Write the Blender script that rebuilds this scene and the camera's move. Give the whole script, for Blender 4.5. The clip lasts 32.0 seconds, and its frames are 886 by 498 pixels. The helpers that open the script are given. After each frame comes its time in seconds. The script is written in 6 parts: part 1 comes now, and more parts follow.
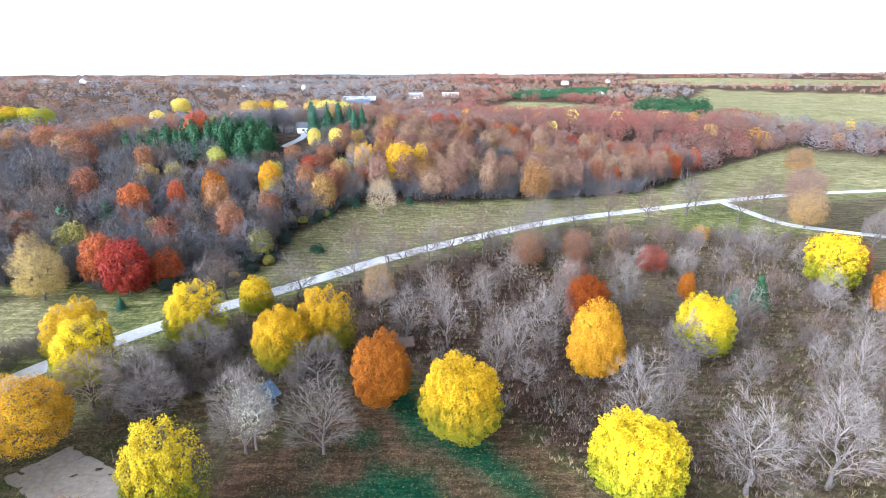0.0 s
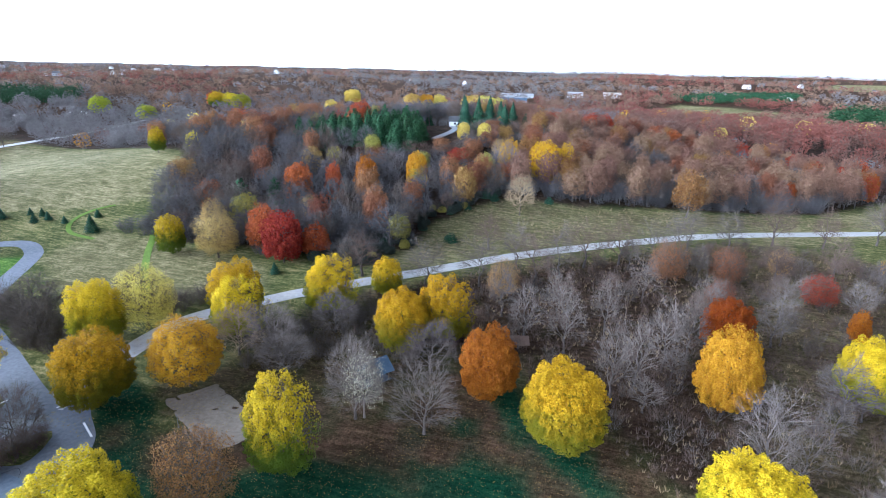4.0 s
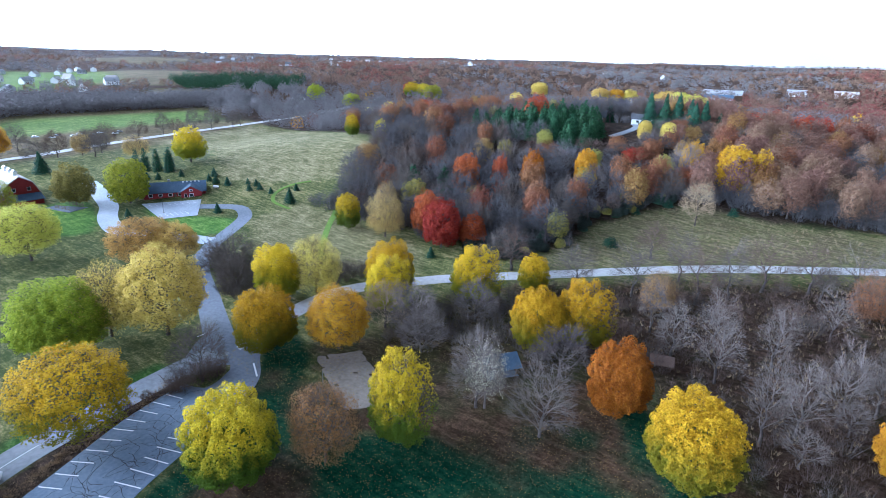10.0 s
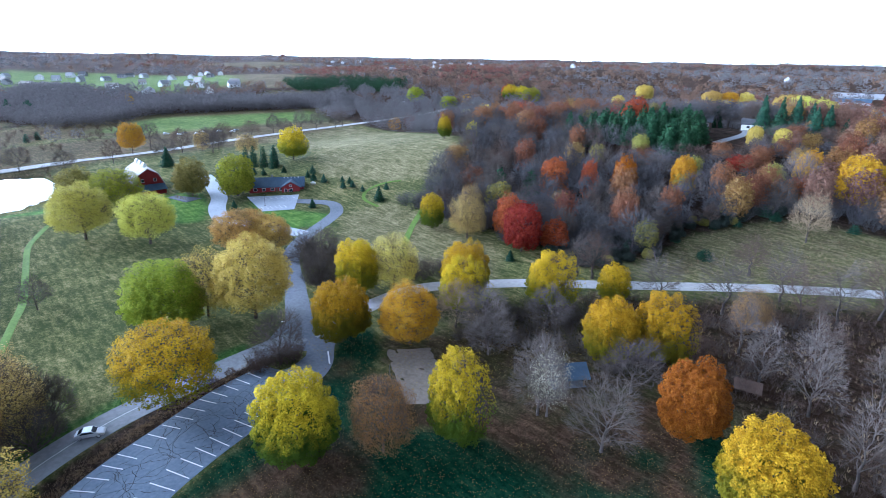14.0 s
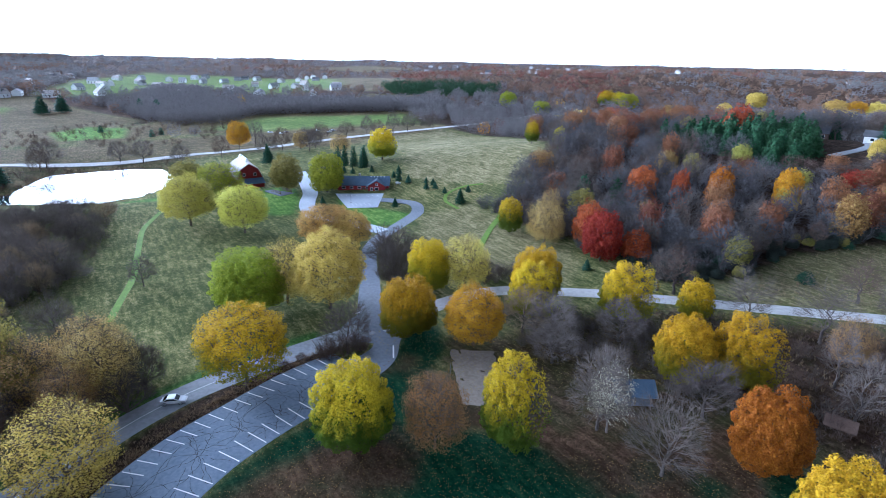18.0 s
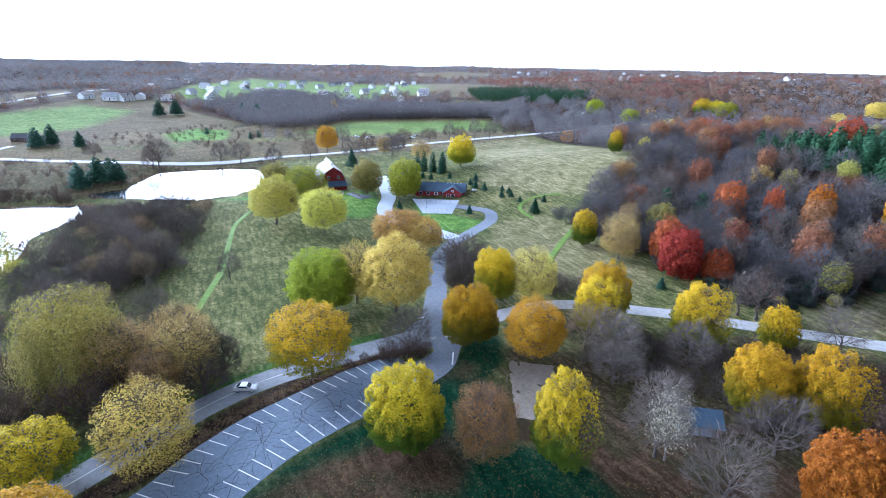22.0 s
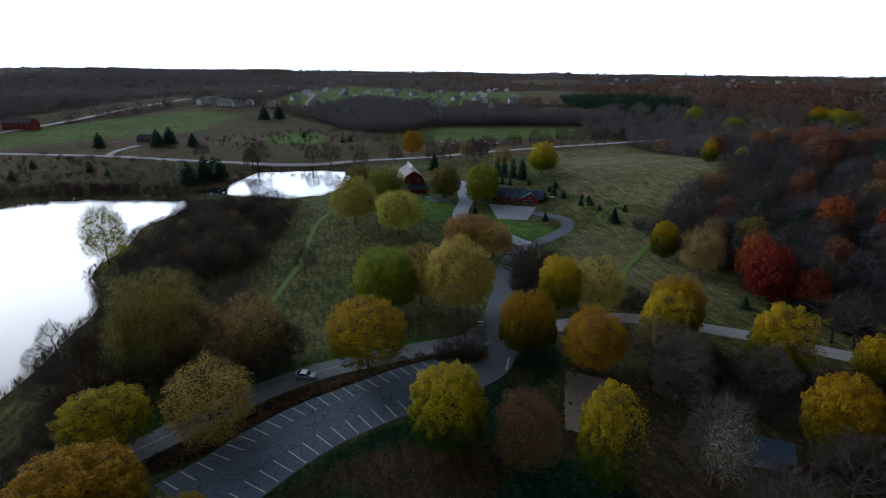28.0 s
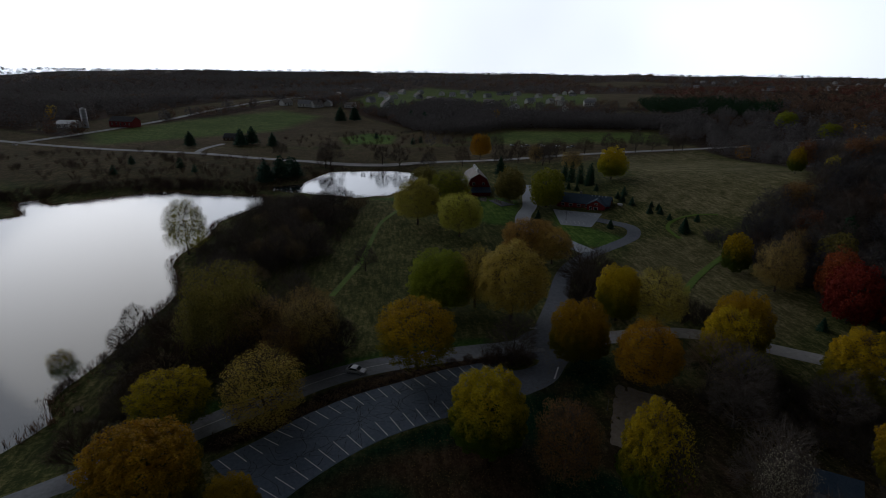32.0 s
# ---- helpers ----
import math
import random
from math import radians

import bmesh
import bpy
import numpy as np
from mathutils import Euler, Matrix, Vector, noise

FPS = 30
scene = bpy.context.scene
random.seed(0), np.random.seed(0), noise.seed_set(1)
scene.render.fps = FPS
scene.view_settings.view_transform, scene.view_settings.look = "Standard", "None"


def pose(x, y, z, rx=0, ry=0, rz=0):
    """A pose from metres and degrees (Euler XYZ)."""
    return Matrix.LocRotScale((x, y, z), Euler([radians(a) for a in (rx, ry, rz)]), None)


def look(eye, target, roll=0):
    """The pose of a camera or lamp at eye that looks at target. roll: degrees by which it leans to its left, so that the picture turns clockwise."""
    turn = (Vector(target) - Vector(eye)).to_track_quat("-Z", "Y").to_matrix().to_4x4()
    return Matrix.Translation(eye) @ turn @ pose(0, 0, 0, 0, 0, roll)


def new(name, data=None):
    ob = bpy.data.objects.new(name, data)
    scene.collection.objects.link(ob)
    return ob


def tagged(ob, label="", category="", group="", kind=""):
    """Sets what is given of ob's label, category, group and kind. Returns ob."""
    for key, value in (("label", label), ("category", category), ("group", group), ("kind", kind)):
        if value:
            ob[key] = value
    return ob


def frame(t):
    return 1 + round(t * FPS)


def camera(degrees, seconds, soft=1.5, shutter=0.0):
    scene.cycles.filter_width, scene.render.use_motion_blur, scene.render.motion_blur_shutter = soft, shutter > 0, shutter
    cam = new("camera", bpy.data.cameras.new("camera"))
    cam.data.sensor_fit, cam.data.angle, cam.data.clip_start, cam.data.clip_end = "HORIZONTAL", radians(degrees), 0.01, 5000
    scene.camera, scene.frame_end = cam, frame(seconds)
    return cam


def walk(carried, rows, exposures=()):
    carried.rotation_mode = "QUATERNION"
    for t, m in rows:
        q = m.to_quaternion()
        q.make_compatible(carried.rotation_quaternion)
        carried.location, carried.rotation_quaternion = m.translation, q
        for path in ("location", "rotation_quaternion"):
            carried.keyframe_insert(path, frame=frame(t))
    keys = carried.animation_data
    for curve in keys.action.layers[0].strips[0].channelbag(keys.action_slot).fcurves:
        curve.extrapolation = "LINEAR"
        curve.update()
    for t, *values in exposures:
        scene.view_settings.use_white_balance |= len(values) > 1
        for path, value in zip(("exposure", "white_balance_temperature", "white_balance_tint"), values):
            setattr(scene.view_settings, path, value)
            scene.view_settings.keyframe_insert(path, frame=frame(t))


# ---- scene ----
cam = camera(78.89, 32.0, soft=0.6)
PATH = [
    (0.0, (0.00, -0.00, 61.90), -0.00, -18.15, -0.14),
    (1.0, (1.01, -0.21, 61.76), 3.90, -18.20, 0.20),
    (2.0, (1.97, -0.30, 61.31), 7.95, -18.19, 0.68),
    (3.0, (2.96, -0.04, 61.33), 12.19, -18.32, 1.03),
    (6.0, (6.06, 1.06, 61.51), 22.32, -18.92, 1.41),
    (7.0, (6.98, 1.40, 61.56), 25.68, -19.14, 1.42),
    (8.0, (8.12, 1.86, 62.02), 29.07, -19.41, 1.52),
    (9.0, (8.99, 2.19, 62.23), 32.34, -19.60, 1.53),
    (10.0, (9.89, 2.68, 62.28), 35.12, -19.69, 1.51),
    (11.0, (10.83, 3.27, 62.15), 37.86, -19.70, 1.47),
    (12.0, (11.68, 3.77, 62.15), 40.78, -19.74, 1.35),
    (13.0, (12.59, 4.48, 62.17), 43.30, -19.75, 1.19),
    (14.0, (13.49, 5.29, 62.26), 45.60, -19.64, 1.00),
    (15.0, (14.42, 5.85, 62.31), 48.48, -19.48, 0.99),
    (18.0, (16.34, 7.98, 61.80), 55.34, -19.32, 1.15),
    (19.0, (16.95, 8.48, 61.78), 57.26, -19.23, 1.14),
    (20.0, (17.60, 8.90, 61.99), 59.18, -19.05, 1.22),
    (21.0, (18.33, 9.56, 62.64), 62.28, -19.03, 1.16),
    (22.0, (18.95, 10.50, 63.21), 64.34, -18.94, 1.06),
    (23.0, (19.38, 11.71, 63.01), 65.28, -18.78, 0.92),
    (24.0, (19.84, 12.49, 63.03), 66.51, -18.70, 0.78),
    (25.0, (20.43, 13.18, 62.94), 67.92, -18.56, 0.76),
    (28.0, (21.78, 15.90, 62.60), 74.07, -18.36, 0.72),
    (29.0, (22.23, 16.75, 62.65), 76.48, -18.31, 0.74),
    (30.0, (22.53, 17.61, 62.91), 78.58, -18.31, 0.77),
    (31.0, (22.68, 18.33, 63.02), 80.55, -18.28, 0.81),
    (32.0, (23.21, 19.34, 63.29), 81.78, -18.26, 0.66),
]
# Exposure falls as the view swings round towards the low sun.
EXPOSURES = [(0.0, -1.1, 5300, 12), (3.0, -1.8, 5150, 11), (6.0, -1.85, 4850, 10), (13.0, -1.9, 4700, 12), (15.0, -2.15, 4700, 12), (18.0, -2.1, 4750, 13), (21.0, -1.65, 4800, 14), (23.0, -1.8, 4900, 13), (25.0, -2.8, 5050, 11), (28.0, -4.4, 5400, 10), (30.0, -5.25, 5700, 10), (32.0, -5.75, 5950, 11)]
walk(cam, [(t, pose(*e, 90 + pitch, 0, yaw) @ pose(0, 0, 0, 0, 0, roll)) for t, e, yaw, pitch, roll in PATH], EXPOSURES)

# ---- light: hazy low sun to the west, bright sky ----
SUN_YAW, SUN_UP = 115.0, 21.0
world = bpy.data.worlds.new("sky")
scene.world = world
world.use_nodes = True
wn = world.node_tree.nodes
sky = wn.new("ShaderNodeTexSky")
sky.sky_type, sky.sun_disc = "NISHITA", False
sky.sun_elevation, sky.sun_rotation = radians(SUN_UP), radians(-SUN_YAW)
sky.air_density, sky.dust_density, sky.ozone_density = 1.0, 5.0, 1.0
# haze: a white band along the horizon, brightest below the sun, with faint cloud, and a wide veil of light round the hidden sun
links = world.node_tree.links
tc, xyz, cloud = wn.new("ShaderNodeTexCoord"), wn.new("ShaderNodeSeparateXYZ"), wn.new("ShaderNodeTexNoise")
cloud.inputs["Scale"].default_value = 3.0
links.new(tc.outputs["Generated"], xyz.inputs[0])
links.new(tc.outputs["Generated"], cloud.inputs["Vector"])


def sky_math(op, a, b=0.0, c=0.0):
    k = wn.new("ShaderNodeMath")
    k.operation = op
    for slot, v in enumerate((a, b, c)):
        if isinstance(v, float):
            k.inputs[slot].default_value = v
        else:
            links.new(v, k.inputs[slot])
    return k.outputs[0]


def sky_range(value, a, b, lo, hi):
    k = wn.new("ShaderNodeMapRange")
    k.interpolation_type = "SMOOTHSTEP"
    for slot, v in enumerate((a, b, lo, hi)):
        k.inputs[slot + 1].default_value = v
    links.new(value, k.inputs[0])
    return k.outputs[0]


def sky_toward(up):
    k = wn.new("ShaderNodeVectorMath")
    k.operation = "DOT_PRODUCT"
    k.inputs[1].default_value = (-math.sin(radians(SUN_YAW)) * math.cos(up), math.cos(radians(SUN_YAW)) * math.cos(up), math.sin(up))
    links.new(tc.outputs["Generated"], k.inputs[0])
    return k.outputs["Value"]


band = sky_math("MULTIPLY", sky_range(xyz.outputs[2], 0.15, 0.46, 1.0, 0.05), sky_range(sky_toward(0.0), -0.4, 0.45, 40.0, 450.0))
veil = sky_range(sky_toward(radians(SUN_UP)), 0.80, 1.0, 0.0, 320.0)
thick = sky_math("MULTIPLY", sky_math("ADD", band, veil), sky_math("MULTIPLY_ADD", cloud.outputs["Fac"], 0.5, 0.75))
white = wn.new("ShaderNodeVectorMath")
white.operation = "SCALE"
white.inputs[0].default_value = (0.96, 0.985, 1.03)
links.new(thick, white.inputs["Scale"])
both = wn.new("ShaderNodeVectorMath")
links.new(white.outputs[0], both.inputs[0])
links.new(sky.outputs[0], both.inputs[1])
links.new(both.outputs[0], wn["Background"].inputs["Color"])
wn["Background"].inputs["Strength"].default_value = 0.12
sun = new("sun", bpy.data.lights.new("sun", "SUN"))
sun.data.energy, sun.data.angle, sun.data.color = 3.8, radians(20.0), (1.0, 0.91, 0.77)
away = Vector((-math.sin(radians(SUN_YAW)) * math.cos(radians(SUN_UP)), math.cos(radians(SUN_YAW)) * math.cos(radians(SUN_UP)), math.sin(radians(SUN_UP))))
sun.matrix_world = look(away * 300, (0, 0, 0))


# ---- small tools ----
def ss(a):
    a = np.clip(a, 0, 1)
    return a * a * (3 - 2 * a)


def sd(poly, x, y):
    """Signed distance to a closed outline: negative inside."""
    x, y = np.asarray(x, float), np.asarray(y, float)
    best, inside = np.full(x.shape, 1e9), np.zeros(x.shape, bool)
    for (ax, ay), (bx, by) in zip(poly, poly[1:] + poly[:1]):
        dx, dy = bx - ax, by - ay
        u = np.clip(((x - ax) * dx + (y - ay) * dy) / (dx * dx + dy * dy), 0, 1)
        best = np.minimum(best, np.hypot(x - ax - u * dx, y - ay - u * dy))
        cross = ((ay > y) != (by > y)) & (x < dx * (y - ay) / (dy if abs(dy) > 1e-9 else 1e-9) + ax)
        inside ^= cross
    return np.where(inside, -best, best)


def smooth_line(points, step=2.0):
    """A Catmull-Rom line through the points, about step metres between samples."""
    p = [np.array(q, float) for q in points]
    p = [2 * p[0] - p[1]] + p + [2 * p[-1] - p[-2]]
    out = []
    for a, b, c, d in zip(p, p[1:], p[2:], p[3:]):
        n = max(2, int(np.linalg.norm(c - b) / step))
        for k in range(n):
            t = k / n
            out.append(0.5 * (2 * b + (c - a) * t + (2 * a - 5 * b + 4 * c - d) * t * t + (3 * b - a - 3 * c + d) * t ** 3))
    return np.array(out + [p[-2]])


# ---- outlines of the plan ----
POND_N = [(-303, -39), (-292, -33), (-284, -14), (-271, 11), (-273, 28), (-289, 44), (-317, 55), (-343, 52), (-350, 34), (-348, -6), (-320, -16), (-305, -22)]
POND_S = [(-69, -48), (-78, -44), (-84, -48), (-92, -47), (-106, -44), (-128, -42), (-144, -40), (-174, -52), (-204, -47), (-224, -49), (-240, -42), (-255, -34), (-277, -35), (-281, -60), (-293, -92),
          (-286, -108), (-271, -130), (-265, -137), (-277, -150), (-270, -157), (-247, -142), (-236, -150), (-190, -230), (-120, -200), (-70, -120)]
WOODS = [(-84, 154), (-64, 161), (-56, 172), (-57, 197), (-44, 219), (-31, 232), (-1, 239), (32, 255), (68, 267), (104, 281), (146, 323), (204, 377), (288, 450),
         (300, 700), (-420, 700), (-470, 330), (-402, 306), (-306, 291), (-203, 237), (-187, 220), (-171, 185), (-160, 156), (-130, 152), (-106, 155)]
FIELD = [(-221, 145), (-259, 171), (-376, 200), (-400, 291), (-310, 287), (-203, 233), (-189, 218), (-174, 187), (-186, 164)]
LAWN_NEAR = [(-53, 10), (-62, 28), (-66, 40), (-74, 56), (-70, 66), (-50, 57), (-36, 62), (-14, 92), (4, 90), (18, 70), (30, 45), (20, 20), (-10, 0), (-40, -10)]
LAWN_FARM = [(-214, 108), (-190, 112), (-172, 122), (-160, 110), (-166, 98), (-190, 100), (-206, 104)]
LAWN_BARN = [(-250, 78), (-205, 66), (-196, 78), (-213, 88), (-240, 96)]
LAWN_POND = [(-262, 22), (-248, 40), (-240, 60), (-262, 52)]
MEADOW_W = [(-95, -25), (-88, 25), (-96, 55), (-150, 66), (-205, 66), (-250, 60), (-240, 30), (-190, 12), (-150, 0)]
FIELDS_FAR = [(-420, 12), (-470, 70), (-470, 190), (-560, 365), (-620, 200), (-600, 90), (-500, 10)]
FIELD_ROAD = [(-470, -195), (-450, 0), (-610, 70), (-900, -20), (-970, -100), (-720, -185), (-590, -240)]
ROAD_VERGE = [(-74, -14), (-86, 5), (-92, 26), (-95, 48), (-91, 50), (-88, 30), (-82, 8), (-70, -13)]
TAN_PATCH = [(-168, 150), (-112, 147), (-92, 138), (-84, 122), (-100, 104), (-112, 100), (-140, 104), (-168, 124)]
DIRT = [[(-23, 96), (-20.8, 92.8), (-15.6, 89.1), (-12.1, 85.3), (-8.5, 79.8), (-3.7, 76.3), (0.2, 72.1), (3.8, 67.9), (12, 57)], [(-8.5, 79.8), (-9.5, 72.2)], [(5, 88), (12, 80), (18, 70), (23, 58)]]
EAST_SIDE = [(62, 216), (140, 258), (240, 284), (420, 310), (420, 480), (290, 455), (200, 372), (146, 318), (104, 277), (60, 236)]
EAST_BRUSH = [(92, 60), (150, 200), (150, 255), (240, 280), (420, 300), (420, 60)]
POND_BANK = [(-262, -30), (-240, -38), (-205, -42), (-174, -46), (-144, -34), (-110, -38), (-84, -42), (-64, -44), (-56, -30), (-70, -18), (-88, -20), (-104, 8), (-120, 0), (-150, 4), (-190, 14), (-250, 22)]
GREEN_NEAR = [[(-44, 4), (-52, 12), (-57.5, 19), (-61, 27), (-62, 35), (-58, 38), (-56.4, 29), (-54, 20), (-47, 10)], [(-38, 40), (-46.6, 49), (-46, 58), (-40, 63), (-33.5, 66), (-27, 64.5), (-22.5, 60), (-26, 50)],
              [(-19.9, 68.8), (-10.5, 70.6), (-2.1, 72.5), (0.1, 66), (-8, 58), (-18, 60)], [(-17.8, 81.8), (-12.5, 83.4), (-11.2, 80.0), (-14.9, 76.8)], [(-13.4, 96.0), (-6.1, 95.2), (-2.8, 82.5), (-6.6, 81.5)], [(-1.7, 80.5), (8.5, 80.9), (8.9, 70.0), (1.4, 75.4)],
              [(-83, 66), (-82, 75), (-71, 69.6), (-64.8, 60.5), (-58, 51), (-66.8, 50)]]
BROWN_NEAR = [[(-48, 8), (-53.5, 17), (-56, 26), (-55, 36), (-50, 46.5), (-45, 46), (-40, 41.4), (-46, 30), (-48, 19), (-44, 9)], [(-17, 63), (-26, 66), (-35, 68), (-38, 73), (-34, 78), (-27, 79.5), (-20, 68)], [(-75.3, 60.6), (-72.1, 62.8), (-66.8, 58.3), (-69.9, 56)]]
VERGE = [(-74, -14), (-86, 5), (-92, 26), (-95, 48), (-91, 50), (-88, 30), (-82, 8), (-70, -13)]
TAN_PATCH = [(-168, 150), (-112, 147), (-92, 138), (-84, 122), (-100, 104), (-112, 100), (-140, 104), (-168, 124)]
DIRT = [[(-19, 94), (-12, 84), (-8, 77), (-1, 72), (6, 66), (14, 55)], [(-19, 92), (-16, 80), (-16, 66), (-8, 52)], [(-52, 22), (-44, 30), (-34, 37), (-22, 42), (-8, 46)], [(-47, 60), (-40, 68), (-30, 66)],
        [(-71, 56), (-66, 60), (-60, 57)], [(5, 88), (12, 80), (18, 70), (23, 58)]]
VERGE = [(-62, -8), (-68, 3), (-73, 10), (-78, 20), (-81, 29), (-84, 40), (-86, 48)]
BRUSH = [(8, 88), (20, 72), (40, 40), (110, 60), (150, 200), (60, 218), (15, 188), (-30, 155), (-58, 128), (-40, 112), (-12, 104)]
VALLEY = [(-64, 161), (-56, 172), (-57, 197), (-44, 221), (-31, 234), (-1, 239), (68, 264), (104, 275), (135, 270), (52, 232), (-15, 184), (-50, 152)]

# country beyond the pond: subdivision lawns, field by the clump, round green plot, hedge woods
SUBDIVISION = [(-940, -20), (-1180, 20), (-1380, 40), (-1700, 210), (-1650, 380), (-1440, 640), (-960, 440), (-880, 300), (-1080, 240), (-1100, 150), (-960, 100), (-900, 40)]
GREEN_STRIP = [(-500, 110), (-560, 160), (-585, 185), (-540, 334), (-468, 300), (-468, 150)]
GREEN_PLOT = [(-528, -5), (-570, 23), (-540, 51), (-473, 42), (-476, 2)]
LIGHT_FIELD = [(-569, -255), (-709, -199), (-837, -104), (-775, -44), (-594, -78), (-512, -176), (-485, -210)]
CLUMP = [(-640, 66), (-870, 95), (-1100, 160), (-1040, 210), (-782, 185), (-600, 180), (-540, 128), (-555, 80)]
HEDGE = [(-776, 216), (-700, 330), (-615, 437), (-535, 385), (-590, 270), (-600, 185)]
HILL_PINES = [(-152, 256), (-146, 278), (-126, 296), (-99, 296), (-88, 284), (-86, 262), (-92, 255), (-115, 258), (-138, 251)]
PINE_BAND = [(76, 1013), (140, 1070), (330, 1340), (420, 1410), (300, 1065), (169, 988)]
PINE_BLOCK = [(237, 681), (310, 650), (388, 812), (296, 850)]
PINE_RIDGE = [(-890, 490), (-820, 565), (-720, 625), (-640, 550), (-740, 440)]

OPEN = [SUBDIVISION, GREEN_STRIP, GREEN_PLOT, LIGHT_FIELD, FIELDS_FAR, FIELD_ROAD, FIELD, [(-420, -400), (-300, -160), (-290, -60), (-352, 60), (-360, 200), (-420, 330), (-480, 240), (-440, 0), (-480, -190), (-640, -400)],
        [(-850, 380), (-1100, 420), (-1500, 520), (-1450, 700), (-1000, 620), (-820, 480)], [(-900, 20), (-1150, 60), (-1500, 200), (-1350, 330), (-1000, 200)], [(380, 620), (700, 560), (1200, 1100), (700, 1500), (420, 1000)],
        [(-520, -140), (-470, -40), (-600, -60), (-660, -170)], [(-560, -200), (-700, -240), (-900, -160), (-1100, -80), (-1100, -180), (-800, -270), (-600, -330)],
        [(-620, 380), (-700, 330), (-800, 420), (-720, 470)], [(40, 800), (160, 760), (260, 900), (120, 960)], [(-1700, 900), (-2100, 800), (-2300, 1100), (-1900, 1200)], [(500, 1900), (1300, 1500), (1900, 2300), (900, 2600)]]

def ground_z(x, y):
    """Height of the land: level park, two ponds, a wooded rise to the north, hills far off."""
    x, y = np.asarray(x, float), np.asarray(y, float)
    rho = np.hypot(x, y)
    s = (x + 110) * -0.54 + (y - 156) * 0.84
    z = 17 * ss(s / 140) * ss((x + 380) / 200) * ss((900 - rho) / 500)
    z = z + 14 * np.exp(-((x + 70) / 90.0) ** 2 - ((y - 292) / 75.0) ** 2)
    z = z + 44 * ss((rho - 500) / 3600) + 30 * np.exp(-((x + 850) ** 2 + (y - 1150) ** 2) / 520.0 ** 2) + 24 * np.exp(-((x - 150) ** 2 + (y - 1700) ** 2) / 600.0 ** 2)
    z = z + ss((rho - 420) / 600) * 4 * (np.sin(x / 173 + 1) + np.sin(y / 141 + x / 300))
    d = np.minimum(sd(POND_N, x, y), sd(POND_S, x, y))
    return z - 3.05 * ss((34 - d) / 34) - 1.6 * ss(-d / 6)


def gz(x, y):
    return float(ground_z(np.array([x]), np.array([y]))[0])


# ---- materials ----
def material(name, rough=0.8, metal=0.0):
    m = bpy.data.materials.new(name)
    m.use_nodes = True
    n = m.node_tree.nodes
    b = n["Principled BSDF"]
    b.inputs["Roughness"].default_value, b.inputs["Metallic"].default_value = rough, metal
    return m, n, m.node_tree.links, b


def noise_node(n, l, scale, detail=4, coord="Object", rough=0.6):
    c, t = n.new("ShaderNodeTexCoord"), n.new("ShaderNodeTexNoise")
    t.inputs["Scale"].default_value, t.inputs["Detail"].default_value, t.inputs["Roughness"].default_value = scale, detail, rough
    l.new(c.outputs[coord], t.inputs["Vector"])
    return t.outputs["Fac"]


def ramp(n, l, fac, *stops):
    r = n.new("ShaderNodeValToRGB")
    while len(r.color_ramp.elements) < len(stops):
        r.color_ramp.elements.new(0.5)
    for e, (p, c) in zip(r.color_ramp.elements, stops):
        e.position, e.color = p, (*c, 1)
    l.new(fac, r.inputs[0])
    return r.outputs[0]


def mix(n, l, fac, a, b, blend="MIX"):
    m = n.new("ShaderNodeMix")
    m.data_type, m.blend_type = "RGBA", blend
    for slot, v in ((0, fac), (6, a), (7, b)):
        if isinstance(v, (int, float)):
            m.inputs[slot].default_value = v
        elif isinstance(v, tuple):
            m.inputs[slot].default_value = (*v, 1)
        else:
            l.new(v, m.inputs[slot])
    return m.outputs[2]


def maths(n, l, op, a, b=0.5):
    m = n.new("ShaderNodeMath")
    m.operation = op
    for slot, v in ((0, a), (1, b)):
        if isinstance(v, (int, float)):
            m.inputs[slot].default_value = v
        else:
            l.new(v, m.inputs[slot])
    return m.outputs[0]


def bumped(n, l, b, fac, strength=0.4, dist=0.05):
    k = n.new("ShaderNodeBump")
    k.inputs["Strength"].default_value, k.inputs["Distance"].default_value = strength, dist
    l.new(fac, k.inputs["Height"])
    l.new(k.outputs[0], b.inputs["Normal"])


def grainy(name, c0, c1, scale=3.0, rough=0.85, big=0.15, bump=0.3, metal=0.0, gloss=0.2):
    """A surface with fine grain and large soft stains between two colours."""
    m, n, l, b = material(name, rough, metal)
    f1, f2 = noise_node(n, l, scale, 6), noise_node(n, l, big, 3)
    f = maths(n, l, "ADD", maths(n, l, "MULTIPLY", f1, 0.55), maths(n, l, "MULTIPLY", f2, 0.45))
    l.new(ramp(n, l, f, (0.36, c0), (0.64, c1)), b.inputs["Base Color"])
    b.inputs["Specular IOR Level"].default_value = 0.05 if bump == 0.0 else gloss
    bumped(n, l, b, f1, bump, 0.03)
    return m


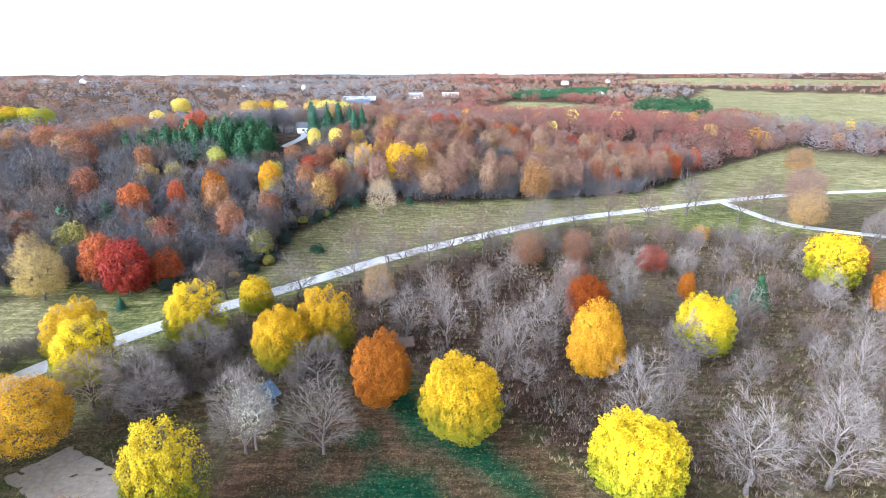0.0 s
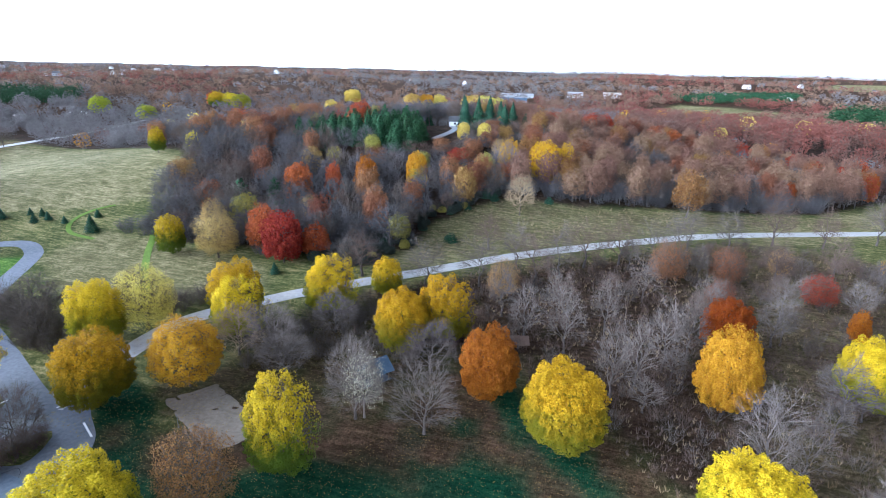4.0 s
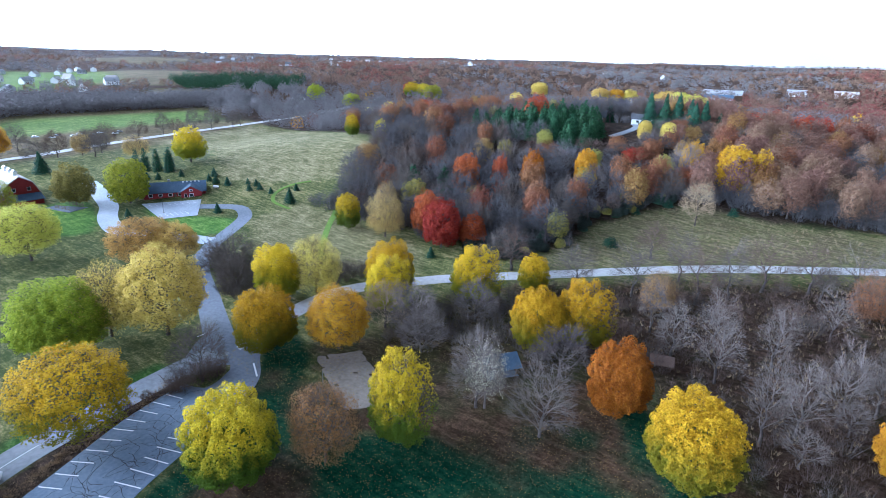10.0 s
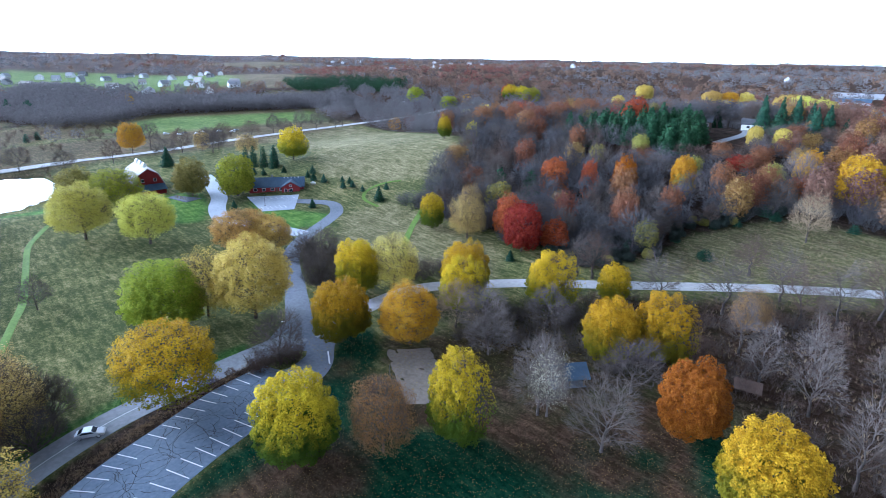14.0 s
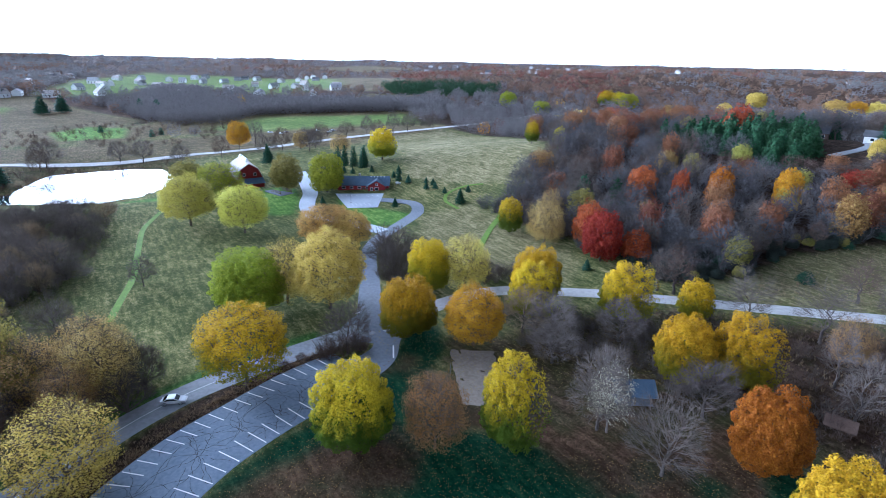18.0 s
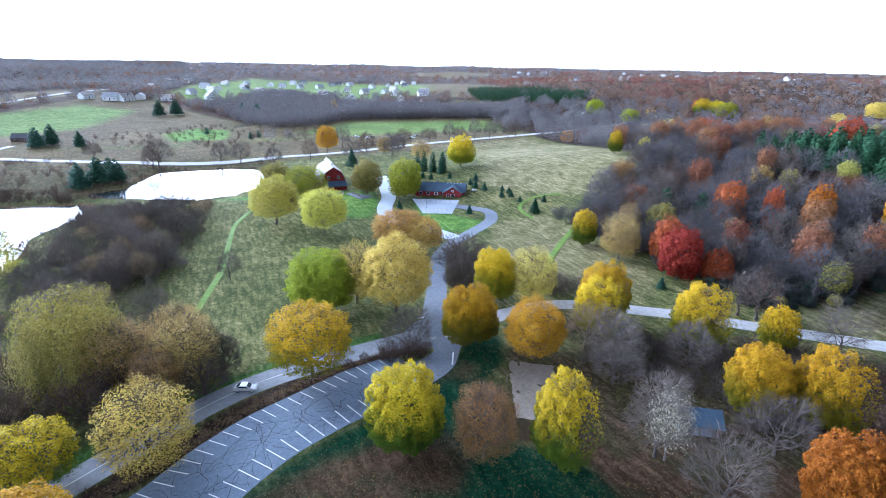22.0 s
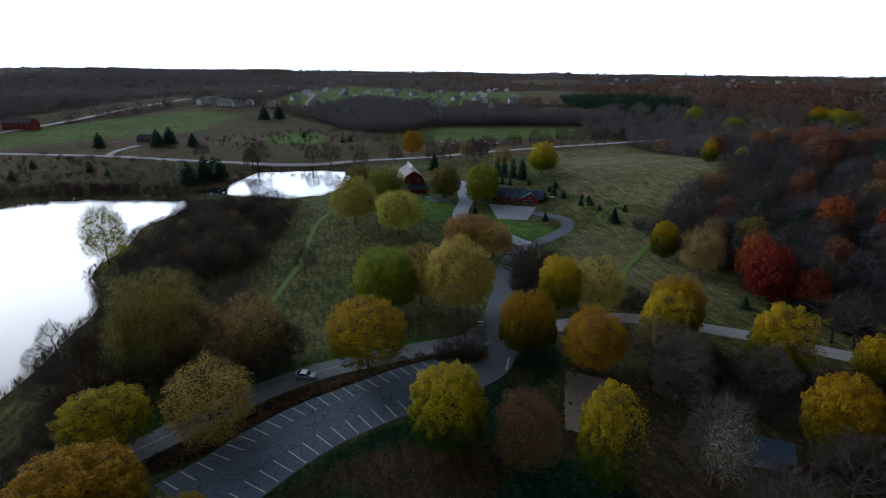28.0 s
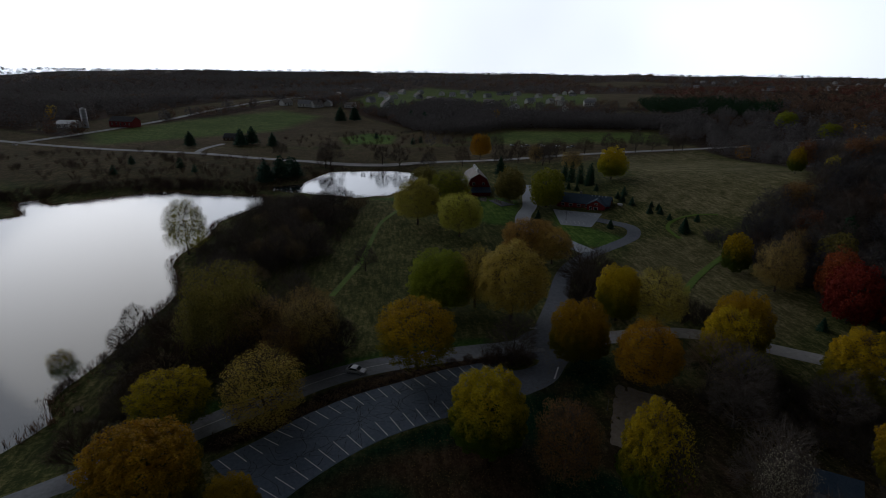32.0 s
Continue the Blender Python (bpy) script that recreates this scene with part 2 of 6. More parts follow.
def leafy(name, c0, c1, c2, thin=0.35, low=None, speckle=0.45):
    """Leaves: each clump its own tone between c0 and c1, a few of c2, light shining through."""
    m, n, l, b = material(name, 0.6)
    geo, info = n.new("ShaderNodeNewGeometry"), n.new("ShaderNodeObjectInfo")
    big = noise_node(n, l, 0.28, 2)
    f = maths(n, l, "ADD", maths(n, l, "MULTIPLY", geo.outputs["Random Per Island"], speckle), maths(n, l, "MULTIPLY", big, 1 - speckle))
    col = ramp(n, l, f, (0.25, c0), (0.62, c1), (0.9, c2))
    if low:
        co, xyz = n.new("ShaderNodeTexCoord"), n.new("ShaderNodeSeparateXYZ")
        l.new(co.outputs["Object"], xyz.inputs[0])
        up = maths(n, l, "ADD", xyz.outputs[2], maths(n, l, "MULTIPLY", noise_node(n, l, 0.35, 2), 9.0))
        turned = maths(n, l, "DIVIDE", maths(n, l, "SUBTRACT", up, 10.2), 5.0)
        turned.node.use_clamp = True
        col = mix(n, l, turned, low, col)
    hue = n.new("ShaderNodeHueSaturation")
    l.new(maths(n, l, "ADD", maths(n, l, "MULTIPLY", info.outputs["Random"], 0.03), 0.485), hue.inputs["Hue"])
    l.new(maths(n, l, "ADD", maths(n, l, "MULTIPLY", info.outputs["Random"], 0.35), 0.82), hue.inputs["Value"])
    l.new(col, hue.inputs["Color"])
    l.new(hue.outputs[0], b.inputs["Base Color"])
    b.inputs["Specular IOR Level"].default_value = 0.06
    t, s = n.new("ShaderNodeBsdfTranslucent"), n.new("ShaderNodeMixShader")
    s.inputs[0].default_value = thin
    l.new(hue.outputs[0], t.inputs["Color"])
    l.new(b.outputs[0], s.inputs[1])
    l.new(t.outputs[0], s.inputs[2])
    l.new(s.outputs[0], n["Material Output"].inputs["Surface"])
    return m


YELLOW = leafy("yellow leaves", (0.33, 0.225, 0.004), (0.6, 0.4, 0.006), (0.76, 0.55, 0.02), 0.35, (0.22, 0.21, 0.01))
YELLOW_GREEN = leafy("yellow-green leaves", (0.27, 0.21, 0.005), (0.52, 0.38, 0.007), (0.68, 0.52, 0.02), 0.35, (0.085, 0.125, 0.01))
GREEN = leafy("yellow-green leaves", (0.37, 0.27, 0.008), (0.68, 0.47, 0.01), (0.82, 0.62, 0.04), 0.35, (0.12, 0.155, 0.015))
GREEN = leafy("green leaves", (0.17, 0.2, 0.012), (0.33, 0.34, 0.02), (0.5, 0.46, 0.045))
LIME = leafy("pale green-yellow leaves", (0.38, 0.36, 0.05), (0.58, 0.52, 0.09), (0.7, 0.63, 0.16))
PALE = leafy("pale yellow leaves", (0.42, 0.31, 0.055), (0.6, 0.455, 0.09), (0.74, 0.6, 0.18))
GOLD = leafy("golden leaves", (0.35, 0.17, 0.01), (0.54, 0.3, 0.012), (0.64, 0.43, 0.025))
ORANGE = leafy("orange leaves", (0.17, 0.046, 0.006), (0.32, 0.098, 0.009), (0.46, 0.19, 0.016))
RED = leafy("red leaves", (0.18, 0.032, 0.014), (0.35, 0.078, 0.028), (0.45, 0.13, 0.04))
RUSSET = leafy("russet leaves", (0.13, 0.055, 0.028), (0.24, 0.105, 0.05), (0.33, 0.175, 0.085), 0.3, None, 0.25)
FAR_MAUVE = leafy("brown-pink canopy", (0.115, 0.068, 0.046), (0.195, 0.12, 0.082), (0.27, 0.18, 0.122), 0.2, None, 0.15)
FAR_RUSSET = leafy("russet canopy", (0.12, 0.042, 0.034), (0.2, 0.075, 0.055), (0.29, 0.125, 0.08), 0.2, None, 0.15)
MAUVE = leafy("dull brown-pink leaves", (0.145, 0.079, 0.053), (0.245, 0.143, 0.093), (0.335, 0.218, 0.143), 0.3, None, 0.25)
TAN = leafy("tan leaves", (0.28, 0.18, 0.06), (0.45, 0.3, 0.095), (0.57, 0.42, 0.17))
OLIVE = leafy("olive leaves", (0.17, 0.155, 0.035), (0.32, 0.285, 0.06), (0.45, 0.4, 0.1))
NEEDLE = leafy("dark green needles", (0.018, 0.05, 0.03), (0.035, 0.085, 0.045), (0.06, 0.12, 0.06), 0.1)
PINE = leafy("pine needles", (0.016, 0.042, 0.018), (0.03, 0.075, 0.03), (0.055, 0.11, 0.045), 0.12)
# near-black green: the deep shade at the wood's foot, put into leaf colour
SHADE_UNDER = leafy("undergrowth with shade in its colour", (0.022, 0.03, 0.024), (0.045, 0.055, 0.042), (0.08, 0.085, 0.06), 0.15)
RUST = leafy("rust-brown leaves", (0.15, 0.078, 0.028), (0.28, 0.155, 0.05), (0.42, 0.265, 0.08), 0.3)
AMBER = leafy("amber-tan leaves", (0.36, 0.22, 0.05), (0.55, 0.36, 0.08), (0.66, 0.5, 0.16))
BLOSSOM = leafy("last pale leaves", (0.5, 0.47, 0.32), (0.62, 0.58, 0.42), (0.7, 0.66, 0.5))
BARK = grainy("grey-brown bark", (0.05, 0.04, 0.034), (0.125, 0.104, 0.09), 2.5, 0.95, 0.4)
PALE_BARK = grainy("pale grey bark", (0.2, 0.18, 0.165), (0.36, 0.33, 0.31), 2.5, 0.95, 0.4)
TWIG = grainy("grey twigs", (0.078, 0.064, 0.053), (0.15, 0.124, 0.104), 1.2, 0.95, 0.3, 0.0)
TWIG_PALE = grainy("pale twigs", (0.11, 0.09, 0.075), (0.2, 0.168, 0.142), 1.2, 0.95, 0.3, 0.0)
WOOD_TWIG = grainy("woodland twigs", (0.064, 0.059, 0.059), (0.13, 0.12, 0.118), 1.2, 0.95, 0.3, 0.0)
# bare far canopy, its base colour lightened to hold distance haze
FAR_HAZE_GREY = leafy("grey leafless canopy, haze in colour", (0.115, 0.104, 0.1), (0.165, 0.15, 0.144), (0.21, 0.192, 0.182), 0.3, None, 0.12)
TWIG_TAN = grainy("tan twigs", (0.24, 0.18, 0.11), (0.36, 0.27, 0.16), 1.2, 0.95, 0.3, 0.0)
TWIG_BROWN = grainy("brown twigs", (0.075, 0.052, 0.04), (0.145, 0.102, 0.078), 1.2, 0.95, 0.3, 0.0)
# worn asphalt; the light blue cast is sky reflection put into base colour
ASPHALT = grainy("worn asphalt with sky reflection in colour", (0.125, 0.158, 0.205), (0.205, 0.245, 0.3), 1.6, 0.9, 0.07, 0.25)
ROADTOP = grainy("pale worn road", (0.34, 0.328, 0.312), (0.5, 0.485, 0.465), 0.8, 0.9, 0.05, 0.2)
DRIVE = grainy("grey drive", (0.125, 0.137, 0.16), (0.21, 0.225, 0.255), 1.2, 0.9, 0.06, 0.2)
# whitish blue base colour stands for the visitor lot's bright specular sheen
PALE_LOT = grainy("pale farmyard paving", (0.34, 0.365, 0.4), (0.5, 0.53, 0.57), 1.2, 0.85, 0.08, 0.2)
ROAD_GREY = grainy("worn park road", (0.2, 0.205, 0.215), (0.3, 0.31, 0.325), 1.2, 0.9, 0.06, 0.2)
CRACK = grainy("tarred crack", (0.02, 0.02, 0.022), (0.045, 0.045, 0.05), 3.0, 0.7)
PAINT = grainy("white road paint", (0.7, 0.7, 0.7), (0.86, 0.86, 0.86), 3.0, 0.8, 0.5, 0.1)
SAND = grainy("pale raked sand", (0.16, 0.13, 0.1), (0.26, 0.218, 0.172), 1.2, 0.95, 0.12, 0.4)
RED_WALL = grainy("barn red boards", (0.17, 0.02, 0.022), (0.26, 0.035, 0.035), 3.0, 0.8, 0.3)
WHITE_WALL = grainy("white siding", (0.6, 0.6, 0.58), (0.8, 0.8, 0.78), 2.0, 0.7, 0.2)
GREY_WALL = grainy("grey siding", (0.25, 0.25, 0.26), (0.42, 0.42, 0.42), 2.0, 0.8, 0.2)
BROWN_WALL = grainy("brown boards", (0.07, 0.045, 0.035), (0.14, 0.095, 0.07), 3.0, 0.85, 0.2)
BLUE_ROOF = grainy("slate-blue shingles", (0.05, 0.08, 0.12), (0.09, 0.13, 0.18), 4.0, 0.7, 0.3)
TAN_ROOF = grainy("weathered tan shingles", (0.30, 0.27, 0.24), (0.46, 0.42, 0.38), 4.0, 0.85, 0.3)
DARK_ROOF = grainy("dark grey shingles", (0.05, 0.05, 0.055), (0.11, 0.11, 0.115), 4.0, 0.8, 0.3)
GALV = grainy("galvanised steel", (0.4, 0.41, 0.43), (0.6, 0.61, 0.63), 1.0, 0.45, 0.2, 0.05, 0.6)
STEEL = grainy("dull steel", (0.12, 0.12, 0.12), (0.22, 0.22, 0.22), 5.0, 0.5, 0.5, 0.05, 0.7)
TIMBER = grainy("old timber", (0.10, 0.075, 0.05), (0.22, 0.17, 0.12), 6.0, 0.9, 0.6)
STONE = grainy("field stone", (0.16, 0.15, 0.14), (0.34, 0.32, 0.3), 1.0, 0.9, 0.4)
RUBBER = grainy("tyre rubber", (0.012, 0.012, 0.012), (0.03, 0.03, 0.03), 8.0, 0.8, 1.0)
SILVER = grainy("silver car paint", (0.5, 0.52, 0.54), (0.62, 0.63, 0.65), 0.5, 0.3, 0.3, 0.0, 0.4)
GLASS, gn, gl_, gb = material("dark window glass", 0.06)
gb.inputs["Base Color"].default_value = (0.02, 0.025, 0.03, 1)
LITTER = leafy("fallen leaves", (0.16, 0.1, 0.035), (0.26, 0.18, 0.055), (0.4, 0.3, 0.08), 0.1)
STRAW = leafy("dry grass", (0.2, 0.15, 0.07), (0.33, 0.26, 0.13), (0.42, 0.36, 0.2), 0.2)
REED = leafy("dead reeds", (0.17, 0.11, 0.065), (0.3, 0.2, 0.115), (0.42, 0.31, 0.19), 0.25)
# lighter and bluer than near twigs: air haze painted into the colour
FAR_HAZE_TWIG = grainy("far grey-blue twigs", (0.15, 0.14, 0.145), (0.26, 0.245, 0.25), 0.08, 0.95, 0.01, 0.0)
WATER, wn_, wl_, wb = material("still pond water", 0.09)
wb.inputs["Base Color"].default_value, wb.inputs["IOR"].default_value = (0.02, 0.03, 0.035, 1), 1.6
bumped(wn_, wl_, wb, noise_node(wn_, wl_, 0.9, 5), 0.12, 0.05)


def land_material():
    """Grass, dry field, litter and lawn, told apart by the cover painted on the land's points and broken up by noise."""
    m, n, l, b = material("land cover", 0.95)
    a = n.new("ShaderNodeAttribute")
    a.attribute_name = "cover"
    sep = n.new("ShaderNodeSeparateColor")
    l.new(a.outputs["Color"], sep.inputs[0])
    fine, mid, broad = noise_node(n, l, 2.3, 9, rough=0.8), noise_node(n, l, 0.16, 5), noise_node(n, l, 0.022, 3)
    mp, rut, tc = n.new("ShaderNodeMapping"), n.new("ShaderNodeTexNoise"), n.new("ShaderNodeTexCoord")
    mp.inputs["Rotation"].default_value, mp.inputs["Scale"].default_value = (0, 0, 0.55), (0.14, 0.8, 0.3)
    rut.inputs["Scale"].default_value, rut.inputs["Detail"].default_value = 1.0, 4
    l.new(tc.outputs["Object"], mp.inputs[0])
    l.new(mp.outputs[0], rut.inputs["Vector"])
    patch = maths(n, l, "ADD", maths(n, l, "MULTIPLY", fine, 0.5), maths(n, l, "SUBTRACT", maths(n, l, "MULTIPLY", rut.outputs["Fac"], 0.24), 0.02))
    patch = maths(n, l, "ADD", patch, maths(n, l, "ADD", maths(n, l, "MULTIPLY", mid, 0.22), maths(n, l, "SUBTRACT", maths(n, l, "MULTIPLY", broad, 0.16), 0.15)))
    clump = noise_node(n, l, 0.75, 5, rough=0.7)
    patch = maths(n, l, "ADD", patch, maths(n, l, "MULTIPLY", maths(n, l, "SUBTRACT", clump, 0.25), 0.32))
    rough = ramp(n, l, patch, (0.42, (0.058, 0.072, 0.023)), (0.5, (0.145, 0.146, 0.05)), (0.58, (0.34, 0.277, 0.13)))
    lawn = ramp(n, l, patch, (0.42, (0.004, 0.026, 0.013)), (0.5, (0.012, 0.05, 0.023)), (0.6, (0.04, 0.08, 0.034)))
    dry = ramp(n, l, patch, (0.42, (0.11, 0.104, 0.042)), (0.5, (0.225, 0.196, 0.094)), (0.58, (0.38, 0.325, 0.178)))
    litter = ramp(n, l, patch, (0.42, (0.02, 0.014, 0.011)), (0.5, (0.05, 0.034, 0.025)), (0.6, (0.12, 0.08, 0.052)))

    def edge(k):
        return maths(n, l, "SMOOTH_MIN", 1.0, maths(n, l, "MAXIMUM", 0.0, maths(n, l, "ADD", maths(n, l, "MULTIPLY", sep.outputs[k], 2.0), maths(n, l, "ADD", maths(n, l, "MULTIPLY", mid, 2.0), -1.5))))
    col = mix(n, l, edge(1), mix(n, l, edge(0), rough, lawn), dry)
    col = mix(n, l, edge(2), col, litter)
    dirt = ramp(n, l, patch, (0.42, (0.04, 0.022, 0.013)), (0.5, (0.086, 0.049, 0.028)), (0.58, (0.145, 0.089, 0.052)))
    col = mix(n, l, maths(n, l, "MULTIPLY", a.outputs["Alpha"], maths(n, l, "ADD", mid, 0.35)), col, dirt)
    fresh = n.new("ShaderNodeAttribute")
    fresh.attribute_name = "mown"
    turf = ramp(n, l, patch, (0.42, (0.075, 0.15, 0.025)), (0.5, (0.15, 0.25, 0.045)), (0.58, (0.28, 0.34, 0.09)))
    col = mix(n, l, maths(n, l, "MULTIPLY", fresh.outputs["Fac"], maths(n, l, "ADD", maths(n, l, "MULTIPLY", mid, 0.5), 0.7)), col, turf)
    l.new(col, b.inputs["Base Color"])
    b.inputs["Specular IOR Level"].default_value = 0.03
    bumped(n, l, b, maths(n, l, "ADD", fine, clump), 0.8, 0.4)
    return m


LAND = land_material()


# ---- mesh tools ----
def solid(name, v, f, mat=None, smooth=False):
    """A mesh from arrays of points and of faces with one corner count."""
    v, f = np.asarray(v, np.float32), np.asarray(f, np.int32)
    me = bpy.data.meshes.new(name)
    me.vertices.add(len(v))
    me.vertices.foreach_set("co", v.ravel())
    me.loops.add(f.size)
    me.loops.foreach_set("vertex_index", f.ravel())
    me.polygons.add(len(f))
    me.polygons.foreach_set("loop_start", np.arange(0, f.size, f.shape[1], dtype=np.int32))
    me.polygons.foreach_set("use_smooth", np.full(len(f), smooth))
    if mat:
        me.materials.append(mat)
    me.update(calc_edges=True)
    return me


def thing(name, label, category, group="", at=(0, 0, 0), turn=0.0, kind="", size=(1, 1, 1)):
    ob = tagged(new(name), label, category, group, kind)
    ob.location, ob.rotation_euler, ob.scale = at, (0, 0, turn), size
    return ob


def piece(name, me, parent, label="", mat=None):
    ob = new(name, me)
    ob.parent = parent
    if label:
        ob["label"] = label
    if mat:
        ob.material_slots[0].link, ob.material_slots[0].material = "OBJECT", mat
    return ob


def part(name, bm, mat, parent, label=""):
    me = bpy.data.meshes.new(name)
    bm.to_mesh(me)
    bm.free()
    me.materials.append(mat)
    return piece(name, me, parent, label)


def block(x0, x1, y0, y1, z0, z1, bev=0.0):
    bm = bmesh.new()
    bmesh.ops.create_cube(bm, size=1.0, matrix=Matrix.Translation(((x0 + x1) / 2, (y0 + y1) / 2, (z0 + z1) / 2)) @ Matrix.Diagonal((x1 - x0, y1 - y0, z1 - z0, 1)))
    if bev:
        bmesh.ops.bevel(bm, geom=bm.edges[:], offset=bev, segments=1, affect="EDGES")
    return bm


def prism(profile, a, b, axis="y"):
    """A closed outline in x and z, drawn out along y (or one in y and z along x)."""
    bm = bmesh.new()
    put = (lambda u, w, s: (u, s, w)) if axis == "y" else (lambda u, w, s: (s, u, w))
    r0, r1 = ([bm.verts.new(put(u, w, s)) for u, w in profile] for s in (a, b))
    n = len(profile)
    for i in range(n):
        bm.faces.new((r0[i], r0[(i + 1) % n], r1[(i + 1) % n], r1[i]))
    bm.faces.new(r0[::-1])
    bm.faces.new(r1)
    bmesh.ops.recalc_face_normals(bm, faces=bm.faces[:])
    return bm


def tubes(p0, p1, r0, r1, sides=3):
    p0, p1, r0, r1 = (np.asarray(q, float) for q in (p0, p1, r0, r1))
    d = p1 - p0
    d /= np.linalg.norm(d, axis=1, keepdims=True) + 1e-9
    h = np.where(np.abs(d[:, 2:]) > 0.9, [[1.0, 0, 0]], [[0, 0, 1.0]])
    u = np.cross(d, h)
    u /= np.linalg.norm(u, axis=1, keepdims=True)
    w = np.cross(d, u)
    ang = np.arange(sides) * 2 * np.pi / sides
    ring = np.cos(ang)[None, :, None] * u[:, None] + np.sin(ang)[None, :, None] * w[:, None]
    v = np.stack([p0[:, None] + ring * r0[:, None, None], p1[:, None] + ring * r1[:, None, None]], 1).reshape(-1, 3)
    k = np.arange(sides)
    quad = np.stack([k, (k + 1) % sides, sides + (k + 1) % sides, sides + k], 1)
    f = (quad[None] + (np.arange(len(p0)) * 2 * sides)[:, None, None]).reshape(-1, 4)
    return v, f


def cards(rng, c, nrm, size):
    """Folded leaf clumps, one quad each, at points c facing about nrm."""
    nrm = nrm + rng.normal(0, 0.33, nrm.shape)
    nrm /= np.linalg.norm(nrm, axis=1, keepdims=True) + 1e-9
    u = np.cross(nrm, rng.normal(0, 1, nrm.shape))
    u /= np.linalg.norm(u, axis=1, keepdims=True) + 1e-9
    w = np.cross(nrm, u)
    s = np.asarray(size)[:, None]
    v = np.stack([c - u * s, c - w * s * 0.75 - nrm * s * 0.3, c + u * s, c + w * s * 0.75 - nrm * s * 0.3], 1).reshape(-1, 3)
    return v, np.arange(len(v)).reshape(-1, 4)


# ---- land ----
def axis(lo, hi, fine_lo, fine_hi):
    a = list(np.arange(fine_lo, fine_hi, 2.0))
    for edge, way in ((lo, -1), (hi, 1)):
        q, step = (a[0] if way < 0 else a[-1]), 2.5
        while (edge - q) * way > 0:
            step = min(step * 1.06, 140) if abs(q) > 420 else min(step * 1.04, 6)
            q += way * step
            a.insert(0, q) if way < 0 else a.append(q)
    return np.array(a)


def grid_mesh(name, xs, ys, zf, mat):
    gx, gy = np.meshgrid(xs, ys)
    x, y = gx.ravel(), gy.ravel()
    nx = len(xs)
    i = (np.arange(len(ys) - 1)[:, None] * nx + np.arange(nx - 1)[None]).ravel()
    return solid(name, np.stack([x, y, zf(x, y)], 1), np.stack([i, i + 1, i + nx + 1, i + nx], 1), mat, True), x, y


me, lx, ly = grid_mesh("ground", axis(-4900, 4900, -100, 60), axis(-1500, 4900, -20, 130), ground_z, LAND)
rho_l = np.hypot(lx, ly)
cover = np.zeros((len(lx), 4), np.float32)


def within(poly, soft):
    return ss((soft - sd(poly, lx, ly)) / (2 * soft))


in_open = np.maximum.reduce([within(o, 12) for o in OPEN])
cover[:, 0] = np.maximum.reduce([within(LAWN_NEAR, 4) * 0.8, within(LAWN_FARM, 2), within(LAWN_BARN, 2), within(LAWN_POND, 3), within(MEADOW_W, 8) * 0.15, within(ROAD_VERGE, 1.5) * 0.95, within(FIELDS_FAR, 15) * 0.12, in_open * 0.15])
cover[:, 1] = np.maximum.reduce([within(FIELD, 6) * 0.8, within(VALLEY, 6) * 0.9, within(EAST_BRUSH, 10) * 0.8, within(TAN_PATCH, 8) * 1.0, within(BRUSH, 10) * 0.85 * ss((lx - 18) / 20), within(FIELDS_FAR, 15) * 0.35, in_open * 0.75 * ss((rho_l - 300) / 150), within(EAST_SIDE, 10) * 0.9, ss((lx - 350) / 200) * ss((ly - 500) / 300)])
leaf_fall = np.zeros(len(lx))
for line in DIRT:
    c = smooth_line(line, 3)
    cover[:, 3] = np.maximum(cover[:, 3], 1.0 * ss((6.0 - np.min(np.hypot(lx[:, None] - c[None, :, 0], ly[:, None] - c[None, :, 1]), axis=1)) / 4.5))
c = smooth_line(VERGE, 3)
leaf_fall = np.maximum(leaf_fall, 0.95 * ss((4.5 - np.min(np.hypot(lx[:, None] - c[None, :, 0], ly[:, None] - c[None, :, 1]), axis=1)) / 2.5))
for tx, ty, tr in ((-53, 39, 11), (-38, 61, 11), (-45, 50, 9), (3, 80, 10), (-12, 91, 12), (-34, 77, 9), (-20, 77, 9), (-70, 76, 11), (-75, 100, 12), (-30, 105, 14), (-55, 95, 14), (-58, 116, 12), (-82, 29, 8)):
    leaf_fall = np.maximum(leaf_fall, 0.55 * ss((tr + 3 - np.hypot(lx - tx - 2, ly - ty)) / 7))
cover[:, 2] = np.maximum.reduce([within(WOODS, 6) * 0.95, within(BRUSH, 10) * (0.46 + 0.34 * ss((50 - lx) / 30)), leaf_fall])
cover[:, 2] = np.maximum(cover[:, 2], ss((rho_l - 420) / 200) * 0.9 * (1 - in_open))
cover[:, 3] = np.maximum(cover[:, 3], ss((rho_l - 480) / 250) * 0.8 * (1 - in_open))
cover[:, 3] = np.maximum.reduce([cover[:, 3], in_open * 0.7 * ss((-lx - 270) / 40) * (1 - within(FIELD, 10)), within(BRUSH, 10) * 0.5])
cover[:, 2] = np.maximum.reduce([cover[:, 2], within(VALLEY, 8) * 0.36, within(EAST_BRUSH, 10) * 0.6, within(POND_BANK, 4) * 0.4])
GROVE = [(-72, 84), (-64, 62), (-48, 50), (-32, 58), (-14, 74), (-4, 92), (-12, 112), (-40, 120), (-64, 112)]
cover[:, 2] = np.maximum(cover[:, 2], within(GROVE, 7) * 0.62)
cover[:, 3] = np.maximum(cover[:, 3], within(GROVE, 7) * 0.35)
for o in GREEN_NEAR:
    w = within(o, 2.0)
    cover[:, 2] *= 1 - 0.85 * w
    cover[:, 3] *= 1 - 0.85 * w
    cover[:, 0] = np.maximum(cover[:, 0], w)
for o in BROWN_NEAR:
    cover[:, 3] = np.maximum(cover[:, 3], within(o, 2.5) * 0.85)
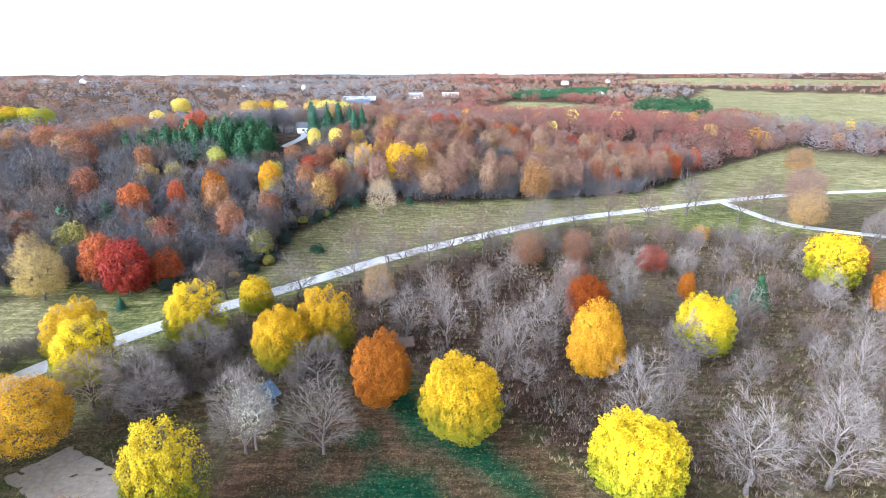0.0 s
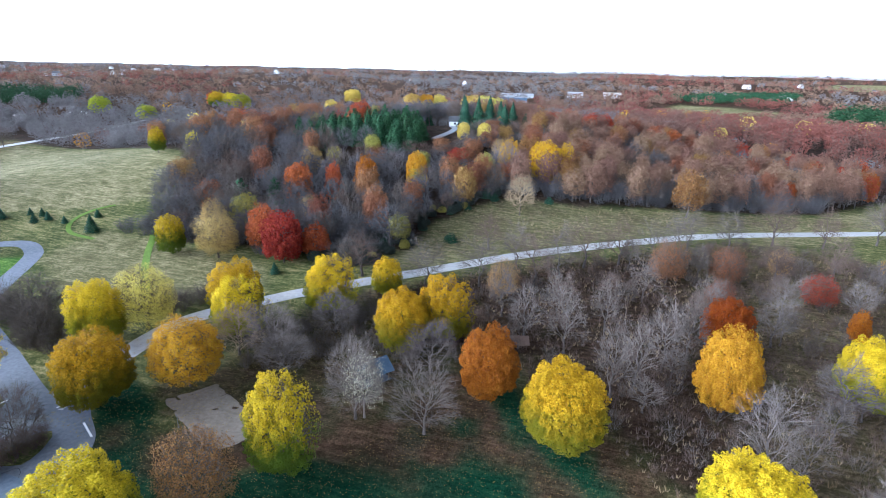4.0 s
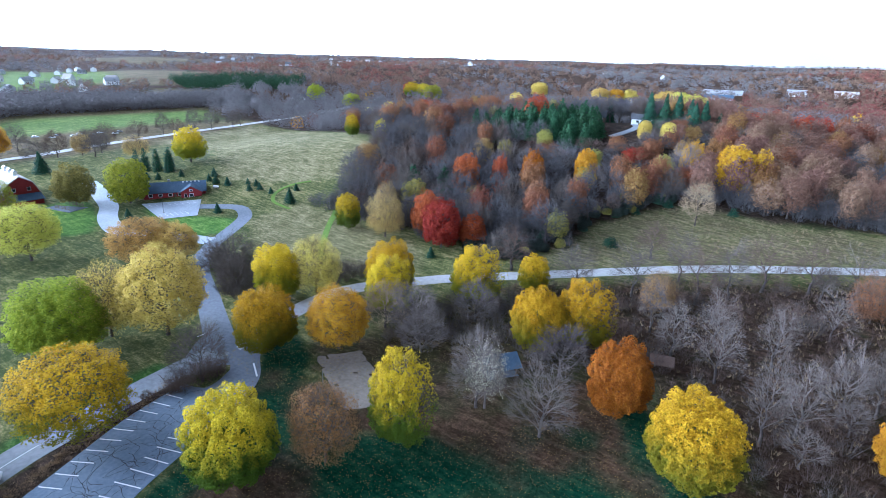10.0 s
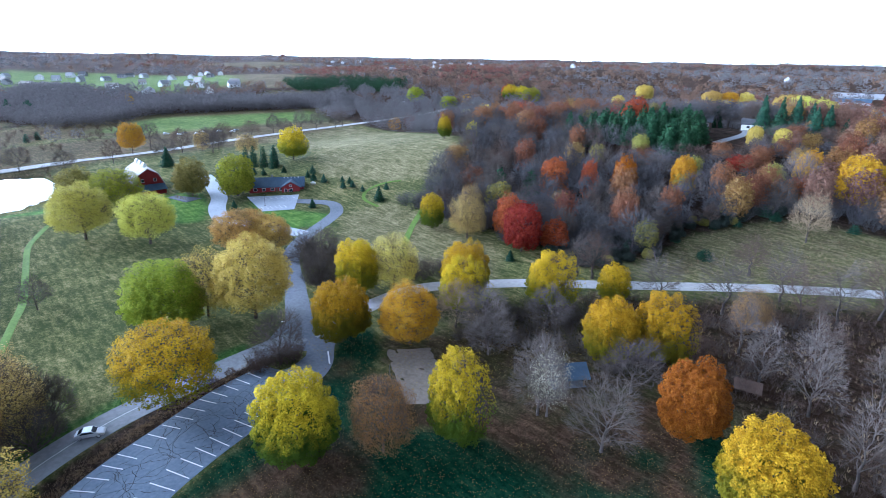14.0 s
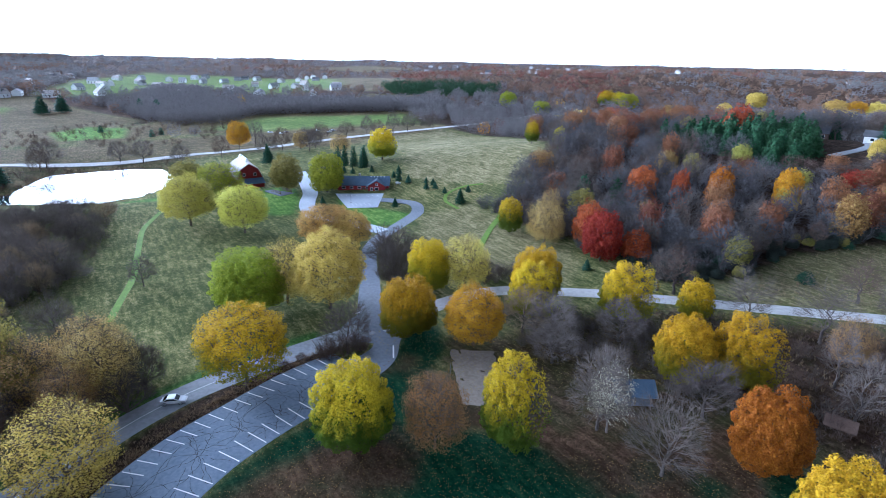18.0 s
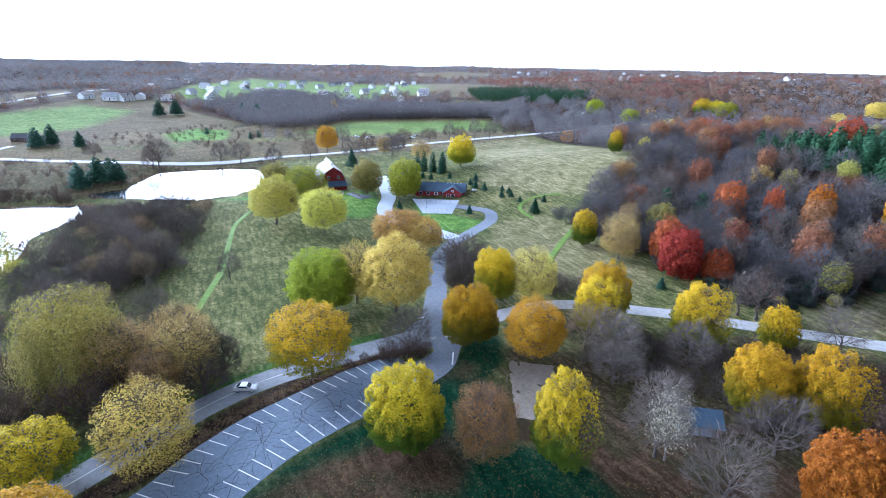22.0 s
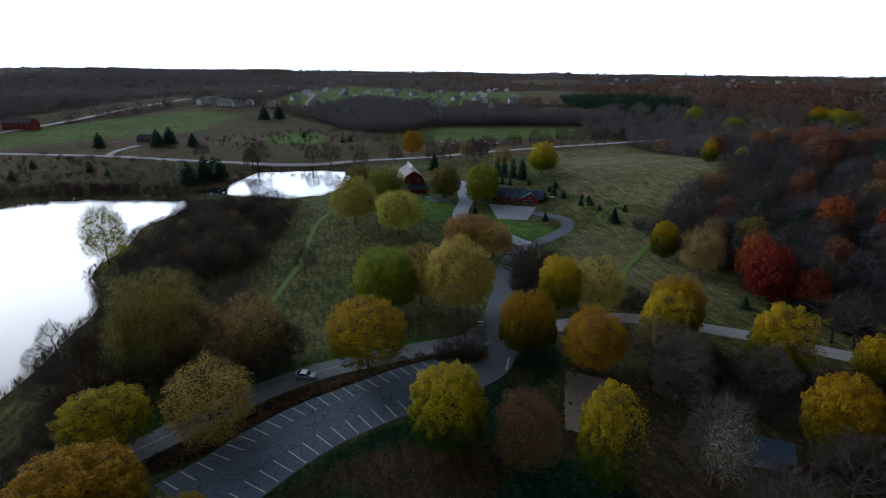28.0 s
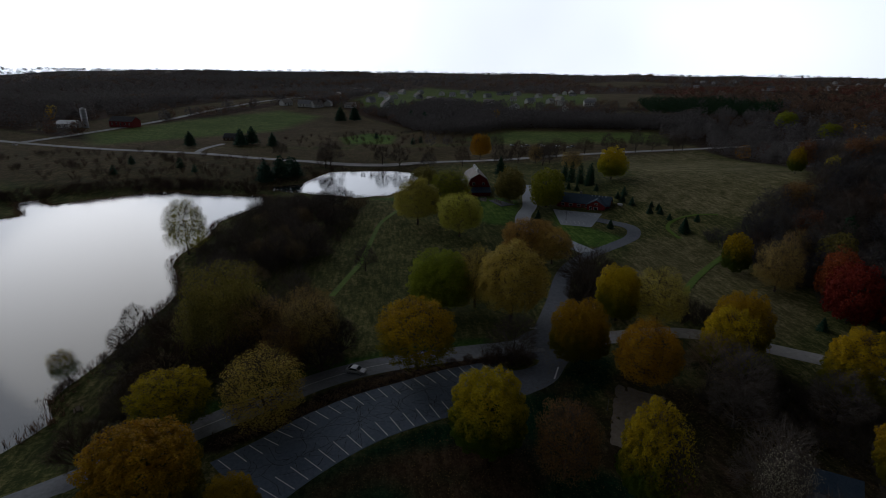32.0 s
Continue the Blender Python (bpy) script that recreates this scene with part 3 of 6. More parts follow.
cv = me.attributes.new("cover", "FLOAT_COLOR", "POINT")
cv.data.foreach_set("color", cover.ravel())
mown = np.maximum.reduce([within(LAWN_FARM, 2), within(LAWN_BARN, 2), within(LAWN_POND, 3), within(ROAD_VERGE, 1.5) * 0.6, within(GREEN_STRIP, 15) * 0.7, within(GREEN_PLOT, 5), within(LIGHT_FIELD, 15) * 0.75, within(SUBDIVISION, 25) * 0.7])
me.attributes.new("mown", "FLOAT", "POINT").data.foreach_set("value", mown.astype(np.float32))
ground = tagged(new("ground", me), "rolling autumn parkland of grass, dry field and leaf litter", "ground", kind="structure")


def strip(name, points, width, mat, label, category, lift=0.04, thick=0.12, step=2.0, kind="structure"):
    """A road slab that follows the land along a smooth line, with a raised edge."""
    c = smooth_line(points, step)
    d = np.gradient(c, axis=0)
    d /= np.linalg.norm(d, axis=1, keepdims=True)
    nrm = np.stack([-d[:, 1], d[:, 0]], 1)
    w = np.broadcast_to(np.asarray(width, float), (len(c),)) if np.ndim(width) == 0 else np.interp(np.linspace(0, 1, len(c)), np.linspace(0, 1, len(width)), width)
    rows = []
    for o, dz in ((-0.5, -thick), (-0.5, 0), (0, 0.03), (0.5, 0), (0.5, -thick)):
        p = c + nrm * (w * o)[:, None]
        rows.append(np.stack([p[:, 0], p[:, 1], ground_z(c[:, 0], c[:, 1]) * 0.3 + ground_z(p[:, 0], p[:, 1]) * 0.7 + lift + dz], 1))
    v = np.stack(rows, 1).reshape(-1, 3)
    n = len(c)
    i = (np.arange(n - 1)[:, None] * 5 + np.arange(4)[None]).ravel()
    return tagged(new(name, solid(name, v, np.stack([i, i + 1, i + 6, i + 5], 1), mat, False)), label, category, kind=kind)


EAST = [(-89, 62), (-90.5, 72), (-92, 84), (-92, 96), (-88, 106), (-78, 119), (-71, 127), (-49, 148), (-33, 163), (-16, 178), (14, 200), (53, 226), (98, 247), (139, 264), (184, 279), (242, 289), (330, 300), (480, 330)]
SOUTH = [(-50, -40), (-58, -26), (-67, -12), (-75, 0), (-80.5, 9), (-84.5, 19), (-86.5, 29), (-88, 40), (-89, 50), (-90, 60)]
NORTH = [(-88, 60), (-97, 64), (-107, 69), (-118, 74.5), (-132, 81), (-143, 88), (-152, 97), (-160, 108), (-167, 118), (-174, 126), (-184, 130), (-194, 124), (-203, 116)]
strip("road_east", EAST, 5.8, ROADTOP, "pale worn park road through the trees", "road", 0.05)
strip("road_south", SOUTH, 6.6, ROAD_GREY, "grey two-lane park road with white edge line", "road", 0.06)
strip("road_north", NORTH, [7, 6, 5.6, 5.4, 5.4, 5.4, 5.6], DRIVE, "curving grey park drive to the farm buildings", "road", 0.075)
strip("farm_drive", [(-157, 100), (-166, 97), (-178, 93), (-190, 86), (-203, 88), (-214, 92), (-226, 98), (-240, 102), (-256, 106), (-268, 108)], 7, PALE_LOT, "pale farm drive beside the barn", "road", 0.09)
strip("far_road", [(-560, -380), (-500, -280), (-454, -191), (-425, -113), (-392, -54), (-369, 3), (-367, 57), (-372, 114), (-390, 171), (-405, 236), (-416, 301), (-440, 420), (-500, 560)], 7.5, ROADTOP, "pale county road across the fields", "road", 0.2, 0.4, 6)
strip("farm_lane", [(-500, -280), (-607, -250), (-720, -222), (-807, -205), (-930, -170), (-1050, -135), (-1250, -60)], 8, ROADTOP, "straight pale road along the field", "road", 0.4, 0.8, 10)
strip("house_lane", [(-425, -113), (-445, -114), (-462, -112), (-484, -106)], 5, ROADTOP, "short pale house driveway", "driveway", 0.2, 0.4, 5)
strip("side_road", [(139, 264), (141, 245), (146, 222), (160, 211), (174, 203), (220, 180)], 5, ROADTOP, "narrow pale side road", "road", 0.1)
MOWN = grainy("mown track grass", (0.085, 0.145, 0.012), (0.15, 0.235, 0.024), 1.5)
strip("loop_track", [(-184.2, 169.5), (-187.4, 163.4), (-187.8, 156.2), (-185.5, 149.8), (-181.6, 145.4), (-176.1, 142.8), (-166, 142)], 1.6, MOWN, "narrow mown path looping round a spruce", "track", 0.12)
strip("edge_track", [(-156, 160), (-148, 150), (-139.3, 138.5), (-125.1, 122.3), (-112, 110)], 2.2, MOWN, "mown path along the field edge", "track", 0.12)
strip("field_track", [(-228, 34), (-214, 28), (-202, 24), (-178, 20), (-154, 16), (-140, 12), (-126, 8)], 1.8, MOWN, "bright green mown track across the meadow", "track", 0.06)


def water(name, outline, label):
    c = smooth_line(outline + outline[:1], 6)[:-1]
    me = bpy.data.meshes.new(name)
    bm = bmesh.new()
    d = np.array(outline).mean(0)
    out = c + (c - d) / np.linalg.norm(c - d, axis=1, keepdims=True) * 1.5
    bm.faces.new([bm.verts.new((x, y, -3.0)) for x, y in out])
    bmesh.ops.triangulate(bm, faces=bm.faces[:])
    bmesh.ops.recalc_face_normals(bm, faces=bm.faces[:])
    if sum(f.normal.z for f in bm.faces) < 0:
        bmesh.ops.reverse_faces(bm, faces=bm.faces[:])
    bm.to_mesh(me)
    bm.free()
    me.materials.append(WATER)
    return tagged(new(name, me), label, "water", kind="structure")


water("water_north", POND_N, "still farm pond mirroring the white sky")
water("water_south", POND_S, "larger still pond mirroring the white sky")


def inside(poly, n, rng, pad=0.0):
    p = np.array(poly)
    x, y = (rng.uniform(p[:, k].min(), p[:, k].max(), n * 4) for k in (0, 1))
    k = sd(poly, x, y) < -pad
    return x[k][:n], y[k][:n]


# ---- kinds of tree, each built once ----
def bare_skeleton(rng, h=16.0, r=6.5, limbs=11, subs=6, twigs=6, fine=2, clear=0.18, up=0.9, wild=0.1):
    """Trunk, limbs, branches and twigs that fill a domed crown level by level: wood is the trunk and limbs, spray the branches, hair the twigs."""
    zb, zc = h * clear * 0.75, h * (clear + (1 - clear) * 0.4)
    ph = rng.uniform(0, 6.28, 4)

    def fill(n, lo, hi):
        k = np.arange(n) + rng.uniform(0, 1)
        cz = np.clip(1 - 1.42 * (k + 0.5) / n + rng.normal(0, 0.05, n), -0.6, 1)
        az = k * 2.399963 + rng.normal(0, 0.25, n)
        uneven = 1 + wild * (np.sin(2 * az + ph[0]) + np.sin(3 * az + ph[1] + 3 * cz) + 0.8 * np.sin(5 * az + ph[2] - 4 * cz)) * 0.7
        q = rng.uniform(lo, hi, n) * uneven
        flat = np.sqrt(np.maximum(0.02, 1 - cz ** 2))
        return np.stack([np.cos(az) * flat * r * q, np.sin(az) * flat * r * q, zc + cz * q * np.where(cz > 0, h - zc, zc - zb)], 1)

    def join(tips, starts, ends, lo=0.25):
        cost = np.linalg.norm(tips[:, None] - ends[None], axis=2) + 0.6 * np.maximum(0, ends[None, :, 2] - tips[:, None, 2])
        k = np.argmin(cost, axis=1)
        return starts[k] + (ends[k] - starts[k]) * rng.uniform(lo, 1.0, len(tips))[:, None]

    top = h * 0.55
    trunk_pts = [np.array([0, 0, -0.3])] + [np.array([rng.normal(0, 0.1 * k), rng.normal(0, 0.1 * k), top * k / 5]) for k in range(1, 6)]
    wood = [(trunk_pts[k], trunk_pts[k + 1], 0.30 * (1 - k * 0.16), 0.30 * (1 - (k + 1) * 0.16)) for k in range(5)]
    tz, tx, ty = ([q[j] for q in trunk_pts] for j in (2, 0, 1))
    t1 = fill(limbs, 0.52, 0.7)
    z0 = np.clip(t1[:, 2] - np.hypot(t1[:, 0], t1[:, 1]) * up - 0.06 * h, h * clear * 0.6, top)
    b1 = np.stack([np.interp(z0, tz, tx), np.interp(z0, tz, ty), z0], 1)
    m1 = b1 + (t1 - b1) * 0.5 + rng.normal(0, 0.05 * r, t1.shape) - [0, 0, 0.03 * r]
    for b, m, e in zip(b1, m1, t1):
        wood += [(b, m, 0.105, 0.07), (m, e, 0.07, 0.035)]
    n = limbs * subs
    t2 = fill(n, 0.55, 0.88)
    b2 = join(t2, np.r_[b1, m1], np.r_[m1, t1])
    spray = [(b, e, 0.04, 0.018) for b, e in zip(b2, t2)]
    hair = []
    if twigs:
        t3 = fill(n * twigs, 0.66, 0.99)
        b3 = join(t3, b2, t2)
        hair += [(b, e, 0.023, 0.012) for b, e in zip(b3, t3)]
        if fine:
            t4 = fill(n * twigs * fine, 0.74, 1.06)
            b4 = join(t4, b3, t3, 0.4)
            t4 = t4 + rng.normal(0, 0.025 * r, t4.shape)
            hair += [(b, e, 0.015, 0.009) for b, e in zip(b4, t4)]
    return wood, spray, hair


def blades(rng, p0, p1, r0, r1):
    """Last fine twigs, each one narrow tapering quad."""
    d = np.cross(p1 - p0, rng.normal(0, 1, p0.shape))
    d /= np.linalg.norm(d, axis=1, keepdims=True) + 1e-9
    v = np.stack([p0 - d * r0[:, None], p0 + d * r0[:, None], p1 + d * r1[:, None], p1 - d * r1[:, None]], 1).reshape(-1, 3)
    return v, np.arange(len(v)).reshape(-1, 4)


def tube_mesh(name, segs, mat, sides, thick=1.0):
    p0, p1, r0, r1 = (np.array(q) for q in zip(*segs))
    return solid(name, *tubes(p0, p1, r0 * thick, r1 * thick, sides), mat, sides > 4)


def stalk(name, segs, mat, sides=7):
    """One tapering trunk through the ends of its segments."""
    pts = [segs[0][0]] + [q[1] for q in segs]
    rad = [segs[0][2] * 1.25] + [q[3] for q in segs]
    a = np.arange(sides) * 2 * np.pi / sides
    v = np.concatenate([np.stack([p[0] + np.cos(a) * r, p[1] + np.sin(a) * r, np.full(sides, p[2])], 1) for p, r in zip(pts, rad)])
    k = np.arange(sides)
    f = np.concatenate([np.stack([k, (k + 1) % sides, sides + (k + 1) % sides, sides + k], 1) + i * sides for i in range(len(segs))])
    return solid(name, v, f, mat, True)


def puffy(rng, n, r, z0, z1, lobes=75, depth=0.17, low=0.42, open_low=0.0, rag=0.12, thin=0.0):
    """Points and normals over a rounded crown of many small billows; thin bares the side towards +x."""
    k = np.arange(lobes) + 0.5
    th, cz = k * 2.399963, 1 - 2 * k / lobes
    d = np.stack([np.cos(th) * np.sqrt(1 - cz ** 2), np.sin(th) * np.sqrt(1 - cz ** 2), cz], 1) + rng.normal(0, 0.09, (lobes, 3))
    d /= np.linalg.norm(d, axis=1, keepdims=True)
    tall = rng.uniform(0.93, 1.04, lobes)
    g = rng.normal(0, 1, (int(n * 1.9), 3))
    g /= np.linalg.norm(g, axis=1, keepdims=True)
    dots = g @ d.T
    pick = np.argmax(dots, axis=1)
    away = np.arccos(np.clip(dots[np.arange(len(g)), pick], -1, 1)) / (math.sqrt(4 * math.pi / lobes) * 0.6)
    ph = rng.uniform(0, 6.28, 3)
    az = np.arctan2(g[:, 1], g[:, 0])
    wide = 1 + 0.045 * np.sin(2 * az + ph[0]) + 0.035 * np.sin(3 * az + ph[1] + 2 * g[:, 2]) + 0.03 * np.sin(5 * g[:, 2] + ph[2])
    rad = tall[pick] * (1 - depth * np.clip(away, 0, 1.3) ** 2) * wide * (1.02 - np.abs(rng.normal(0, rag, len(g))))
    zc = z0 + (z1 - z0) * low
    full = np.where(g[:, 2] > 0, (1 - np.abs(g[:, 2]) ** 2.3) ** 0.435 / np.sqrt(np.maximum(1e-6, 1 - g[:, 2] ** 2)), (1 - np.abs(g[:, 2]) ** 2.8) ** 0.38 / np.sqrt(np.maximum(1e-6, 1 - g[:, 2] ** 2)))
    p = g * rad[:, None] * np.stack([r * full, r * full, np.where(g[:, 2] > 0, z1 - zc, zc - z0)], 1) + [0, 0, zc]
    keep = np.ones(len(g), bool)
    if open_low:
        keep &= rng.uniform(0, 1, len(g)) > open_low * np.clip((zc + 1.5 - p[:, 2]) / (zc - z0), 0, 1)
    if thin:
        keep &= rng.uniform(0, 1, len(g)) > thin * ss((g[:, 0] + 0.35 * g[:, 1] - 0.1 + 0.2 * np.sin(5 * az + ph[1])) / 0.45)
    nrm = g * 0.7 + (g - d[pick]) * 1.1 + [0, 0, 0.15]
    return p[keep][:n], nrm[keep][:n]


KINDS = {}


def leafy_kind(key, seed, n, size, r=7.0, h=16.0, clear=2.0, lobes=24, lump=0.36, low=0.42, open_low=0.0, limbs=9, subs=2, twigs=0, rag=0.12, thin=0.0, bark=BARK, core=0):
    rng = np.random.default_rng(seed)
    wood, spray, hair = bare_skeleton(rng, h * 0.95, r * 0.86, limbs, subs, twigs, 2 if twigs else 0)
    p, g = puffy(rng, n, r, clear, h, lobes, lump, low, open_low, rag, thin)
    sizes = rng.uniform(0.65, 1.3, len(p)) * size
    if core:
        mid = np.array([0, 0, clear + (h - clear) * low])
        c = rng.integers(0, len(p), core)
        p, g, sizes = np.concatenate([p, mid + (p[c] - mid) * 0.8]), np.concatenate([g, g[c]]), np.r_[sizes, np.full(core, size * 2.4)]
    v, f = cards(rng, p, g, sizes)
    vt, ft = tubes(*(np.array(q) for q in zip(*(wood[5:] + spray))), 4)
    if hair:
        v2, f2 = blades(rng, *(np.array(q) * (1.3 if k > 1 else 1) for k, q in enumerate(zip(*hair))))
        vt, ft = np.concatenate([vt, v2]), np.concatenate([ft, f2 + len(vt)])
    KINDS[key] = (stalk(key + " trunk", wood[:5], bark), solid(key + " crown", v, f, YELLOW), r, h, solid(key + " limbs", vt, ft, bark))


def bare_kind(key, seed, mat=TWIG, sides=3, thick=1.0, **kw):
    rng = np.random.default_rng(seed)
    wood, spray, hair = bare_skeleton(rng, **kw)
    v, f = tubes(*(np.array(q) * (thick if k > 1 else 1) for k, q in enumerate(zip(*spray))), sides)
    v1, f1 = tubes(*(np.array(q) for q in zip(*wood[5:])), 4)
    v, f = np.concatenate([v, v1]), np.concatenate([f, f1 + len(v)])
    if hair:
        v2, f2 = blades(rng, *(np.array(q) * (thick if k > 1 else 1) for k, q in enumerate(zip(*hair))))
        f = np.concatenate([f, f2 + len(v)])
        v = np.concatenate([v, v2])
    KINDS[key] = (stalk(key + " trunk", wood[:5], BARK), solid(key + " crown", v, f, mat), kw.get("r", 6.5), kw.get("h", 16.0), None)


for i in range(4):
    leafy_kind(f"maple{i}", 10 + i, 30000, 0.16, core=1800, clear=1.6, lobes=190 + 25 * i, lump=0.15, low=0.34 + 0.015 * i, rag=0.055)
    leafy_kind(f"far_maple{i}", 15 + i, 5200, 0.33, core=300, clear=1.0, lobes=120 + 10 * i, lump=0.16, low=0.4, rag=0.07)
    leafy_kind(f"oak{i}", 30 + i, 2600, 0.36, r=6.0, h=18.0, clear=2.0, lobes=60, lump=0.24, low=0.5, rag=0.24)
    bare_kind(f"wood_bare{i}", 60 + i, limbs=10, subs=6, twigs=6, fine=4, h=18.0, r=5.0, up=1.2, clear=0.26, thick=1.9, wild=0.16)
leafy_kind("thin0", 29, 2600, 0.15, clear=3.0, lobes=60, lump=0.3, limbs=14, subs=8, twigs=6, rag=0.3, bark=TWIG_PALE)
for i in range(2):
    leafy_kind(f"half{i}", 40 + i, 23000, 0.16, core=800, clear=1.0, lobes=200 + 20 * i, lump=0.15, low=0.38, limbs=15, subs=8, twigs=8, thin=0.9, bark=TWIG, rag=0.06)
for i in range(3):
    leafy_kind(f"open{i}", 20 + i, 19000, 0.15, clear=2.4, lobes=170, lump=0.16, open_low=0.6, limbs=14, subs=7, twigs=7, rag=0.1, low=0.42, bark=TWIG)
    leafy_kind(f"sparse{i}", 25 + i, 12500, 0.13, clear=1.0, lobes=90, lump=0.2, limbs=14, subs=8, twigs=8, rag=0.2, bark=TWIG)
    bare_kind(f"bare{i}", 50 + i, limbs=13, subs=8, twigs=8, fine=6, thick=1.0, clear=0.12, wild=0.15)
    bare_kind(f"tall_bare{i}", 55 + i, limbs=9, subs=7, twigs=8, fine=4, h=18.0, r=4.5, up=1.2, clear=0.16, thick=1.0, wild=0.3)
    bare_kind(f"bush_bare{i}", 70 + i, limbs=20, subs=8, twigs=7, fine=3, h=7.0, r=4.5, up=1.2, clear=0.02, thick=0.9, wild=0.2)


def spruce_kind(key, seed, n, size, r=3.0, h=12.0, power=0.9, clear=0.6):
    rng = np.random.default_rng(seed)
    z = clear + (h - clear) * (1 - np.sqrt(rng.uniform(0, 1, n)))
    tier = (np.floor(z * 1.1) + 0.5) / 1.1
    rad = r * np.clip(1 - (0.6 * z + 0.4 * tier) / h, 0.01, 1) ** power * rng.uniform(0.55, 1.05, n)
    th = rng.uniform(0, 2 * np.pi, n)
    rad *= 1 + 0.22 * np.sin(th * 5 + tier * 3)
    p = np.stack([np.cos(th) * rad, np.sin(th) * rad, z - rad * 0.18], 1)
    g = np.stack([np.cos(th), np.sin(th), np.full(n, 0.55)], 1)
    v, f = cards(rng, p, g, rng.uniform(0.6, 1.3, n) * size)
    KINDS[key] = (tube_mesh(key + " trunk", [(np.array([0, 0, -0.3]), np.array([0, 0, h * 0.9]), 0.2, 0.03)], BARK, 6), solid(key + " crown", v, f, NEEDLE), r, h, None)


spruce_kind("spruce0", 80, 1300, 0.34)
spruce_kind("spruce1", 81, 1300, 0.34, r=2.6, power=0.8)
spruce_kind("pine0", 82, 1000, 0.62, r=4.5, h=18.0, power=0.5, clear=2)
spruce_kind("column0", 83, 900, 0.3, r=2.2, h=11.0, power=0.35, clear=0.2)


def willow_kind(key, seed):
    rng = np.random.default_rng(seed)
    p, g = puffy(rng, 7000, 8.6, 5, 18, 34, 0.3, 0.45, 0.4, 0.1)
    pts, nr = [p], [g]
    for i in range(620):
        a, rr = rng.uniform(0, 2 * np.pi), math.sqrt(rng.uniform(0.25, 1.0)) * 9.3 * (1 + 0.12 * math.sin(i * 0.7))
        z1 = (16.5 - 0.085 * rr * rr) * rng.uniform(0.75, 1.0)
        n = int(z1 / 0.34)
        z = np.linspace(z1, rng.uniform(0.8, 4.0), n)
        out = rr + (z1 - z) * 0.05
        pts.append(np.stack([np.cos(a) * out + rng.normal(0, 0.12, n), np.sin(a) * out + rng.normal(0, 0.12, n), z], 1))
        nr.append(np.tile([[np.cos(a), np.sin(a), 0.35]], (n, 1)))
    p, g = np.concatenate(pts), np.concatenate(nr)
    v, f = cards(rng, p, g, rng.uniform(0.13, 0.22, len(p)))
    wood, spray, hair = bare_skeleton(rng, 15, 7, 9, 2, 0, 0)
    KINDS[key] = (stalk(key + " trunk", wood[:5], BARK), solid(key + " crown", v, f, OLIVE), 9.5, 18.0, tube_mesh(key + " limbs", wood[5:] + spray, BARK, 5))


willow_kind("willow0", 90)
tree_rng = np.random.default_rng(5)


def plant(kind, name, x, y, r, h, leaf, label, group="", category="tree", sink=0.0, lean=0.0, turn=None):
    if kind[:5] == "maple" and math.hypot(x, y) > 135:
        kind = "far_" + kind
    trunk, crown, r0, h0, limbs = KINDS[kind]
    ob = thing(name, label, category, group, (x, y, gz(x, y) - sink), tree_rng.uniform(0, 6.28) if turn is None else turn, "", (r / r0, r / r0, h / h0))
    ob.rotation_euler[0] = lean
    piece("trunk", trunk, ob)
    if limbs:
        piece("bough", limbs, ob)
    piece("crown", crown, ob, "", leaf)
    return ob


# ---- trees of the park, nearest first ----
def maple(k, x, y, r, h, leaf, label, name="maple_tree"):
    return plant(k, name, x, y, r, h, leaf, label, "park maples", turn=0.75 if k[:4] == "half" else None)


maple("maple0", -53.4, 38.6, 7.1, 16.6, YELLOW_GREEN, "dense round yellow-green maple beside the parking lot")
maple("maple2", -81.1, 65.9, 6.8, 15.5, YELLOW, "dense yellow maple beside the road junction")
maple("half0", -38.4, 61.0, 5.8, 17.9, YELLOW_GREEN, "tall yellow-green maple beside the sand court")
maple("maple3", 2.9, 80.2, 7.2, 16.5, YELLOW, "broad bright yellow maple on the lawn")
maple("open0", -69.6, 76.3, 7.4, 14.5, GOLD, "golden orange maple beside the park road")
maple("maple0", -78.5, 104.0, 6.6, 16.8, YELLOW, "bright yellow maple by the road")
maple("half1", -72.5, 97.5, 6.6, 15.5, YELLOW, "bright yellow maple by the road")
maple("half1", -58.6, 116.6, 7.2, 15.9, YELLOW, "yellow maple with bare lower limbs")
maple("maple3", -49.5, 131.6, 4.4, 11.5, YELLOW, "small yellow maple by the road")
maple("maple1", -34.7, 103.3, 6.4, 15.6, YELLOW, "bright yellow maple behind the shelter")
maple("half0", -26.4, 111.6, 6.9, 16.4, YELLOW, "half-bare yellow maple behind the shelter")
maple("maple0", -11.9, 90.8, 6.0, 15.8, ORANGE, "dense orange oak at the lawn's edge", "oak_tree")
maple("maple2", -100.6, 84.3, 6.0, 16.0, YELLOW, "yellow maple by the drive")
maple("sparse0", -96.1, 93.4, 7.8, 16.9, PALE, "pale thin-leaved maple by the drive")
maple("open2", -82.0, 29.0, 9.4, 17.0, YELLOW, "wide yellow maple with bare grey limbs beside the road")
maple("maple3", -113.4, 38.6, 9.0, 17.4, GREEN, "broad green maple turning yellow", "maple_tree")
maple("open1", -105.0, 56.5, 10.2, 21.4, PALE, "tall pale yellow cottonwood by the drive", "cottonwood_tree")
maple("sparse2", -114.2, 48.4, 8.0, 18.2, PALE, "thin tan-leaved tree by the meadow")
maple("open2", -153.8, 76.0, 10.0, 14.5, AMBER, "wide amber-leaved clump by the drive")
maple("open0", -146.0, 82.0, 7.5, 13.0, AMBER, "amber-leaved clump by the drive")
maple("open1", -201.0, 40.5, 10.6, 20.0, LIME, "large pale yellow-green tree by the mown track")
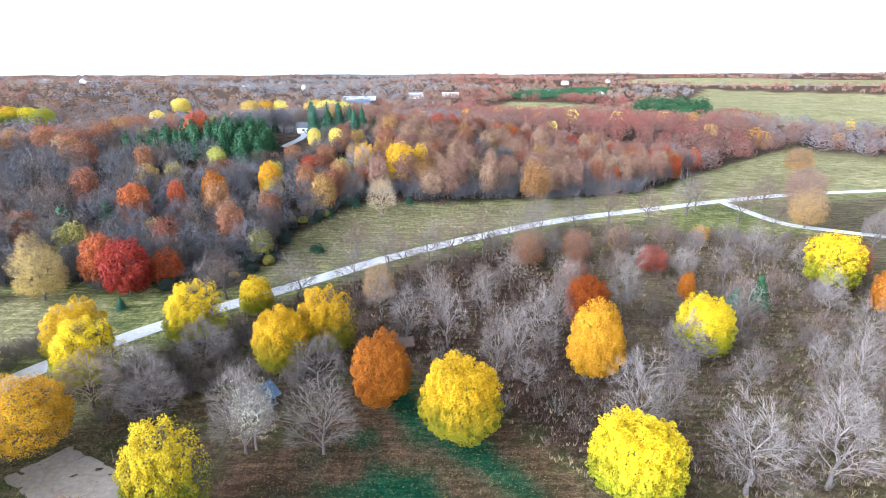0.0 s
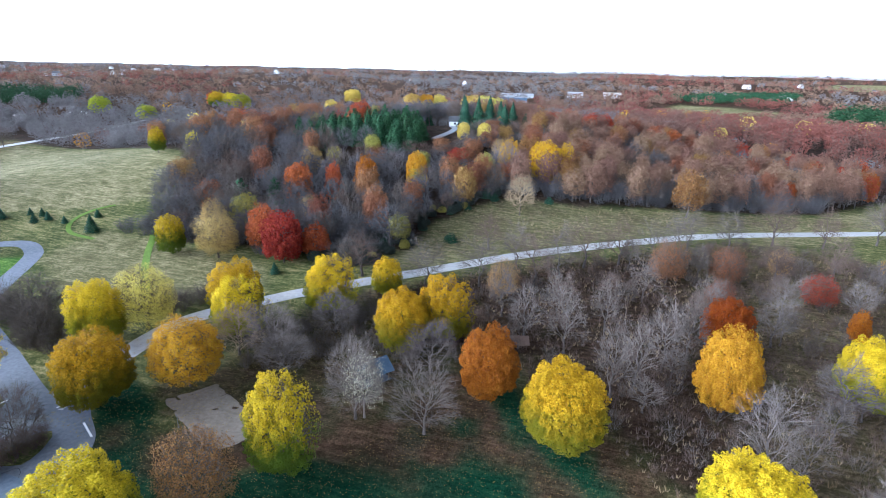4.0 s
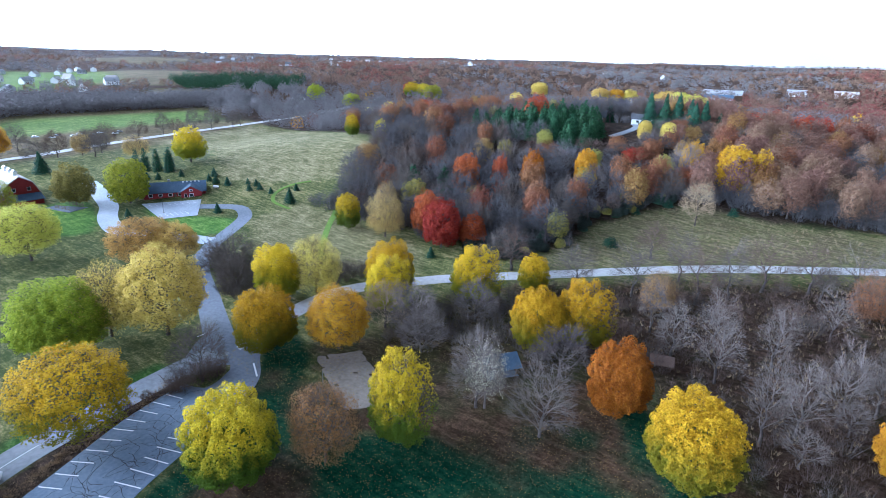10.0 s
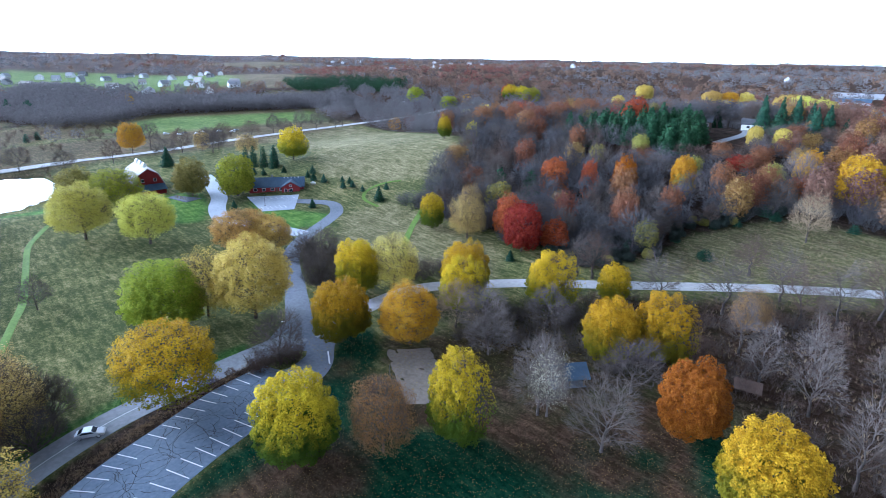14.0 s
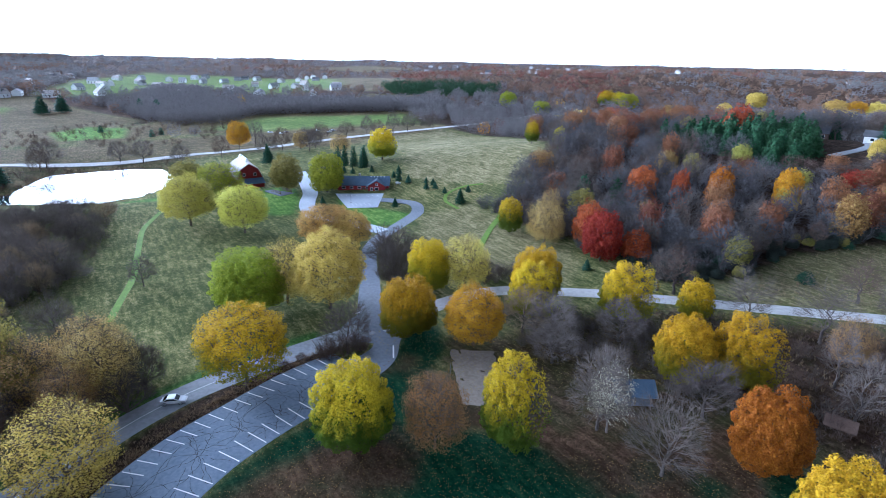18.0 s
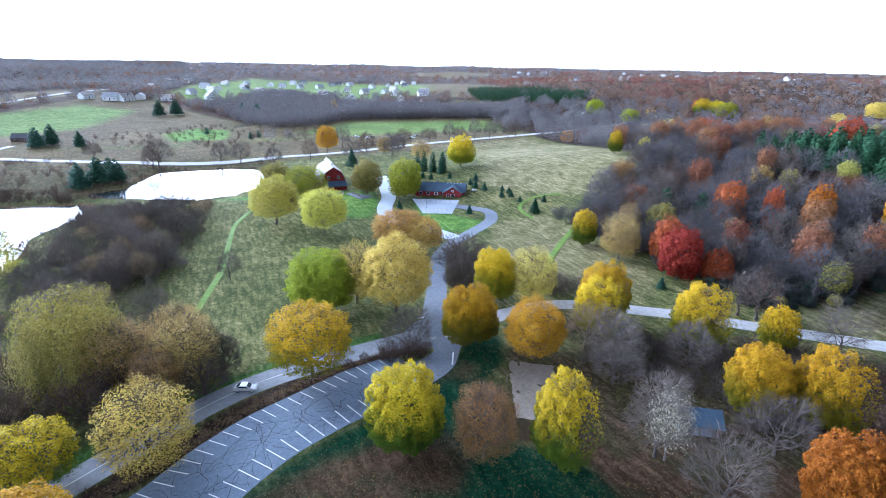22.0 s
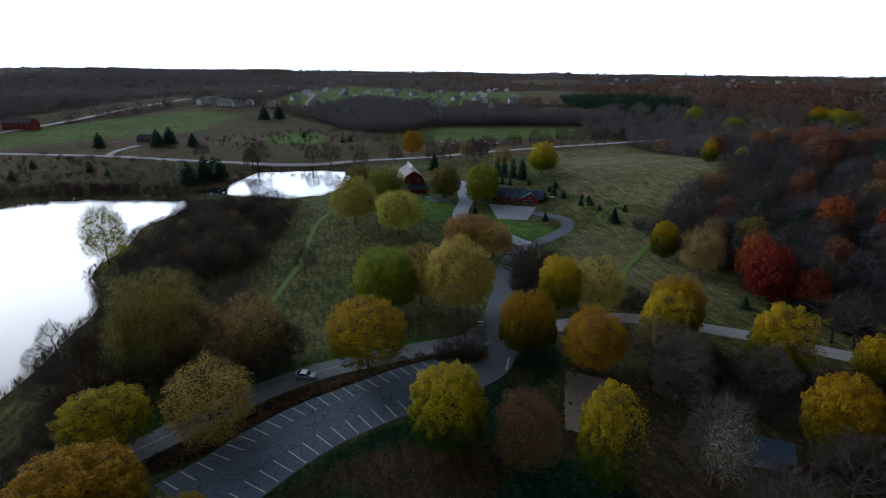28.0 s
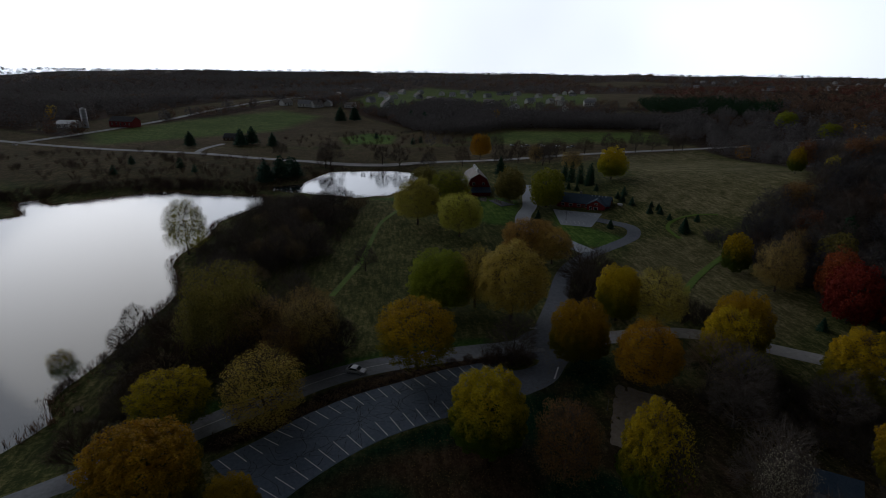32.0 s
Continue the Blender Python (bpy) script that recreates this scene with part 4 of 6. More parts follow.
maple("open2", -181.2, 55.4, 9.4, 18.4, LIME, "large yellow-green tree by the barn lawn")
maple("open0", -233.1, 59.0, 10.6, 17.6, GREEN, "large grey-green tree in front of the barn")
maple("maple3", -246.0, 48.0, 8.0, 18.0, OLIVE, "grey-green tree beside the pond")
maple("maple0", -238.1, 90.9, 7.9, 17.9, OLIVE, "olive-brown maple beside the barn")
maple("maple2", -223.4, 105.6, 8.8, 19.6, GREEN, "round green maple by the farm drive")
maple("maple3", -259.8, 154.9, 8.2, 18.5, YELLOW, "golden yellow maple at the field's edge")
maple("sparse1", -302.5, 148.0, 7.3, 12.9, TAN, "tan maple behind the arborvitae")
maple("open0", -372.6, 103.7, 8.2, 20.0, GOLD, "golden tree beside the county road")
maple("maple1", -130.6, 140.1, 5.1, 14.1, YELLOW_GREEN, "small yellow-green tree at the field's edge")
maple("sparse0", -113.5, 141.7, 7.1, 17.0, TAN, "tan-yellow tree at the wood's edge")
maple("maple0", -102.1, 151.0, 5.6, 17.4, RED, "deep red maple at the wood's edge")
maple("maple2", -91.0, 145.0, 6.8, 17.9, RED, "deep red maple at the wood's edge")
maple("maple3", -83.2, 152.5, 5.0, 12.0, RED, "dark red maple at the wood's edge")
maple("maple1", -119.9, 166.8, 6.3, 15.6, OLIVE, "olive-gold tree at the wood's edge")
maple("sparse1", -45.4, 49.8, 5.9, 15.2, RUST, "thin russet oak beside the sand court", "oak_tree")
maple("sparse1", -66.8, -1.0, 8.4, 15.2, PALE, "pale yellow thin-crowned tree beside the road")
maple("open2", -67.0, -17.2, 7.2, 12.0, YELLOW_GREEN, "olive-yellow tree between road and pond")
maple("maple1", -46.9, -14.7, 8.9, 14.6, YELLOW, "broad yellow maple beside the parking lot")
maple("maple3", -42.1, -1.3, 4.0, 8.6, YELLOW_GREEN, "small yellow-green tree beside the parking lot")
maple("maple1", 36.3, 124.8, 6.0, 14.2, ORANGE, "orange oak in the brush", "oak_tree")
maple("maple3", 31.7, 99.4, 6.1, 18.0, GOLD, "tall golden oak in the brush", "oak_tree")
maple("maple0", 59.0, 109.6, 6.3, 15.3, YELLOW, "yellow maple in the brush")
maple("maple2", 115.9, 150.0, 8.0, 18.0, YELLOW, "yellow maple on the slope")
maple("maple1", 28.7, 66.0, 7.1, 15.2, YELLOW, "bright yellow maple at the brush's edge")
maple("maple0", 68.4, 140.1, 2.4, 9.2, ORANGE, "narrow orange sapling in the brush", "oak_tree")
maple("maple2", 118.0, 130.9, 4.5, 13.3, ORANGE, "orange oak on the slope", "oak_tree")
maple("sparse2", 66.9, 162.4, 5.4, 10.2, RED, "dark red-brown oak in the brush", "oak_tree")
plant("willow0", "willow_tree", -97.8, -14.8, 10.8, 22.5, OLIVE, "large olive weeping willow beside the pond")
for k, x, y, r, h in (("sparse0", -100, 4, 7.0, 14.5), ("sparse2", -91, 5, 7.5, 15), ("sparse1", -93, -7, 7.5, 16), ("sparse0", -85, 0, 5.5, 12)):
    plant(k, "crabapple_tree", x, y, r, h, TAN, "spreading tan-leaved tree in a thicket beside the meadow", "thicket crabapples")
for x, y, r, h in ((-103, -3, 6, 10), (-96, 10, 5.5, 9), (-87, -6, 5.5, 9), (-84, 8, 4.5, 8), (-92, 12, 4.5, 7.5)):
    plant("bush_bare0", "shrub", x, y, r, h, TWIG, "tall grey leafless shrub beside the meadow", "meadow shrubs", "shrub")
plant("spruce1", "cedar_tree", 84.7, 133.0, 3.4, 11.5, PINE, "green cedar in the brush")
plant("spruce0", "cedar_tree", 77.0, 131.0, 3.0, 8.5, NEEDLE, "dark cedar in the brush")

# bare trees
for k, x, y, r, h, tw, lab in (
        ("bare0", -81.4, 50.6, 5.6, 12.5, TWIG, "bare spreading tree on the traffic island"),
        ("bush_bare1", -124, 86.5, 8.8, 12.5, TWIG, "bare grey thicket beside the drive"),
        ("bush_bare2", -114, 80.5, 6.0, 10, TWIG, "bare grey thicket beside the drive"),
        ("bare1", -33.7, 76.7, 5.8, 16.5, TWIG_PALE, "bare pale tree beside the shelter"),
        ("bare2", -20.4, 76.5, 5.8, 14.0, TWIG, "bare fine-twigged grey tree on the lawn"),
        ("bare0", -25.4, 96.2, 6.2, 11.5, TWIG, "bare grey tree behind the shelter"),
        ("bare2", -54.2, 86.1, 5.6, 9.5, TWIG_PALE, "bare grey thicket beside the court"),
        ("bare0", -52.7, 106.4, 6.2, 10.5, TWIG_PALE, "bare grey thicket by the road"),
        ("bare2", -58.7, 90.3, 6.7, 13.7, TWIG_PALE, "bare grey tree by the road"),
        ("bare1", -68.0, 90.0, 6.4, 12.0, TWIG_TAN, "bare grey-brown tree in front of the maples")):
    plant(k, "bare_tree", x, y, r, h, tw, lab, "bare park trees")
for x, y, r, h in ((-82.5, 44.5, 1.8, 2.0), (-82.2, 47.5, 2.0, 2.4), (-81.0, 53.5, 1.8, 2.0), (-83.0, 55.5, 1.7, 1.9), (-85.2, 52.5, 1.6, 1.8), (-83.8, 41.0, 1.6, 1.8), (-83.2, 37.0, 1.5, 1.6)):
    plant("bush_bare2", "shrub", x, y, r, h, TWIG_BROWN, "low brown leafless shrub on the road bank", "bank shrubs", "shrub")
plant("thin0", "pear_tree", -32.3, 77.6, 4.9, 14.5, BLOSSOM, "thin pale-leaved tree beside the shelter")


# ---- the parking lot: curved bay of worn asphalt with painted stalls ----
UPPER = smooth_line([(-56.5, -8.5), (-61.6, -1.5), (-67.0, 4.7), (-73.0, 14.0), (-77.2, 24.3), (-81.2, 34.7), (-83.0, 42.9), (-83.4, 47.5)], 1.0)
LOWER = smooth_line([(-43, 2), (-48.5, 6.8), (-53.3, 12.1), (-56.6, 16.6), (-59.4, 21.2), (-61.5, 26.0), (-63.4, 31.0), (-66, 39), (-69.5, 47.0)], 1.0)


def along(line, s):
    """Point and heading at s metres along a line."""
    seg = np.linalg.norm(np.diff(line, axis=0), axis=1)
    acc = np.r_[0, np.cumsum(seg)]
    p = np.array([np.interp(s, acc, line[:, k]) for k in (0, 1)])
    q = np.array([np.interp(s + 0.5, acc, line[:, k]) for k in (0, 1)])
    return p, (q - p) / (np.linalg.norm(q - p) + 1e-9), acc[-1]


n_lot = 48
fa, fb = (np.array([along(e, along(e, 0)[2] * k / n_lot)[0] for k in range(n_lot + 1)]) for e in (UPPER, LOWER))
rows = []
for o, dz in ((-0.02, -0.1), (0.0, 0.09), (0.5, 0.13), (1.0, 0.09), (1.02, -0.1)):
    p = fa + (fb - fa) * o
    rows.append(np.c_[p, np.full(len(p), dz)])
v = np.stack(rows, 1).reshape(-1, 3)
i = (np.arange(n_lot)[:, None] * 5 + np.arange(4)[None]).ravel()
lot = thing("parking_lot", "cracked blue-grey asphalt parking lot with white stall lines", "parking lot", kind="structure")
piece("asphalt", solid("asphalt", v, np.stack([i, i + 5, i + 6, i + 1], 1), ASPHALT), lot)


def paint_line(parent, a, b, width, z, name="stall_line", mat=PAINT):
    d = (b - a) / np.linalg.norm(b - a)
    w = np.array([-d[1], d[0]]) * width / 2
    c = [a - w, b - w, b + w, a + w]
    top = [(*q, z) for q in c] + [(*q, z - 0.02) for q in c]
    f = [(0, 1, 2, 3), (4, 7, 6, 5), (0, 4, 5, 1), (1, 5, 6, 2), (2, 6, 7, 3), (3, 7, 4, 0)]
    return piece(name, solid(name, top, f, mat), parent)


for k in range(22):
    a, d, full = along(UPPER, 1.2 + 2.78 * k)
    m = np.array([d[1], -d[0]])
    m = m * 0.98 + d * 0.16
    b = a + m / np.linalg.norm(m) * 4.1
    paint_line(lot, a + m * 0.3, b, 0.2, 0.142)
for k in range(17):
    a, d, full = along(LOWER, 1.5 + 2.72 * k)
    m = np.array([-d[1], d[0]])
    m = m - d * 0.02
    b = a + m / np.linalg.norm(m) * 5.0
    if full - 2.72 * k > 6:
        paint_line(lot, a + m * 0.25, b, 0.2, 0.142)
crack_rng = np.random.default_rng(8)
cv_, cf_ = [], []
for k in range(70):
    u, w_ = crack_rng.uniform(0.02, 0.98), crack_rng.uniform(0.15, 0.85)
    heading = crack_rng.choice([0.0, 1.57, 3.14, -1.57]) + crack_rng.normal(0, 0.4)
    q = np.array([np.interp(u * n_lot, np.arange(n_lot + 1), (fa + (fb - fa) * w_)[:, j]) for j in (0, 1)])
    for _ in range(int(crack_rng.integers(9, 30))):
        heading += crack_rng.normal(0, 0.32)
        e = q + np.array([math.cos(heading), math.sin(heading)]) * crack_rng.uniform(0.4, 0.9)
        near = np.argmin(np.hypot(*(fa + (fb - fa) * 0.5 - e).T))
        o = np.dot(e - fa[near], fb[near] - fa[near]) / np.dot(fb[near] - fa[near], fb[near] - fa[near])
        if not 0.04 < o < 0.96:
            break
        s_ = np.array([-math.sin(heading), math.cos(heading)]) * crack_rng.uniform(0.02, 0.045)
        base = len(cv_)
        cv_ += [(*(q - s_), 0.138), (*(e - s_), 0.138), (*(e + s_), 0.138), (*(q + s_), 0.138)]
        cf_.append((base, base + 1, base + 2, base + 3))
        q = e
cr = piece("crack", solid("crack", cv_, cf_, CRACK), lot, "dark tarred cracks")
cr["kind"] = "stuff"
junction = [(-92, 68), (-98, 62), (-94, 55), (-88, 49), (-86, 53), (-82.5, 57.5), (-79.8, 54), (-79.2, 49.5), (-83.4, 47.6), (-69.5, 47), (-70.5, 53), (-74, 58.5), (-80, 63), (-85.5, 67.5)]
bm = bmesh.new()
jc = smooth_line(junction + junction[:1], 1.5)[:-1]
bm.faces.new([bm.verts.new((x, y, 0.085)) for x, y in jc][::-1])
bmesh.ops.triangulate(bm, faces=bm.faces[:])
for fc in bm.faces:
    if fc.normal.z < 0:
        fc.normal_flip()
jm = bpy.data.meshes.new("road_junction")
bm.to_mesh(jm)
bm.free()
jm.materials.append(DRIVE)
jn = tagged(new("road_junction", jm), "grey asphalt road junction with painted stop lines", "road", kind="structure")
for a, b in (((-98.9, 60.0), (-98.4, 63.2)), ((-88.4, 61.2), (-87.0, 64.6)), ((-74.5, 58.2), (-79.2, 60.8))):
    paint_line(jn, np.array(a), np.array(b), 0.35, 0.14, "stop_line")
edge = tagged(new("road_marking"), "white painted road lines", "road marking", kind="structure")
mid = smooth_line(SOUTH, 3.0)
for a, b in zip(mid[4:-4], mid[5:-3]):
    paint_line(edge, a, b, 0.12, 0.13, "lane_line")
side = smooth_line(NORTH, 3.0)
dn = np.gradient(side, axis=0)
dn /= np.linalg.norm(dn, axis=1, keepdims=True)
side = side + np.stack([-dn[:, 1], dn[:, 0]], 1) * 2.25
for a, b in zip(side[3:24], side[4:25]):
    paint_line(edge, a, b, 0.14, 0.13, "edge_line")

# ---- sand court ----
court = thing("sand_court", "pale raked sand volleyball court in the grass", "sand court", kind="structure")
ca, cb, cc = np.array((-72.0, 70.4)), np.array((-65.3, 79.4)), np.array((-52.4, 60.2))
sand_n = 24
pts = np.array([[*(ca + (cb - ca) * i / 12 + (cc - ca) * j / sand_n), 0] for j in range(sand_n + 1) for i in range(13)])
pts[:, :2] += np.random.default_rng(3).normal(0, 0.06, (len(pts), 2))
inner = np.array([[0 < i < 12 and 0 < j < sand_n] for j in range(sand_n + 1) for i in range(13)]).ravel()
pts[:, 2] = np.where(inner, 0.10 + np.random.default_rng(4).normal(0, 0.03, len(pts)), -0.03)
i = (np.arange(sand_n)[:, None] * 13 + np.arange(12)[None]).ravel()
piece("sand", solid("sand", pts, np.stack([i, i + 1, i + 14, i + 13], 1), SAND), court)
for q in (ca + (cc - ca) * 0.5 - (cb - ca) * 0.04, ca + (cc - ca) * 0.5 + (cb - ca) * 1.04):
    post = thing("net_post", "dark steel net post beside the sand court", "post", "net posts", (*q, 0))
    piece("pole", tube_mesh("pole", [(np.array([0, 0, -0.2]), np.array([0, 0, 2.6]), 0.06, 0.06)], STEEL, 8), post)
    piece("footing", tube_mesh("footing", [(np.array([0, 0, -0.2]), np.array([0, 0, 0.12]), 0.22, 0.2)], STONE, 8), post)


# ---- woods ----
wood_rng = np.random.default_rng(21)


def wood_tree(x, y):
    u = wood_rng.uniform()
    low = 0.6 if -104 < x < -34 and 236 < y < 322 else 1.0
    tone = math.sin(x / 31 + 2) + math.sin(y / 27 + x / 60)
    east = float(ss(np.array((x + 70 + (y - 220) * 0.25) / 70)))
    if u < 0.17 + 0.60 * east + 0.07 * tone:
        k = wood_rng.integers(0, 4)
        w = wood_rng.uniform() + 0.12 * tone
        leaf, word = ((MAUVE, "dull pink-brown"), (RUSSET, "russet"), (RUST, "rust-brown"), (RED, "deep red"))[0 if w < 0.72 * east and east > 0.45 else 1 if w < 0.72 + 0.16 * east else 2 if w < 0.94 + 0.04 * east else 3]
        plant(f"oak{k}", "oak_tree", x, y, wood_rng.uniform(4.6, 6.8), wood_rng.uniform(15, 20) * low, leaf, word + "-leaved oak in the woods", "woodland oaks")
    elif u < 0.96 or east > 0.6:
        k = wood_rng.integers(0, 4)
        tw, word = ((WOOD_TWIG, "grey"), (TWIG, "pale grey"), (TWIG_BROWN, "brown"))[int(wood_rng.integers(0, 6)) % 5 % 3]
        plant(f"wood_bare{k}", ("bare_elm_tree", "bare_ash_tree", "bare_hickory_tree", "bare_basswood_tree")[k], x, y, wood_rng.uniform(4.8, 7.2), wood_rng.uniform(12, 16.5) * low, tw, "bare " + word + " tree in the woods", "bare woodland trees")
    else:
        leaf, word = ((OLIVE, "olive"), (TAN, "tan"), (OLIVE, "olive"))[int(wood_rng.integers(0, 3))]
        plant(f"oak{wood_rng.integers(0, 4)}", "woodland_tree", x, y, wood_rng.uniform(4, 6), wood_rng.uniform(11, 16), leaf, word + " leafy tree in the woods", "woodland trees")


CLEAR = [(-102, 296), (-86, 286), (-85, 258), (-64, 262), (-62, 320), (-98, 328)]
PINES = HILL_PINES
gx, gy = np.meshgrid(np.arange(-330, 180, 8.6), np.arange(150, 420, 8.6))
gx, gy = gx + wood_rng.uniform(-3.6, 3.6, gx.shape), gy + wood_rng.uniform(-3.6, 3.6, gy.shape)
keep = (sd(WOODS, gx, gy) < -1.5) & (np.hypot(gx, gy) < 375) & (gx + 0.86 * gy > -95) & (gx < 0.9 * gy - 80)
keep &= (sd(PINES, gx, gy) > 2) & (sd(CLEAR, gx, gy) > 0)
for x, y in zip(gx[keep], gy[keep]):
    wood_tree(float(x), float(y))
gx, gy = np.meshgrid(np.arange(-215, -60, 6.4), np.arange(248, 380, 6.4))
gx, gy = gx + wood_rng.uniform(-2.5, 2.5, gx.shape), gy + wood_rng.uniform(-2.5, 2.5, gy.shape)
for x, y in zip(gx[sd(PINES, gx, gy) < 0], gy[sd(PINES, gx, gy) < 0]):
    plant("pine0", "pine_tree", float(x), float(y), wood_rng.uniform(3.8, 5.2), wood_rng.uniform(12, 16.5), PINE, "tall green pine in the hilltop stand", "hilltop pines")
for k, nm, x, y, r, h, leaf, lab in (
        ("maple0", "maple_tree", -91, 211, 5.4, 19, ORANGE, "orange maple among grey woods"),
        ("maple1", "maple_tree", -72.4, 223.7, 5.4, 18.5, GOLD, "golden orange maple among grey woods"),
        ("maple2", "maple_tree", -19.6, 252, 7.3, 22, GOLD, "large golden maple in the woods"),
        ("maple3", "maple_tree", -37, 256, 5.4, 17, GOLD, "golden maple in the woods"),
        ("maple0", "maple_tree", -11, 258, 4.8, 20, GOLD, "golden maple in the woods"),
        ("maple1", "maple_tree", -114.6, 196, 6.8, 19, RED, "deep red maple in the woods"),
        ("maple3", "maple_tree", -102, 202.6, 4, 18, RED, "deep red maple in the woods"),
        ("maple0", "maple_tree", -126.8, 285, 7.1, 19, RED, "dark red maple by the pines"),
        ("bare1", "bare_tree", -37.6, 246, 6.9, 20, TWIG_PALE, "white-barked bare tree at the wood's edge"),
        ("oak0", "oak_tree", 43, 247, 7.6, 22, RUST, "large rust-leaved oak at the wood's edge"),
        ("maple2", "maple_tree", -66.7, 284, 3.8, 10, PALE, "pale yellow maple below the house"),
        ("maple1", "maple_tree", -56.1, 287, 4.2, 10.5, PALE, "pale yellow maple below the house"),
        ("maple0", "maple_tree", -222.4, 236, 4.4, 14, YELLOW_GREEN, "yellow tree at the field's corner"),
        ("maple3", "maple_tree", -193.5, 229, 3.9, 13.4, YELLOW_GREEN, "yellow tree at the field's corner"),
        ("pine0", "pine_tree", -132.7, 181.9, 5.3, 15, PINE, "green pine among bare trees"),
        ("pine0", "pine_tree", -122, 190, 4.6, 14, PINE, "green pine among bare trees"),
        ("sparse2", "woodland_tree", -127, 158, 5.5, 15.5, TAN, "tan-leaved tree at the wood's edge"),
        ("bare1", "pale_shrub_tree", -24.9, 217, 5.8, 17, TWIG_TAN, "pale tan bare tree alone in the valley"),
        ("spruce0", "spruce_tree", -66, 316, 5, 19, NEEDLE, "tall dark spruce by the house"),
        ("spruce1", "spruce_tree", -60, 319, 5, 20, NEEDLE, "tall dark spruce by the house"),
        ("spruce0", "spruce_tree", -54, 321, 5, 18, NEEDLE, "tall dark spruce by the house"),
        ("spruce1", "spruce_tree", -47, 322, 5, 18, NEEDLE, "tall dark spruce by the house"),
        ("spruce0", "spruce_tree", -75, 320, 5, 18, NEEDLE, "dark spruce by the house"),
        ("spruce1", "spruce_tree", -80, 336, 5, 19, NEEDLE, "dark spruce by the house"),
        ("spruce0", "spruce_tree", -58, 332, 4.2, 16, NEEDLE, "dark spruce by the house"),
        ("spruce1", "spruce_tree", -50, 312, 5, 17, NEEDLE, "dark spruce by the house"),
        ("spruce0", "spruce_tree", -40, 326, 4.4, 13, NEEDLE, "dark spruce by the house"),
        ("spruce1", "spruce_tree", -33, 334, 4.2, 12, NEEDLE, "dark spruce by the house"),
        ("spruce0", "spruce_tree", -104, 338, 4.4, 15, NEEDLE, "dark spruce by the house"),
        ("maple0", "maple_tree", -145, 300, 6.5, 13, RED, "dark red maple by the pines"),
        ("maple1", "maple_tree", 137, 320, 5, 16, ORANGE, "bright orange tree at the wood's edge"),
        ("maple2", "maple_tree", 93, 290, 3.8, 13, RED, "red sapling at the wood's edge"),
        ("sparse1", "oak_tree", 167, 244, 10, 22, MAUVE, "pale pink-brown oak by the road"),
        ("sparse0", "oak_tree", 225, 340, 9, 18, RUST, "thin rust-leaved tree on the slope"),
        ("sparse2", "oak_tree", 150, 215, 8, 17, TAN, "thin tan tree by the side road")):
    plant(k, nm, x, y, r, h, leaf, lab, "woodland trees")

edge_line = smooth_line([(-150, 158), (-128, 156), (-84, 160), (-68, 168), (-62, 178), (-61, 198), (-48, 222), (-34, 237), (-2, 245), (32, 260), (68, 272), (104, 286), (140, 322)], 5.0)
for k, (x, y) in enumerate(edge_line):
    x, y = float(x + wood_rng.uniform(-3, 3)), float(y + wood_rng.uniform(-2, 6))
    plant(f"wood_bare{k % 4}", "bare_sapling", x, y, float(wood_rng.uniform(3.0, 4.4)), float(wood_rng.uniform(7, 12)), (WOOD_TWIG, TWIG, TWIG_BROWN)[k % 3], ("dark grey", "grey", "brown")[k % 3] + " leafless sapling at the wood's edge", "wood-edge saplings")

# dark junipers dotted along the valley, and shrubs under the wood's edge, mostly coloured as its deep shade
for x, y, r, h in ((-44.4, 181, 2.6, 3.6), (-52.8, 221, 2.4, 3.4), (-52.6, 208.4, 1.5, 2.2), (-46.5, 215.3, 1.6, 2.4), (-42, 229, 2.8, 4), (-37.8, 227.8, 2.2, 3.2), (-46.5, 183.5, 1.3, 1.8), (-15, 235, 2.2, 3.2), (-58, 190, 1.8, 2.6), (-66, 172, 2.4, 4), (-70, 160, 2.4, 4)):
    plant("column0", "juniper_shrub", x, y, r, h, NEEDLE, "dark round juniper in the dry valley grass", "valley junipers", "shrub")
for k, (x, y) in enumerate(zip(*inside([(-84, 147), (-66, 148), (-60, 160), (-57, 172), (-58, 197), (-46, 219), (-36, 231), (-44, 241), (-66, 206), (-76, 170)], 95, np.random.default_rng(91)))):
    plant(f"far_maple{k % 4}", "undergrowth_shrub", float(x), float(y), 1.6 + 0.9 * (k * 37 % 10) / 10, 2.4 + 2.2 * (k * 53 % 10) / 10, (SHADE_UNDER, SHADE_UNDER, OLIVE)[k % 3 if k % 4 == 0 else 0], ("green-grey shrub coloured for shade", "green-grey shrub coloured for shade", "olive shrub")[k % 3 if k % 4 == 0 else 0] + " under the wood's edge", "wood-edge shrubs", "shrub")

